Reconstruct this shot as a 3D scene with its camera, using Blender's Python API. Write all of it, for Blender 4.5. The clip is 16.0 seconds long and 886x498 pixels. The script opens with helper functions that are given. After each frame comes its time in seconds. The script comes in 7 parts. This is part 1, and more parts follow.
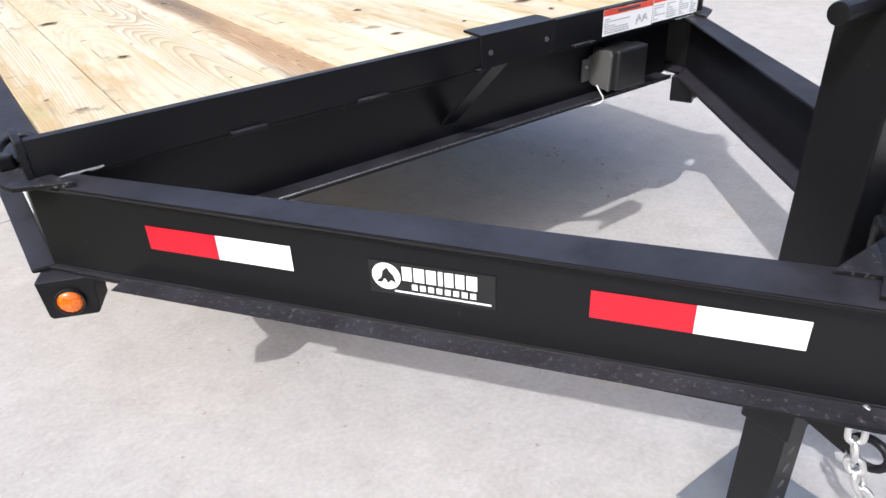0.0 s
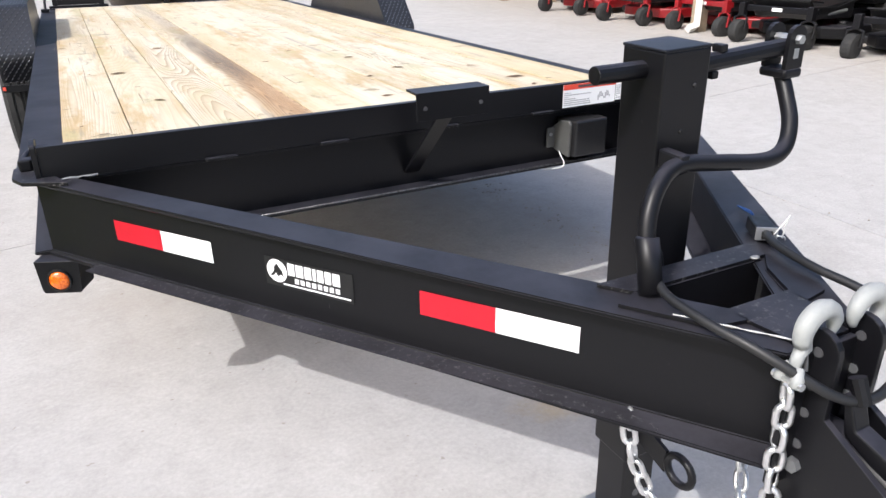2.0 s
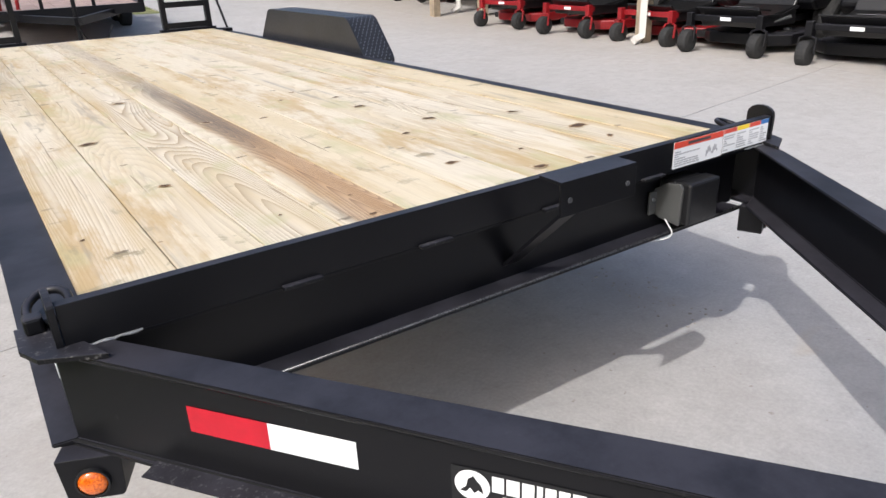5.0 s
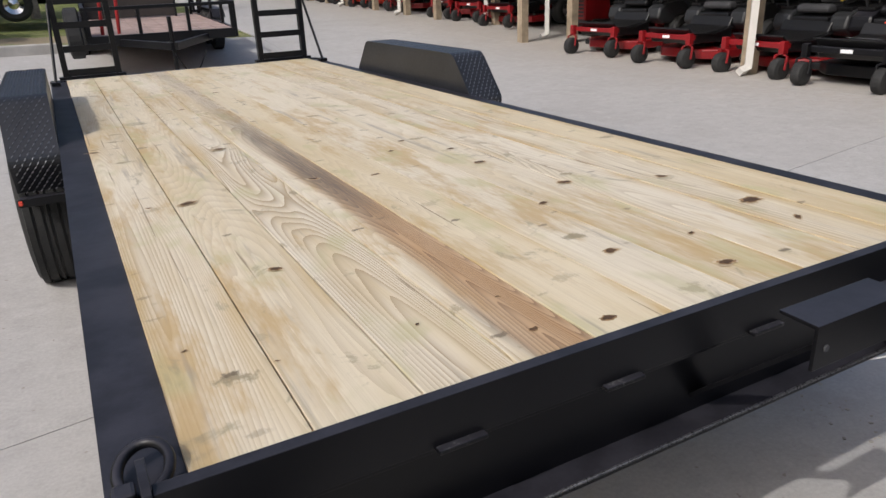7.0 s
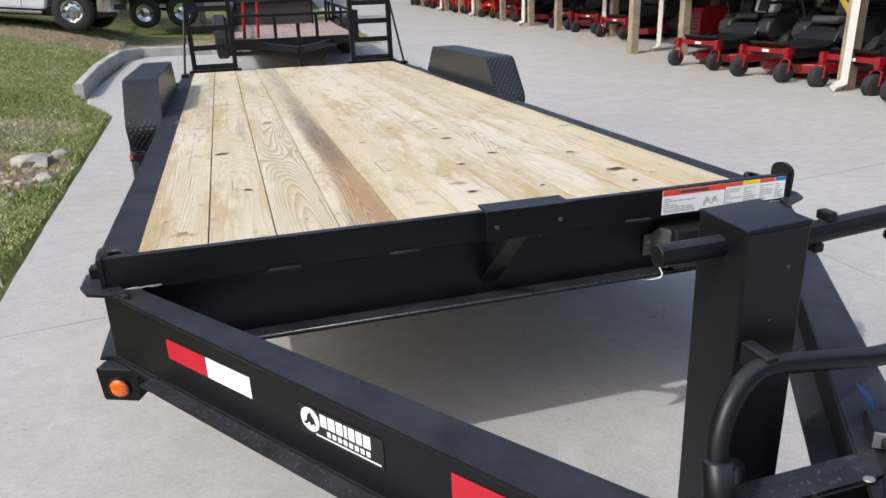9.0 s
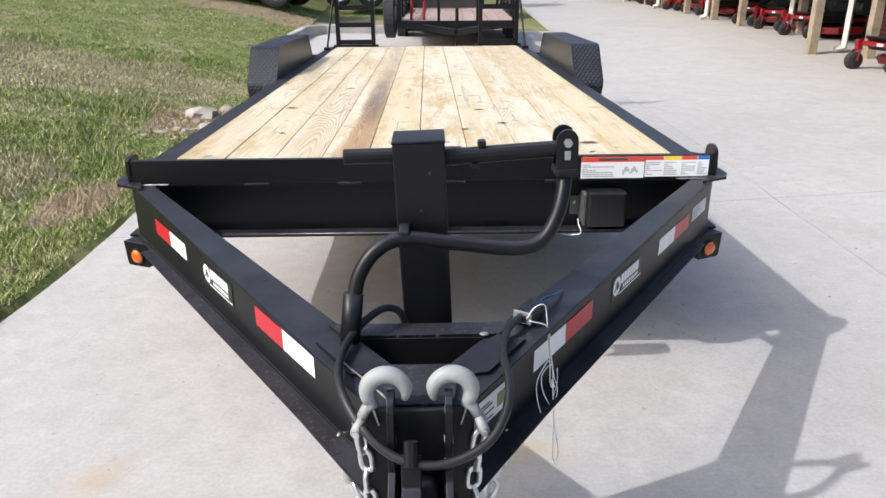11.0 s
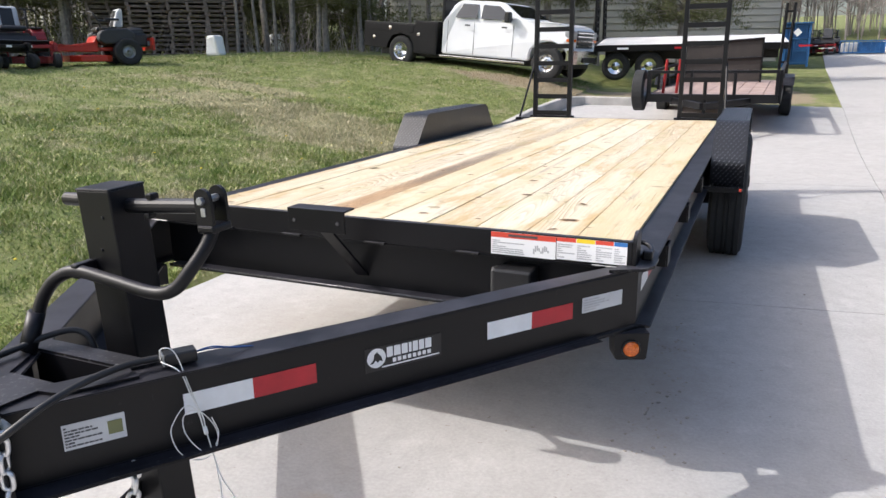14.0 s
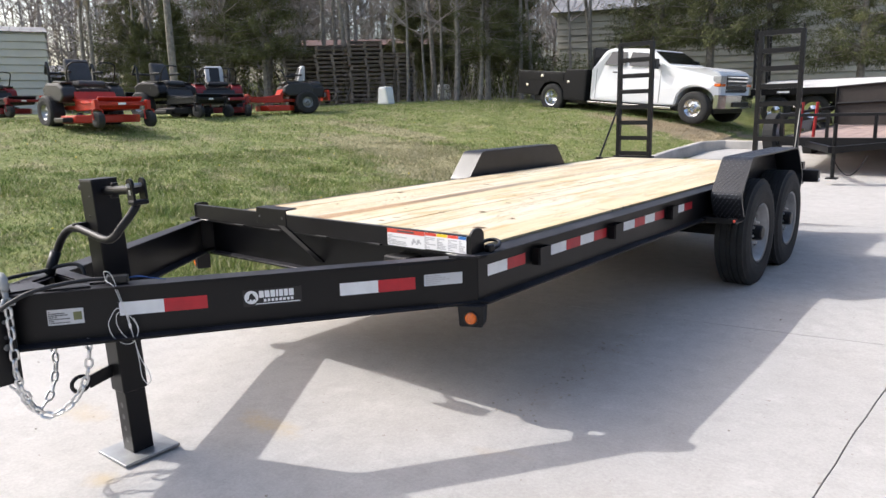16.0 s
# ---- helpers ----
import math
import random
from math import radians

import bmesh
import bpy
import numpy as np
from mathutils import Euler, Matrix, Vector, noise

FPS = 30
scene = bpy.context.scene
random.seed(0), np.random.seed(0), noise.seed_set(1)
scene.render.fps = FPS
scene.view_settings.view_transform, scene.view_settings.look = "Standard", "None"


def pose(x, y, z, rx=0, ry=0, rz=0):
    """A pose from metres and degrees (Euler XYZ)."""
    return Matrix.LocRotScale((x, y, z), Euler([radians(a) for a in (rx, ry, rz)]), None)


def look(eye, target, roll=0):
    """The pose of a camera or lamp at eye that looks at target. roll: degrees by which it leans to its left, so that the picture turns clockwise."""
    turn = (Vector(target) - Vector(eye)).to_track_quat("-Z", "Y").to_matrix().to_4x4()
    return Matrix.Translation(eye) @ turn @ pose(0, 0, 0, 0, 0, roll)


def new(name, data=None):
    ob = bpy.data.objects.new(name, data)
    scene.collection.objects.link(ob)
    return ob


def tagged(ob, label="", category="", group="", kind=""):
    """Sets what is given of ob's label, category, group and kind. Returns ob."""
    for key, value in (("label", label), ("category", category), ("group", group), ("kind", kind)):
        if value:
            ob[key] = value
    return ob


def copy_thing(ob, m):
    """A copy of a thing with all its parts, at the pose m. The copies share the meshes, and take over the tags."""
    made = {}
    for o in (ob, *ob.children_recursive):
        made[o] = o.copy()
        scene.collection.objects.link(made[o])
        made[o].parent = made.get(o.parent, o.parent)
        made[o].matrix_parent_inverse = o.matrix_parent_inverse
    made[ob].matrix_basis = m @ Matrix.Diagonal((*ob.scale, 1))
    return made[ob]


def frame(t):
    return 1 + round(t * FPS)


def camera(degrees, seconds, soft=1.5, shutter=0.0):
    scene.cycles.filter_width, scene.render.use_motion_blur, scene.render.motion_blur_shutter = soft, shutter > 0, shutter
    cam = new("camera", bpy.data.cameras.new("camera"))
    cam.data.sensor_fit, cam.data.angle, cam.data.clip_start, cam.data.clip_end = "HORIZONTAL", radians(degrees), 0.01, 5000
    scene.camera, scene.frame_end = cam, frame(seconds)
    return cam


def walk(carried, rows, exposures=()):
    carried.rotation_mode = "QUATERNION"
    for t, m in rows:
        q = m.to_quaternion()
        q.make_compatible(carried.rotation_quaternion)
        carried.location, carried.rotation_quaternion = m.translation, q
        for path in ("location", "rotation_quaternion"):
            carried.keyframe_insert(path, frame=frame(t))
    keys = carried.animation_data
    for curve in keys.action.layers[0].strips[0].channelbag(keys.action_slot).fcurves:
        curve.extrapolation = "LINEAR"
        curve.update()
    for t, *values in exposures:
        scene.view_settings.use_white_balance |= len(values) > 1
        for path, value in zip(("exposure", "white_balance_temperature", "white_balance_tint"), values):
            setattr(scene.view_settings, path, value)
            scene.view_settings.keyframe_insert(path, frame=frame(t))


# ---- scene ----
cam = camera(64.7, 16.0)
PATH = [
    (0, (-1.075, -1.453, 1.285), (-0.094, -0.035, 0.273), -2.7),
    (0.5, (-0.957, -1.651, 1.285), (-0.022, -0.173, 0.316), -2.1),
    (1, (-0.876, -1.792, 1.262), (0.028, -0.257, 0.353), -1.2),
    (1.5, (-0.868, -1.864, 1.268), (-0.031, -0.257, 0.421), -1.0),
    (2, (-0.873, -1.902, 1.277), (-0.048, -0.269, 0.467), -0.9),
    (2.5, (-0.888, -1.899, 1.276), (-0.071, -0.258, 0.477), -1.1),
    (3, (-0.921, -1.831, 1.277), (-0.099, -0.189, 0.484), -1.1),
    (3.5, (-0.984, -1.68, 1.298), (-0.123, -0.053, 0.518), -1.2),
    (4, (-1.069, -1.539, 1.324), (-0.143, 0.06, 0.557), -1.7),
    (4.2, (-1.068, -1.484, 1.328), (-0.121, 0.1, 0.556), -1.9),
    (6.3, (-0.989, -0.774, 1.394), (0.08, 0.722, 0.608), -2.6),
    (6.5, (-1.008, -0.745, 1.402), (0.037, 0.773, 0.625), -2.6),
    (7, (-1.001, -0.779, 1.409), (-0.138, 0.871, 0.68), -2.4),
    (7.5, (-0.953, -1.006, 1.404), (-0.249, 0.734, 0.712), -1.8),
    (8, (-0.874, -1.263, 1.397), (-0.285, 0.518, 0.702), -1.4),
    (8.5, (-0.785, -1.533, 1.395), (-0.27, 0.274, 0.709), -2.0),
    (9, (-0.655, -1.752, 1.411), (-0.132, 0.051, 0.721), -2.1),
    (9.2, (-0.569, -1.848, 1.411), (-0.046, -0.047, 0.714), -2.1),
    (11.3, (0.169, -2.425, 1.389), (0.115, -0.555, 0.682), -0.6),
    (11.5, (0.279, -2.457, 1.387), (0.181, -0.587, 0.682), -0.8),
    (12, (0.456, -2.403, 1.358), (0.283, -0.547, 0.634), -0.2),
    (12.5, (0.637, -2.253, 1.371), (0.38, -0.395, 0.679), 0.4),
    (13, (0.858, -2.155, 1.375), (0.45, -0.304, 0.735), -0.4),
    (13.5, (1.089, -2.111, 1.402), (0.475, -0.298, 0.822), -0.7),
    (14, (1.318, -2.127, 1.376), (0.531, -0.364, 0.857), -0.7),
    (14.5, (1.624, -2.182, 1.379), (0.763, -0.45, 0.872), -1.0),
    (15, (2.011, -2.174, 1.361), (1.014, -0.511, 0.868), -0.5),
    (15.5, (2.371, -2.241, 1.333), (1.307, -0.607, 0.887), -0.3),
    (16, (2.704, -2.244, 1.335), (1.46, -0.726, 0.95), -1.3),
]
# the clip's camera holds its picture darker over the sunlit deck, and a little cooler over the black steel
LIGHT = [(0, 0.83, 6280, 10), (3, 0.82, 6280, 10), (4, 0.67, 6300, 10), (6.3, 0.24, 6480, 10), (6.6, 0.14, 6500, 10), (7, 0.02, 6500, 10), (8, 0.10, 6450, 10), (9, 0.33, 6250, 9), (11.3, 0.75, 6380, 9), (12.5, 0.78, 6400, 9), (14.5, 0.86, 6480, 10), (16, 0.90, 6520, 10)]
walk(cam, [(t, look(eye, target, roll)) for t, eye, target, roll in PATH], LIGHT)

# ---------------------------------------------------------------- light
SUN_FROM = Vector((-0.95, -0.38, 1.0)).normalized()
world = bpy.data.worlds.new("sky")
scene.world = world
world.use_nodes = True
wn = world.node_tree
sky = wn.nodes.new("ShaderNodeTexSky")
sky.sky_type = "NISHITA"
sky.sun_disc = False
sky.sun_elevation = math.asin(SUN_FROM.z)
sky.sun_rotation = math.atan2(SUN_FROM.x, SUN_FROM.y)
sky.dust_density = 4.5
haze = wn.nodes.new("ShaderNodeMixRGB")
haze.blend_type = "MULTIPLY"
haze.inputs[0].default_value = 1.0
haze.inputs[2].default_value = (0.98, 0.985, 1.0, 1)
wn.links.new(sky.outputs[0], haze.inputs[1])
wn.links.new(haze.outputs[0], wn.nodes["Background"].inputs[0])
wn.nodes["Background"].inputs[1].default_value = 0.15
sun = new("sun", bpy.data.lights.new("sun", "SUN"))
sun.data.energy = 2.0
sun.data.angle = radians(0.6)
sun.data.color = (1.0, 0.985, 0.965)
sun.matrix_world = look(SUN_FROM * 50, (0, 0, 0))


# ---------------------------------------------------------------- materials
def node(nt, kind, **inputs):
    n = nt.nodes.new(kind)
    for k, v in inputs.items():
        n.inputs[k.replace("_", " ")].default_value = v
    return n


def noise_tex(nt, vec, scale, detail=4.0, rough=0.55, distortion=0.0):
    n = node(nt, "ShaderNodeTexNoise", Scale=scale, Detail=detail, Roughness=rough, Distortion=distortion)
    nt.links.new(vec, n.inputs["Vector"])
    return n.outputs["Fac"]


def ramp(nt, fac, stops):
    r = nt.nodes.new("ShaderNodeValToRGB")
    while len(r.color_ramp.elements) < len(stops):
        r.color_ramp.elements.new(0.5)
    for e, (p, c) in zip(r.color_ramp.elements, stops):
        e.position = p
        e.color = (*c, 1) if len(c) == 3 else c
    nt.links.new(fac, r.inputs[0])
    return r.outputs[0]


def mix(nt, fac, a, b, how="MIX"):
    m = nt.nodes.new("ShaderNodeMix")
    m.data_type = "RGBA"
    m.blend_type = how
    for sock, v in ((m.inputs[0], fac), (m.inputs[6], a), (m.inputs[7], b)):
        if isinstance(v, (int, float)):
            sock.default_value = v
        elif isinstance(v, tuple):
            sock.default_value = (*v, 1)
        else:
            nt.links.new(v, sock)
    return m.outputs[2]


def maths(nt, op, a, b=0.0, clamp=False):
    m = nt.nodes.new("ShaderNodeMath")
    m.operation = op
    m.use_clamp = clamp
    for sock, v in zip(m.inputs, (a, b)):
        if isinstance(v, (int, float)):
            sock.default_value = v
        else:
            nt.links.new(v, sock)
    return m.outputs[0]


def blank(name, rough=0.5, metal=0.0):
    m = bpy.data.materials.new(name)
    m.use_nodes = True
    nt = m.node_tree
    b = nt.nodes["Principled BSDF"]
    b.inputs["Roughness"].default_value = rough
    b.inputs["Metallic"].default_value = metal
    return m, nt, b


def coords(nt, space="Object", stretch=(1, 1, 1), random_shift=0.0):
    tc = nt.nodes.new("ShaderNodeTexCoord")
    mp = nt.nodes.new("ShaderNodeMapping")
    mp.inputs["Scale"].default_value = stretch
    nt.links.new(tc.outputs[space], mp.inputs[0])
    if random_shift:
        oi = nt.nodes.new("ShaderNodeObjectInfo")
        sc = maths(nt, "MULTIPLY", oi.outputs["Random"], random_shift)
        cb = nt.nodes.new("ShaderNodeCombineXYZ")
        nt.links.new(sc, cb.inputs[0])
        nt.links.new(sc, cb.inputs[1])
        nt.links.new(sc, cb.inputs[2])
        nt.links.new(cb.outputs[0], mp.inputs["Location"])
    return mp.outputs[0]


def position(nt, stretch=(1, 1, 1)):
    g = nt.nodes.new("ShaderNodeNewGeometry")
    mp = nt.nodes.new("ShaderNodeMapping")
    mp.inputs["Scale"].default_value = stretch
    nt.links.new(g.outputs["Position"], mp.inputs[0])
    return mp.outputs[0]


def bump(nt, b, height, strength=0.3, distance=0.01):
    n = node(nt, "ShaderNodeBump", Strength=strength, Distance=distance)
    nt.links.new(height, n.inputs["Height"])
    nt.links.new(n.outputs[0], b.inputs["Normal"])


def fade(nt, v, a, b, lo=0.0, hi=1.0):
    """v carried from a..b to lo..hi, held at both ends."""
    m = nt.nodes.new("ShaderNodeMapRange")
    m.interpolation_type = "SMOOTHSTEP"
    for sock, q in zip(m.inputs, (v, a, b, lo, hi)):
        if isinstance(q, (int, float)):
            sock.default_value = q
        else:
            nt.links.new(q, sock)
    return m.outputs[0]


def simple(name, colour, rough=0.5, metal=0.0, vary=0.15, scale=6.0, grain=60.0, bumpy=0.08, spec=0.5):
    """Paint, plastic, rubber or metal with two scales of variation."""
    m, nt, b = blank(name, rough, metal)
    p = position(nt)
    n1, n2 = noise_tex(nt, p, scale, 5), noise_tex(nt, p, grain, 3)
    dark = tuple(c * (1 - vary) for c in colour)
    light = tuple(min(1, c * (1 + vary)) for c in colour)
    c = ramp(nt, n1, [(0.3, dark), (0.7, light)])
    nt.links.new(c, b.inputs["Base Color"])
    r = maths(nt, "MULTIPLY_ADD", n2, 0.25)
    r.node.inputs[2].default_value = rough - 0.12
    nt.links.new(r, b.inputs["Roughness"])
    b.inputs["Specular IOR Level"].default_value = spec
    if bumpy:
        bump(nt, b, n2, bumpy, 0.002)
    return m


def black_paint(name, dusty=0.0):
    """Satin black enamel with fine orange peel, scratches and scuffs; tops painted paler for dust and sky sheen."""
    m, nt, b = blank(name, 0.42)
    p = position(nt)
    n1 = noise_tex(nt, p, 3.0, 6, 0.6)
    n2 = noise_tex(nt, p, 45.0 + 45.0 * dusty, 4, 0.7)
    n3 = noise_tex(nt, p, 160.0, 2)
    base = mix(nt, maths(nt, "MULTIPLY", n1, 0.6), (0.0032, 0.0032, 0.0042), (0.0065, 0.0064, 0.0085))
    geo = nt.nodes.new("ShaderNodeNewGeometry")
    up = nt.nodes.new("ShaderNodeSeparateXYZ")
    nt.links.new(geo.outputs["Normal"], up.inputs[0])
    # upward faces lightened: settled dust plus the sky's sheen put into the colour
    sheen_film = maths(nt, "MULTIPLY", fade(nt, up.outputs[2], 0.55, 0.9), fade(nt, noise_tex(nt, p, 7.0, 6, 0.7), 0.32, 0.66, 0.35, 1.0))
    c = mix(nt, sheen_film, base, (0.034, 0.033, 0.041))
    scuff = ramp(nt, n2, [(0.66 - 0.10 * dusty, (0, 0, 0)), (0.76 - 0.08 * dusty, (1, 1, 1))])
    c = mix(nt, maths(nt, "MULTIPLY", scuff, 0.05 + 0.3 * dusty), c, (0.26, 0.25, 0.24))
    # short pale scratches where loads and boots have rubbed, in patches
    line = fade(nt, noise_tex(nt, position(nt, (9.0, 60.0, 9.0)), 1.0, 3, 0.6, 1.5), 0.69, 0.73)
    where = fade(nt, noise_tex(nt, p, 2.2, 3), 0.56, 0.66)
    c = mix(nt, maths(nt, "MULTIPLY", maths(nt, "MULTIPLY", line, where), 0.35), c, (0.22, 0.22, 0.24))
    nt.links.new(c, b.inputs["Base Color"])
    r = maths(nt, "MULTIPLY_ADD", n1, 0.22)
    r.node.inputs[2].default_value = 0.3
    nt.links.new(r, b.inputs["Roughness"])
    b.inputs["Specular IOR Level"].default_value = 0.30
    bump(nt, b, n3, 0.05, 0.001)
    return m


def concrete(name):
    m, nt, b = blank(name, 0.85)
    p = position(nt)
    big = noise_tex(nt, p, 0.35, 5, 0.6)
    mid = noise_tex(nt, p, 2.6, 6, 0.65)
    fine = noise_tex(nt, p, 70.0, 4, 0.7)
    c = ramp(nt, big, [(0.3, (0.380, 0.371, 0.360)), (0.7, (0.468, 0.459, 0.446))])
    lot = nt.nodes.new("ShaderNodeObjectInfo")
    c = mix(nt, maths(nt, "MULTIPLY", lot.outputs["Random"], 0.35), c, (0.42, 0.395, 0.37))
    c = mix(nt, ramp(nt, mid, [(0.35, (0.55, 0.55, 0.55)), (0.75, (0, 0, 0))]), c, (0.345, 0.333, 0.32))
    cloud = noise_tex(nt, p, 9.0, 5, 0.7)
    c = mix(nt, ramp(nt, cloud, [(0.46, (0, 0, 0)), (0.74, (0.7, 0.7, 0.7))]), c, (0.30, 0.285, 0.272))
    grime = noise_tex(nt, p, 0.9, 6, 0.72)
    c = mix(nt, ramp(nt, grime, [(0.52, (0, 0, 0)), (0.70, (0.6, 0.6, 0.6))]), c, (0.31, 0.29, 0.27))
    c = mix(nt, ramp(nt, noise_tex(nt, p, 6.0, 5, 0.7), [(0.56, (0, 0, 0)), (0.8, (0.5, 0.5, 0.5))]), c, (0.56, 0.55, 0.535))
    c = mix(nt, 0.17, c, ramp(nt, fine, [(0.3, (0.25, 0.24, 0.22)), (0.7, (0.72, 0.70, 0.67))]))
    rust = ramp(nt, noise_tex(nt, position(nt, (1.3, 2.2, 1)), 0.9, 3), [(0.70, (0, 0, 0)), (0.80, (0.45, 0.45, 0.45))])
    c = mix(nt, rust, c, (0.42, 0.31, 0.17))
    for px, py, rx, ry, tint in ((0.27, -0.515, 0.24, 0.085, (0.46, 0.35, 0.18)), (0.15, -1.19, 0.09, 0.07, (0.46, 0.36, 0.2)), (-1.0, -0.62, 0.12, 0.14, (0.40, 0.31, 0.21)), (1.05, 0.8, 0.28, 0.7, (0.33, 0.30, 0.27)), (-0.45, 0.9, 0.9, 0.5, (0.33, 0.30, 0.27)), (7.6, 8.0, 2.2, 22.0, (0.37, 0.325, 0.275)), (-0.55, -0.95, 0.20, 0.10, (0.42, 0.34, 0.22)), (0.75, 1.3, 0.5, 0.4, (0.30, 0.28, 0.26))):
        mp = nt.nodes.new("ShaderNodeMapping")
        mp.inputs["Location"].default_value = (-px / rx, -py / ry, 0)
        mp.inputs["Scale"].default_value = (1 / rx, 1 / ry, 0)
        nt.links.new(position(nt), mp.inputs[0])
        ln = nt.nodes.new("ShaderNodeVectorMath")
        ln.operation = "LENGTH"
        nt.links.new(mp.outputs[0], ln.inputs[0])
        reach = maths(nt, "ADD", ln.outputs["Value"], maths(nt, "MULTIPLY", maths(nt, "SUBTRACT", noise_tex(nt, p, 7.0, 5, 0.75), 0.3), 2.4))
        c = mix(nt, ramp(nt, maths(nt, "MULTIPLY", reach, 0.5), [(0.22, (0.6, 0.6, 0.6)), (0.75, (0, 0, 0))]), c, tint)
    pits = ramp(nt, noise_tex(nt, p, 26.0, 2), [(0.71, (0, 0, 0)), (0.75, (0.7, 0.7, 0.7))])
    c = mix(nt, pits, c, (0.24, 0.21, 0.18))
    nt.links.new(c, b.inputs["Base Color"])
    bump(nt, b, fine, 0.25, 0.002)
    return m


def wood_deck(name):
    """Fresh treated pine: pale boards with cathedral grain, resin stains, knots, heartwood and boot smudges."""
    m, nt, b = blank(name, 0.55)
    v = coords(nt, "Object", (1, 1, 1), 37.0)

    def stretched(sx, sy, src=None):
        mp = nt.nodes.new("ShaderNodeMapping")
        mp.inputs["Scale"].default_value = (sx, sy, 1.0)
        nt.links.new(src or v, mp.inputs[0])
        return mp.outputs[0]

    def times(a, q):
        return maths(nt, "MULTIPLY", a, q)

    tc = nt.nodes.new("ShaderNodeTexCoord")
    gen, obj = nt.nodes.new("ShaderNodeSeparateXYZ"), nt.nodes.new("ShaderNodeSeparateXYZ")
    nt.links.new(tc.outputs["Generated"], gen.inputs[0])
    nt.links.new(tc.outputs["Object"], obj.inputs[0])
    across, along = gen.outputs[0], obj.outputs[1]
    oi = nt.nodes.new("ShaderNodeObjectInfo")
    tint = nt.nodes.new("ShaderNodeSeparateColor")
    nt.links.new(oi.outputs["Color"], tint.inputs[0])
    brown, yellow, grainy = tint.outputs[0], tint.outputs[1], tint.outputs[2]

    # annual rings: a slow field cut into bands with one sharp side
    field = noise_tex(nt, stretched(5.2, 0.40), 1.0, 1.2, 0.4, 0.25)
    field = maths(nt, "ADD", field, times(noise_tex(nt, stretched(30.0, 3.0), 1.0, 2), 0.008))
    band = maths(nt, "FRACT", times(field, 58.0))
    late = maths(nt, "POWER", band, 1.8)
    fibre = noise_tex(nt, stretched(210.0, 3.0), 1.0, 4, 0.65)
    patchy = fade(nt, noise_tex(nt, stretched(3.0, 0.7), 1.0, 3), 0.34, 0.62, 0.15, 1.0)

    pale = mix(nt, yellow, (0.71, 0.65, 0.53), (0.64, 0.545, 0.37))
    tone = noise_tex(nt, stretched(5.0, 0.45), 1.0, 4, 0.6)
    pale = mix(nt, fade(nt, tone, 0.47, 0.66, 0.0, 0.75), pale, (0.57, 0.455, 0.265))
    c = mix(nt, times(times(late, times(grainy, patchy)), 1.0), pale, (0.33, 0.24, 0.135))
    c = mix(nt, fade(nt, fibre, 0.44, 0.76, 0.0, 0.40), c, (0.42, 0.33, 0.21))
    # resin and treatment stains, stronger along the board's edges
    edge = fade(nt, maths(nt, "ABSOLUTE", maths(nt, "SUBTRACT", across, 0.5)), 0.22, 0.5)
    where = fade(nt, noise_tex(nt, stretched(2.0, 1.1), 1.0, 4, 0.65), 0.48, 0.66, 0.0, 0.7)
    c = mix(nt, times(edge, where), c, (0.47, 0.33, 0.145))
    c = mix(nt, fade(nt, noise_tex(nt, stretched(6.0, 1.2), 1.0, 5, 0.7), 0.51, 0.66, 0.0, 0.8), c, (0.45, 0.31, 0.135))
    c = mix(nt, fade(nt, noise_tex(nt, stretched(4.0, 2.0), 1.7, 3), 0.54, 0.70, 0.0, 0.55), c, (0.45, 0.42, 0.22))
    c = mix(nt, fade(nt, noise_tex(nt, stretched(13.0, 0.8), 1.3, 4, 0.65), 0.60, 0.72, 0.0, 0.6), c, (0.27, 0.235, 0.19))
    # grey-green dirt rubbed over the boards in hand-sized patches
    rub = fade(nt, noise_tex(nt, stretched(7.0, 5.0), 1.0, 5, 0.7, 0.6), 0.60, 0.70, 0.0, 0.65)
    c = mix(nt, rub, c, (0.27, 0.235, 0.15))
    # heartwood: an orange-brown half with a grey weathered streak
    wander = maths(nt, "SUBTRACT", noise_tex(nt, stretched(2.5, 0.55), 1.0, 3), 0.5)
    place = maths(nt, "ADD", across, times(wander, 0.9))
    heart = times(fade(nt, place, 0.20, 0.38), fade(nt, along, 1.1, 2.6, 1.0, 0.12))
    heart = times(heart, fade(nt, noise_tex(nt, stretched(9.0, 0.7), 1.0, 4, 0.65), 0.25, 0.62, 0.55, 1.0))
    core = mix(nt, late, (0.45, 0.285, 0.145), (0.20, 0.105, 0.045))
    c = mix(nt, times(heart, brown), c, core)
    off = maths(nt, "ABSOLUTE", maths(nt, "SUBTRACT", place, 0.66))
    weather = times(fade(nt, off, 0.10, 0.40, 1.0, 0.0), times(fade(nt, along, 0.7, 1.3), fade(nt, along, 1.8, 3.2, 1.0, 0.35)))
    weather = times(weather, fade(nt, fibre, 0.36, 0.62, 0.35, 0.95))
    c = mix(nt, times(weather, brown), c, (0.13, 0.105, 0.08))
    # drying checks and short boot or saw smudges across the boards
    c = mix(nt, fade(nt, noise_tex(nt, stretched(80.0, 1.3), 1.0, 2, 0.5), 0.70, 0.745, 0.0, 0.75), c, (0.20, 0.14, 0.08))
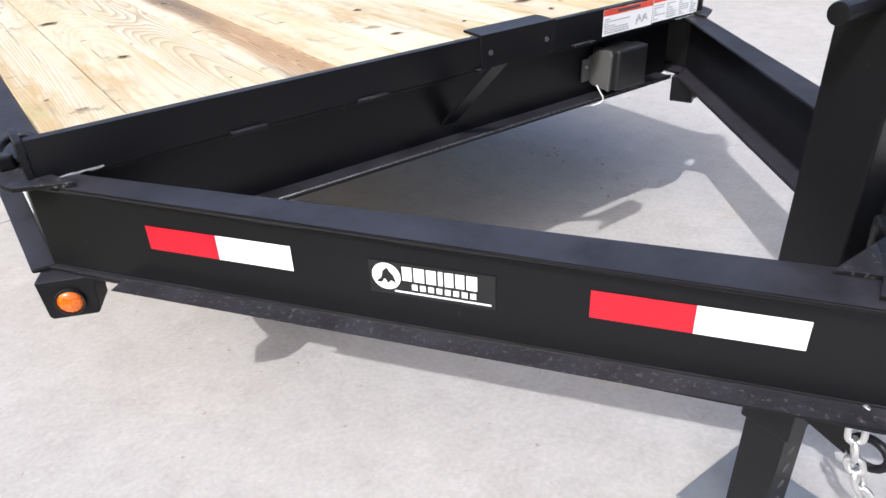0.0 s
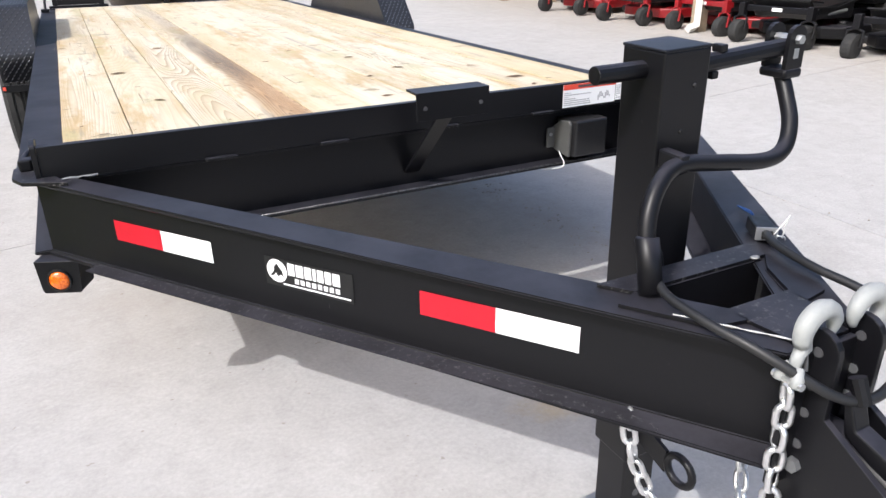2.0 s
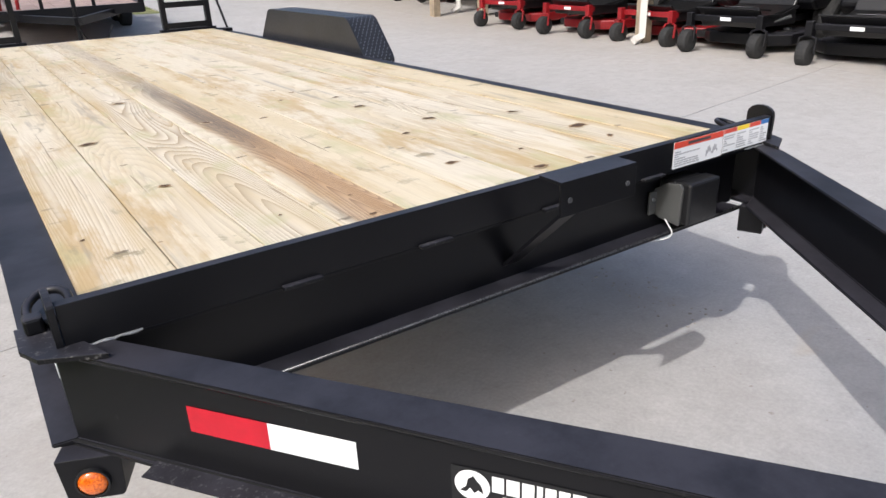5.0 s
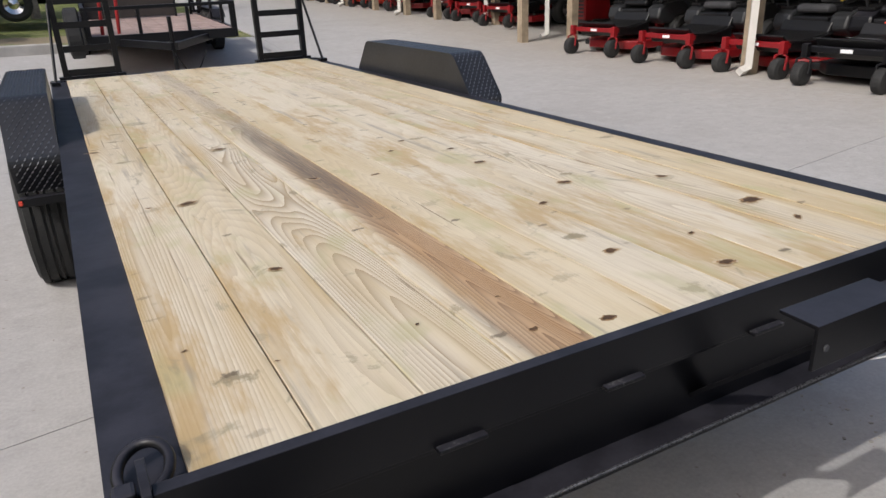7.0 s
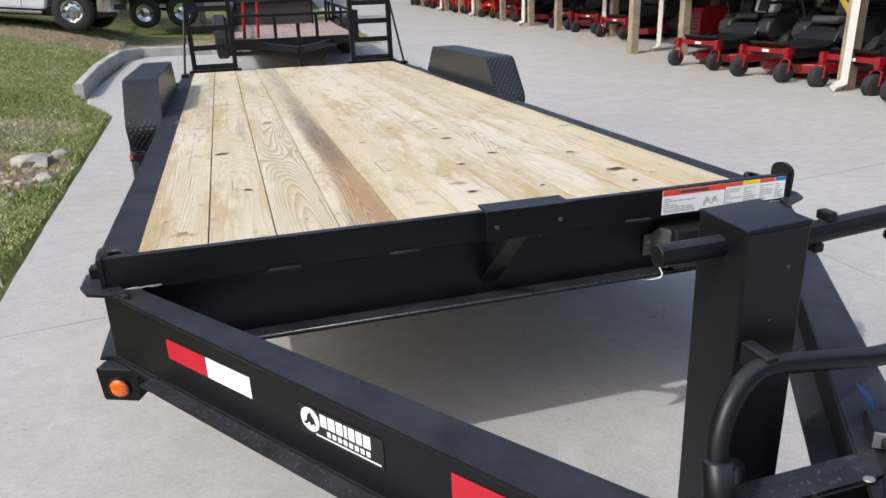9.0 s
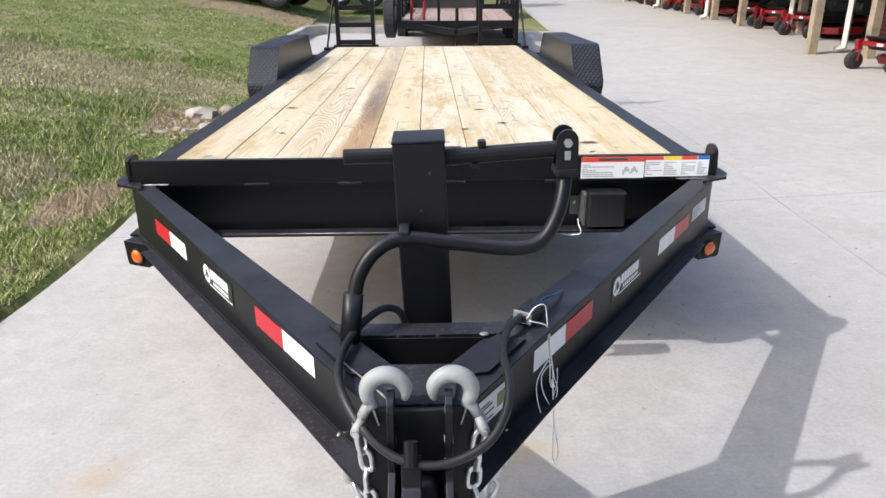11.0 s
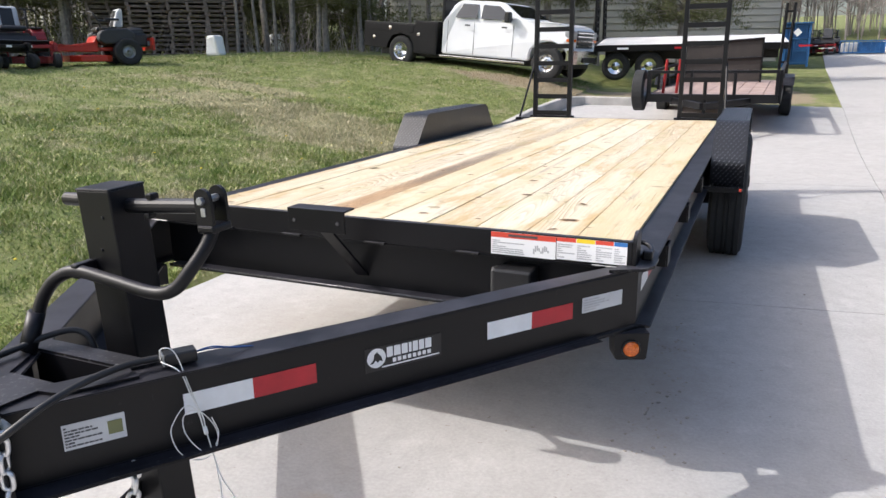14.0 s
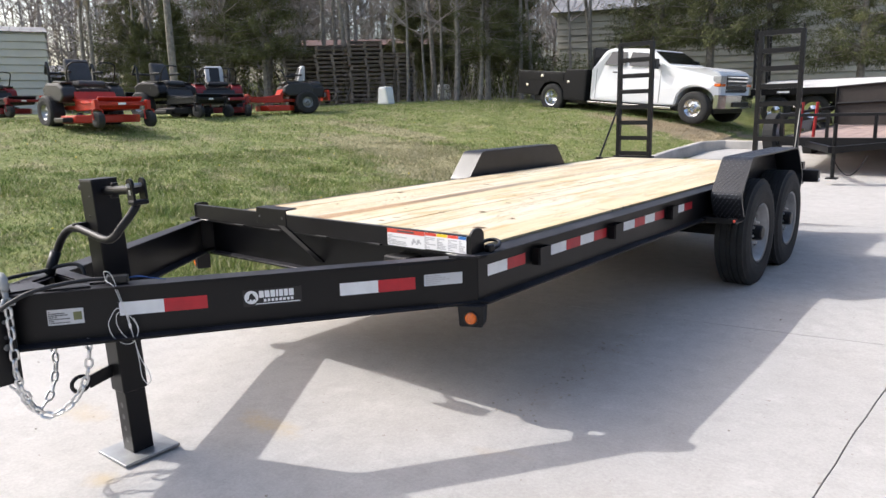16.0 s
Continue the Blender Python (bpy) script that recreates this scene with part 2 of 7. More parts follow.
    for sx, sy, share, reach, shade in ((5.0, 9.0, 0.88, 0.13, (0.25, 0.205, 0.12)), (11.0, 24.0, 0.96, 0.15, (0.12, 0.09, 0.055))):
        vor = node(nt, "ShaderNodeTexVoronoi", Scale=1.0, Randomness=1.0)
        vor.voronoi_dimensions = "2D"
        nt.links.new(stretched(sx, sy), vor.inputs["Vector"])
        rough_edge = maths(nt, "ADD", vor.outputs["Distance"], times(maths(nt, "SUBTRACT", noise_tex(nt, stretched(38.0, 30.0), 1.0, 5, 0.75), 0.5), 0.9))
        pick = nt.nodes.new("ShaderNodeSeparateColor")
        nt.links.new(vor.outputs["Color"], pick.inputs[0])
        spot = times(maths(nt, "GREATER_THAN", pick.outputs[0], share), fade(nt, rough_edge, reach * 0.5, reach * 1.6, 0.85, 0.0))
        c = mix(nt, times(spot, fade(nt, pick.outputs[1], 0.0, 1.0, 0.4, 1.0)), c, shade)
    nt.links.new(c, b.inputs["Base Color"])
    bump(nt, b, maths(nt, "ADD", fibre, times(late, 0.6)), 0.22, 0.002)
    return m


def spot(nt, px, py, rx, ry, ragged=0.9, scale=1.3):
    """1 inside a ragged round patch of ground, 0 outside."""
    mp = nt.nodes.new("ShaderNodeMapping")
    mp.inputs["Location"].default_value = (-px / rx, -py / ry, 0)
    mp.inputs["Scale"].default_value = (1 / rx, 1 / ry, 0)
    nt.links.new(position(nt), mp.inputs[0])
    ln = nt.nodes.new("ShaderNodeVectorMath")
    ln.operation = "LENGTH"
    nt.links.new(mp.outputs[0], ln.inputs[0])
    wave = maths(nt, "MULTIPLY", maths(nt, "SUBTRACT", noise_tex(nt, position(nt), scale, 6, 0.7), 0.5), 2 * ragged)
    return fade(nt, maths(nt, "ADD", ln.outputs["Value"], wave), 0.75, 1.15, 1.0, 0.0)


STRAW_SPOTS = ((-6.6, 7.8, 2.3, 1.2), (-4.4, 7.0, 1.6, 1.5), (-3.0, 7.2, 0.6, 1.1), (-3.2, 2.6, 0.5, 0.7), (-8.5, 9.5, 2.0, 0.5))
DIRT_SPOTS = ((-3.4, 14.6, 2.6, 1.0), (-0.6, 16.2, 2.4, 0.8), (1.6, 17.6, 1.0, 2.2), (-2.55, 5.2, 0.42, 0.75), (-2.35, 2.2, 0.25, 0.5))


def turf_masks(nt):
    straw = fade(nt, noise_tex(nt, position(nt), 1.4, 7, 0.8), 0.50, 0.64, 0.0, 0.6)
    for q in STRAW_SPOTS:
        straw = maths(nt, "MAXIMUM", straw, maths(nt, "MULTIPLY", spot(nt, *q, 1.2, 2.6), 0.7))
    dirt = None
    for q in DIRT_SPOTS:
        d = spot(nt, *q)
        dirt = d if dirt is None else maths(nt, "MAXIMUM", dirt, d)
    return straw, dirt


def grass_ground(name):
    m, nt, b = blank(name, 0.95)
    p = position(nt)
    mid, fine = noise_tex(nt, p, 3.2, 5, 0.7), noise_tex(nt, p, 55.0, 3, 0.7)
    straw, dirt = turf_masks(nt)
    c = ramp(nt, mid, [(0.32, (0.10, 0.13, 0.03)), (0.52, (0.19, 0.225, 0.055)), (0.70, (0.31, 0.30, 0.13))])
    c = mix(nt, straw, c, (0.40, 0.34, 0.205))
    c = mix(nt, dirt, c, (0.34, 0.27, 0.18))
    c = mix(nt, maths(nt, "MULTIPLY", fine, 0.5), c, (0.06, 0.06, 0.025))
    nt.links.new(c, b.inputs["Base Color"])
    bump(nt, b, fine, 0.6, 0.03)
    return m


def blade_mat(name):
    m, nt, b = blank(name, 0.65)
    p = position(nt)
    g = nt.nodes.new("ShaderNodeNewGeometry")
    straw, dirt = turf_masks(nt)
    each = g.outputs["Random Per Island"]
    green = ramp(nt, each, [(0.0, (0.10, 0.15, 0.035)), (0.4, (0.23, 0.29, 0.075)), (0.75, (0.38, 0.38, 0.16)), (1.0, (0.60, 0.53, 0.36))])
    lush = ramp(nt, each, [(0.0, (0.06, 0.12, 0.02)), (1.0, (0.20, 0.30, 0.055))])
    green = mix(nt, fade(nt, noise_tex(nt, p, 2.4, 5, 0.7), 0.50, 0.62, 0.0, 0.7), green, lush)
    dry = ramp(nt, each, [(0.0, (0.17, 0.17, 0.075)), (0.3, (0.40, 0.345, 0.225)), (1.0, (0.64, 0.565, 0.42))])
    c = mix(nt, straw, green, dry)
    c = mix(nt, dirt, c, (0.42, 0.34, 0.22))
    nt.links.new(c, b.inputs["Base Color"])
    b.inputs["Specular IOR Level"].default_value = 0.2
    return m


RIM = simple("dull_rim_silver", (0.30, 0.305, 0.31), 0.5, 0.5, 0.25)
# paler than the fender sheet: the bars' glint is put into their colour
TREAD = simple("glint_tread_marks", (0.12, 0.125, 0.14), 0.3, 0.15, 0.3)
KNOT_CORE = simple("dark_knot", (0.085, 0.045, 0.02), 0.7, 0.0, 0.5, 60, 300, 0.2)
KNOT_EDGE = simple("knot_edge", (0.27, 0.165, 0.075), 0.65, 0.0, 0.5, 90, 300, 0.2)
KNOT_RING = simple("knot_halo", (0.50, 0.405, 0.27), 0.6, 0.0, 0.25, 60, 300, 0.1)
WORN_GLINT_EDGE = simple("worn_glint_edge", (0.10, 0.10, 0.105), 0.28, 0.55, 0.4, 25, 200, 0.2)
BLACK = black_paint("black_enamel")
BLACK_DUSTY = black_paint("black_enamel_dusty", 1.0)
FENDER = simple("charcoal_enamel", (0.016, 0.017, 0.021), 0.36, 0.0, 0.25)
CONCRETE = concrete("concrete_slab")
WOOD = wood_deck("pine_boards")
LAWN = grass_ground("lawn_soil")
BLADES = blade_mat("grass_blades")
RED_TAPE = simple("red_reflective_tape", (0.45, 0.008, 0.022), 0.35, 0.0, 0.12, 20, 260, 0.15)
WHITE_TAPE = simple("white_reflective_tape", (0.80, 0.81, 0.82), 0.35, 0.0, 0.06, 20, 260, 0.15)
WHITE = simple("white_print", (0.82, 0.82, 0.82), 0.45, 0.0, 0.03)
STICKER_BLACK = simple("black_vinyl", (0.008, 0.008, 0.009), 0.42, 0.0, 0.1)
STICKER_GREY = simple("silver_label", (0.55, 0.56, 0.57), 0.4, 0.0, 0.08)
INK = simple("dark_print", (0.06, 0.06, 0.065), 0.5)
INK_PALE = simple("faded_print", (0.42, 0.42, 0.43), 0.5)
RED_PRINT = simple("red_print", (0.66, 0.07, 0.04), 0.45, 0.0, 0.05)
YELLOW_PRINT = simple("yellow_print", (0.85, 0.62, 0.03), 0.45, 0.0, 0.05)
BLUE_PRINT = simple("blue_print", (0.03, 0.16, 0.45), 0.45, 0.0, 0.05)
RUBBER = simple("tyre_rubber", (0.018, 0.018, 0.018), 0.78, 0.0, 0.3, 9, 90, 0.3)
STEEL = simple("grey_steel", (0.34, 0.35, 0.36), 0.42, 0.75, 0.2)
ZINC = simple("zinc_chain", (0.72, 0.72, 0.72), 0.32, 0.9, 0.15, 30, 200, 0.1)
CAST = simple("silver_painted_forging", (0.30, 0.31, 0.305), 0.5, 0.0, 0.1, 40, 300, 0.3)
CABLE = simple("black_cable", (0.012, 0.012, 0.013), 0.5, 0.0, 0.2)
WIRE_BLUE = simple("blue_wire", (0.015, 0.07, 0.24), 0.45)
BOX_GREY = simple("dusty_grey_plastic", (0.065, 0.066, 0.064), 0.6)
WIRE_WHITE = simple("white_cord", (0.75, 0.75, 0.73), 0.5)
PLASTIC_BLACK = simple("black_plastic", (0.009, 0.009, 0.010), 0.4)
WELD = simple("bare_weld", (0.30, 0.30, 0.295), 0.45, 0.5, 0.2, 60, 300, 0.4)


def amber():
    m, nt, b = blank("amber_lens", 0.15)
    p = position(nt)
    w = noise_tex(nt, p, 240.0, 1)
    nt.links.new(ramp(nt, w, [(0.35, (0.50, 0.075, 0.004)), (0.65, (0.80, 0.17, 0.008))]), b.inputs["Base Color"])
    b.inputs["Coat Weight"].default_value = 0.6
    bump(nt, b, w, 0.4, 0.002)
    return m


AMBER = amber()


# ---------------------------------------------------------------- mesh helpers
def part(name, bm, material, parent=None, label="", smooth=False):
    me = bpy.data.meshes.new(name)
    if smooth:
        for f in bm.faces:
            f.smooth = True
    bm.normal_update()
    bm.to_mesh(me)
    bm.free()
    me.materials.append(material)
    ob = new(name, me)
    if parent is not None:
        ob.parent = parent
    if label:
        ob["label"] = label
    return ob


def shared(name, me, parent, loc=(0, 0, 0), rot=(0, 0, 0), scale=(1, 1, 1)):
    ob = new(name, me)
    ob.parent = parent
    ob.location, ob.rotation_euler, ob.scale = loc, rot, scale
    return ob


def thing(name, label, category, group="", at=(0, 0, 0), kind=""):
    e = new(name)
    e.empty_display_size = 0.2
    e.location = at
    return tagged(e, label, category, group, kind)


def box(bm, lo, hi, bevel=0.0, m=None):
    r = bmesh.ops.create_cube(bm, size=1.0)["verts"]
    c = [(a + b) / 2 for a, b in zip(lo, hi)]
    s = [abs(b - a) for a, b in zip(lo, hi)]
    t = Matrix.Translation(c) @ Matrix.Diagonal((*s, 1))
    bmesh.ops.transform(bm, matrix=t, verts=r)
    if bevel:
        edges = list({e for v in r for e in v.link_edges})
        out = bmesh.ops.bevel(bm, geom=edges, offset=bevel, segments=2, affect="EDGES", profile=0.5)
        r = list({v for f in out["faces"] for v in f.verts} | {v for v in r if v.is_valid})
    if m is not None:
        bmesh.ops.transform(bm, matrix=m, verts=r)
    return r


def boxed(lo, hi, bevel=0.0, m=None):
    bm = bmesh.new()
    box(bm, lo, hi, bevel, m)
    return bm


def tube(bm, pts, radius, sides=10, closed=False, caps=True):
    """A round bar along points, with parallel-carried rings. radius: a number or one per point."""
    pts = [Vector(p) for p in pts]
    n = len(pts)
    rad = radius if isinstance(radius, (list, tuple)) else [radius] * n
    rings, side = [], None
    for i, p in enumerate(pts):
        a = pts[(i - 1) % n] if closed or i else p
        b = pts[(i + 1) % n] if closed or i < n - 1 else p
        d = (b - a).normalized()
        if side is None:
            side = d.cross(Vector((0, 0, 1)))
            if side.length < 0.05:
                side = d.cross(Vector((1, 0, 0)))
        side = (side - d * side.dot(d)).normalized()
        up = d.cross(side)
        rings.append([bm.verts.new(p + rad[i] * (math.cos(k * math.tau / sides) * side + math.sin(k * math.tau / sides) * up)) for k in range(sides)])
    last = n if closed else n - 1
    for i in range(last):
        r0, r1 = rings[i], rings[(i + 1) % n]
        for k in range(sides):
            bm.faces.new((r0[k], r0[(k + 1) % sides], r1[(k + 1) % sides], r1[k]))
    if caps and not closed:
        bm.faces.new(rings[0][::-1])
        bm.faces.new(rings[-1])
    bmesh.ops.recalc_face_normals(bm, faces=bm.faces)


def tubed(pts, radius, sides=10, closed=False):
    bm = bmesh.new()
    tube(bm, pts, radius, sides, closed)
    return bm


def curve_points(pts, per=8):
    """Catmull-Rom through points."""
    p = [Vector(q) for q in pts]
    p = [p[0] * 2 - p[1]] + p + [p[-1] * 2 - p[-2]]
    out = []
    for i in range(1, len(p) - 2):
        for k in range(per):
            t = k / per
            a, b, c, d = p[i - 1 : i + 3]
            out.append(0.5 * ((2 * b) + (c - a) * t + (2 * a - 5 * b + 4 * c - d) * t * t + (3 * b - a - 3 * c + d) * t ** 3))
    out.append(p[-2])
    return out


def sweep(profile, start, end, up=(0, 0, 1), cut0=None, cut1=None):
    """A closed outline (side, up) run straight from start to end; cut0/cut1: vertical end planes (point, normal) for mitres."""
    start, end = Vector(start), Vector(end)
    d = (end - start).normalized()
    upv = Vector(up)
    side = d.cross(upv).normalized()
    bm = bmesh.new()
    rings = []
    for p0, cut in ((start, cut0), (end, cut1)):
        ring = []
        for s, u in profile:
            q = p0 + side * s + upv * u
            if cut:
                c, nrm = Vector(cut[0]), Vector(cut[1])
                q = q + d * ((c - q).dot(nrm) / d.dot(nrm))
            ring.append(bm.verts.new(q))
        rings.append(ring)
    n = len(profile)
    for k in range(n):
        bm.faces.new((rings[0][k], rings[0][(k + 1) % n], rings[1][(k + 1) % n], rings[1][k]))
    bm.faces.new(rings[0][::-1])
    bm.faces.new(rings[1])
    bmesh.ops.recalc_face_normals(bm, faces=bm.faces)
    return bm


def extrude_outline(bm, outline, axis, lo, hi):
    """A closed outline of (a, b) pairs in the plane across the axis, run from lo to hi along it."""
    def place(a, b, c):
        return {"x": (c, a, b), "y": (a, c, b), "z": (a, b, c)}[axis]
    r0 = [bm.verts.new(place(a, b, lo)) for a, b in outline]
    r1 = [bm.verts.new(place(a, b, hi)) for a, b in outline]
    n = len(outline)
    fs = [bm.faces.new((r0[k], r0[(k + 1) % n], r1[(k + 1) % n], r1[k])) for k in range(n)]
    fs += [bm.faces.new(r0[::-1]), bm.faces.new(r1)]
    bmesh.ops.recalc_face_normals(bm, faces=fs)
    return r0 + r1


def outlined(outline, axis, lo, hi, bevel=0.0):
    bm = bmesh.new()
    extrude_outline(bm, outline, axis, lo, hi)
    if bevel:
        bmesh.ops.bevel(bm, geom=list(bm.edges), offset=bevel, segments=2, affect="EDGES", profile=0.5)
    return bm


def spun(profile, axis="x", segs=32):
    """(along, radius) pairs turned round an axis through the origin."""
    bm = bmesh.new()
    rings = []
    for a, r in profile:
        ring = []
        for k in range(segs):
            c, s = math.cos(k * math.tau / segs) * r, math.sin(k * math.tau / segs) * r
            ring.append(bm.verts.new({"x": (a, c, s), "y": (c, a, s), "z": (c, s, a)}[axis]))
        rings.append(ring)
    for i in range(len(rings) - 1):
        for k in range(segs):
            bm.faces.new((rings[i][k], rings[i][(k + 1) % segs], rings[i + 1][(k + 1) % segs], rings[i + 1][k]))
    bmesh.ops.recalc_face_normals(bm, faces=bm.faces)
    return bm


# ---------------------------------------------------------------- ground
def smoothstep(a, b, v):
    v = min(1.0, max(0.0, (v - a) / (b - a)))
    return v * v * (3 - 2 * v)


def ground_z(x, y):
    """The yard: level round the trailer, rising to the rear and towards the lawn."""
    back = max(0.0, y - 7.0)
    z = 0.02 * smoothstep(1.5, 3.0, y) + 0.036 * back * smoothstep(0, 8, back) + 0.035 * max(0.0, y - 32)
    z += 0.045 * max(0.0, 3.0 - x) * smoothstep(8, 15, y) * smoothstep(-12, -4, x)
    if x < -2.05:
        d = min(-2.05 - x, 9.5)
        z += 0.135 * d * smoothstep(0, 1.6, d) + 0.02 * max(0.0, -11.5 - x)
    return min(z, 9.0)


def lawn_edge(y):
    """Where the concrete ends towards the lawn."""
    return -1.92 - 0.045 * max(0.0, y - 1.0) - 0.48 * smoothstep(8.3, 9.9, y) * (1 - 0.75 * smoothstep(10.0, 13.0, y))


def grid_mesh(name, xs, ys, zf, keep, material, parent=None):
    verts, faces, idx = [], [], {}
    for i, x in enumerate(xs):
        for j, y in enumerate(ys):
            idx[i, j] = len(verts)
            verts.append((x, y, zf(x, y)))
    for i in range(len(xs) - 1):
        for j in range(len(ys) - 1):
            if keep((xs[i] + xs[i + 1]) / 2, (ys[j] + ys[j + 1]) / 2):
                faces.append((idx[i, j], idx[i + 1, j], idx[i + 1, j + 1], idx[i, j + 1]))
    me = bpy.data.meshes.new(name)
    me.from_pydata(verts, [], faces)
    me.polygons.foreach_set("use_smooth", [True] * len(faces))
    me.materials.append(material)
    ob = new(name, me)
    if parent:
        ob.parent = parent
    return ob


def spaced(lo, hi, step):
    n = max(1, round((hi - lo) / step))
    return [lo + (hi - lo) * k / n for k in range(n + 1)]


far_x = [-400, -200, -120, -80] + spaced(-60, -16, 4) + spaced(-15, -3.25, 0.25) + spaced(-3.2, -1.6, 0.04) + spaced(0, 20, 2) + [30, 60, 120, 250, 400]
far_y = [-400, -150, -60, -30] + spaced(-20, -6, 3) + spaced(-5, 26, 0.5) + spaced(28, 80, 4) + [120, 200, 400]
ground = grid_mesh("ground", far_x, far_y, lambda x, y: ground_z(x, y) - 0.05 + (0.052 if x < lawn_edge(y) - 0.015 else 0.0), lambda x, y: True, LAWN)
tagged(ground, "patchy green and straw coloured spring lawn on a bank", "lawn", kind="structure")

# concrete apron, slab by slab with open joints
apron = thing("pavement", "sunlit pale concrete slabs with dark joints", "pavement", kind="structure")


def joint_x(k, y):
    return 0.003 * math.sin(y * 5.3 + k) + 0.002 * math.sin(y * 13.1 + 2 * k) + 2.27 + 0.045 * y + 4.19 * k - (0.085 * max(0.0, y - 1.0) + 0.48 * smoothstep(8.3, 9.9, y) * (1 - 0.75 * smoothstep(10.0, 13.0, y)) if k == -1 else 0.0)


def joint_y(j, x):
    return 1.84 + 0.145 * x + 4.3 * j + 0.003 * math.sin(x * 6.1 + j) + 0.002 * math.sin(x * 15.7)


def slab(k, j):
    bm = bmesh.new()
    n, gap = 24, 0.003
    rows = []
    for a in range(n + 1):
        row = []
        for b2 in range(n + 1):
            u, v = a / n, b2 / n
            x, y = 0.0, 1.84 + 4.3 * (j + v)
            for _ in range(4):
                x0, x1 = joint_x(k, y) + gap, joint_x(k + 1, y) - gap
                x = x0 + (x1 - x0) * u
                y0, y1 = joint_y(j, x) + gap, joint_y(j + 1, x) - gap
                y = y0 + (y1 - y0) * v
            row.append(bm.verts.new((x, y, ground_z(max(x, -2.0), y) if k > -2 else ground_z(x, y))))
        rows.append(row)
    for a in range(n):
        for b2 in range(n):
            bm.faces.new((rows[a][b2], rows[a + 1][b2], rows[a + 1][b2 + 1], rows[a][b2 + 1]))
    edge = [e for e in bm.edges if e.is_boundary]
    out = bmesh.ops.extrude_edge_only(bm, edges=edge)["geom"]
    bmesh.ops.translate(bm, vec=(0, 0, -0.14), verts=[g for g in out if isinstance(g, bmesh.types.BMVert)])
    part("slab", bm, CONCRETE, apron)


for k in (-1, 0, 1, 2):
    for j in range(-4, 3 if k == -1 else 11):
        slab(k, j)

# ---------------------------------------------------------------- the trailer
trailer = thing("equipment_trailer", "black flatbed equipment trailer with a pale pine plank deck", "trailer")
T_TOP, T_BOT = 0.748, 0.545      # tongue beams
F_TOP = 0.757                    # side beams
DECK_Z = 0.768
REAR_Y = 5.42
WEB_X = 1.02


def i_beam(w, h, web, fl):
    a, b2 = w / 2, web / 2
    return [(-a, 0), (a, 0), (a, fl), (b2, fl + 0.006), (b2, h - fl - 0.006), (a, h - fl), (a, h), (-a, h), (-a, h - fl), (-b2, h - fl - 0.006), (-b2, fl + 0.006), (-a, fl)]


BEAM = i_beam(0.104, T_TOP - T_BOT, 0.006, 0.008)
D_L = Vector((0.578, -0.816, 0)).normalized()
W_L = Vector((-0.868, -0.19, 0)) - Vector((-0.816, -0.578, 0)) * 0.003


def along_tongue(s, side=-1, out=0.0, z=0.0):
    """A point on the tongue's web, s metres ahead of the frame's corner."""
    p = W_L + D_L * (s - 0.19)
    p = p + Vector((-0.816, -0.578, 0)) * (0.003 + out)
    return Vector((p.x if side < 0 else -p.x, p.y, z))


corner_cut = lambda sx: ((sx * WEB_X, 0.03, 0), (0.31 * sx, -0.95, 0))
for sx in (-1, 1):
    a, b2 = along_tongue(-0.1, sx, -0.003, T_BOT), along_tongue(1.56, sx, -0.003, T_BOT)
    bm = sweep(BEAM, a, b2, cut0=((sx * 1.02, 0.03, 0), (-sx * 0.31, 0.95, 0)), cut1=((0, -1.385, 0), (0, 1, 0)))
    bmesh.ops.bevel(bm, geom=list(bm.edges), offset=0.0024, segments=2, affect="EDGES")
    for v in bm.verts:
        v.co.x = max(-1.046, min(1.046, v.co.x))
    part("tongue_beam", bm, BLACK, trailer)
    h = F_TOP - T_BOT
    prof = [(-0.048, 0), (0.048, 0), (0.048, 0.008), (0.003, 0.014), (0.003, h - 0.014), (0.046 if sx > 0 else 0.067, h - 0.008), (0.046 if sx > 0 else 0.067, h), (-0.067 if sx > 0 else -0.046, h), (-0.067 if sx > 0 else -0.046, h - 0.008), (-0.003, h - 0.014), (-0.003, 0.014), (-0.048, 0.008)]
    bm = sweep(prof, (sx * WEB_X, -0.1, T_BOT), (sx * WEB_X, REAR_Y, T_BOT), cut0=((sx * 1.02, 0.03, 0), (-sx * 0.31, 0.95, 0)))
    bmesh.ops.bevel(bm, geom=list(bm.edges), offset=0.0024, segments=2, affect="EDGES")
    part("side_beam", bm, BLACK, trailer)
    # dusty shelf on the lower flange
    bm = bmesh.new()
    p = [along_tongue(0.10, sx, 0.004, T_BOT + 0.0105), along_tongue(1.46, sx, 0.004, T_BOT + 0.0105), along_tongue(1.46, sx, 0.044, T_BOT + 0.0088), along_tongue(0.10, sx, 0.044, T_BOT + 0.0088)]
    bm.faces.new([bm.verts.new(q) for q in p])
    bmesh.ops.recalc_face_normals(bm, faces=bm.faces)
    bmesh.ops.solidify(bm, geom=list(bm.faces), thickness=0.0012)
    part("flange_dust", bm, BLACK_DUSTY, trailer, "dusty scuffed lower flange")

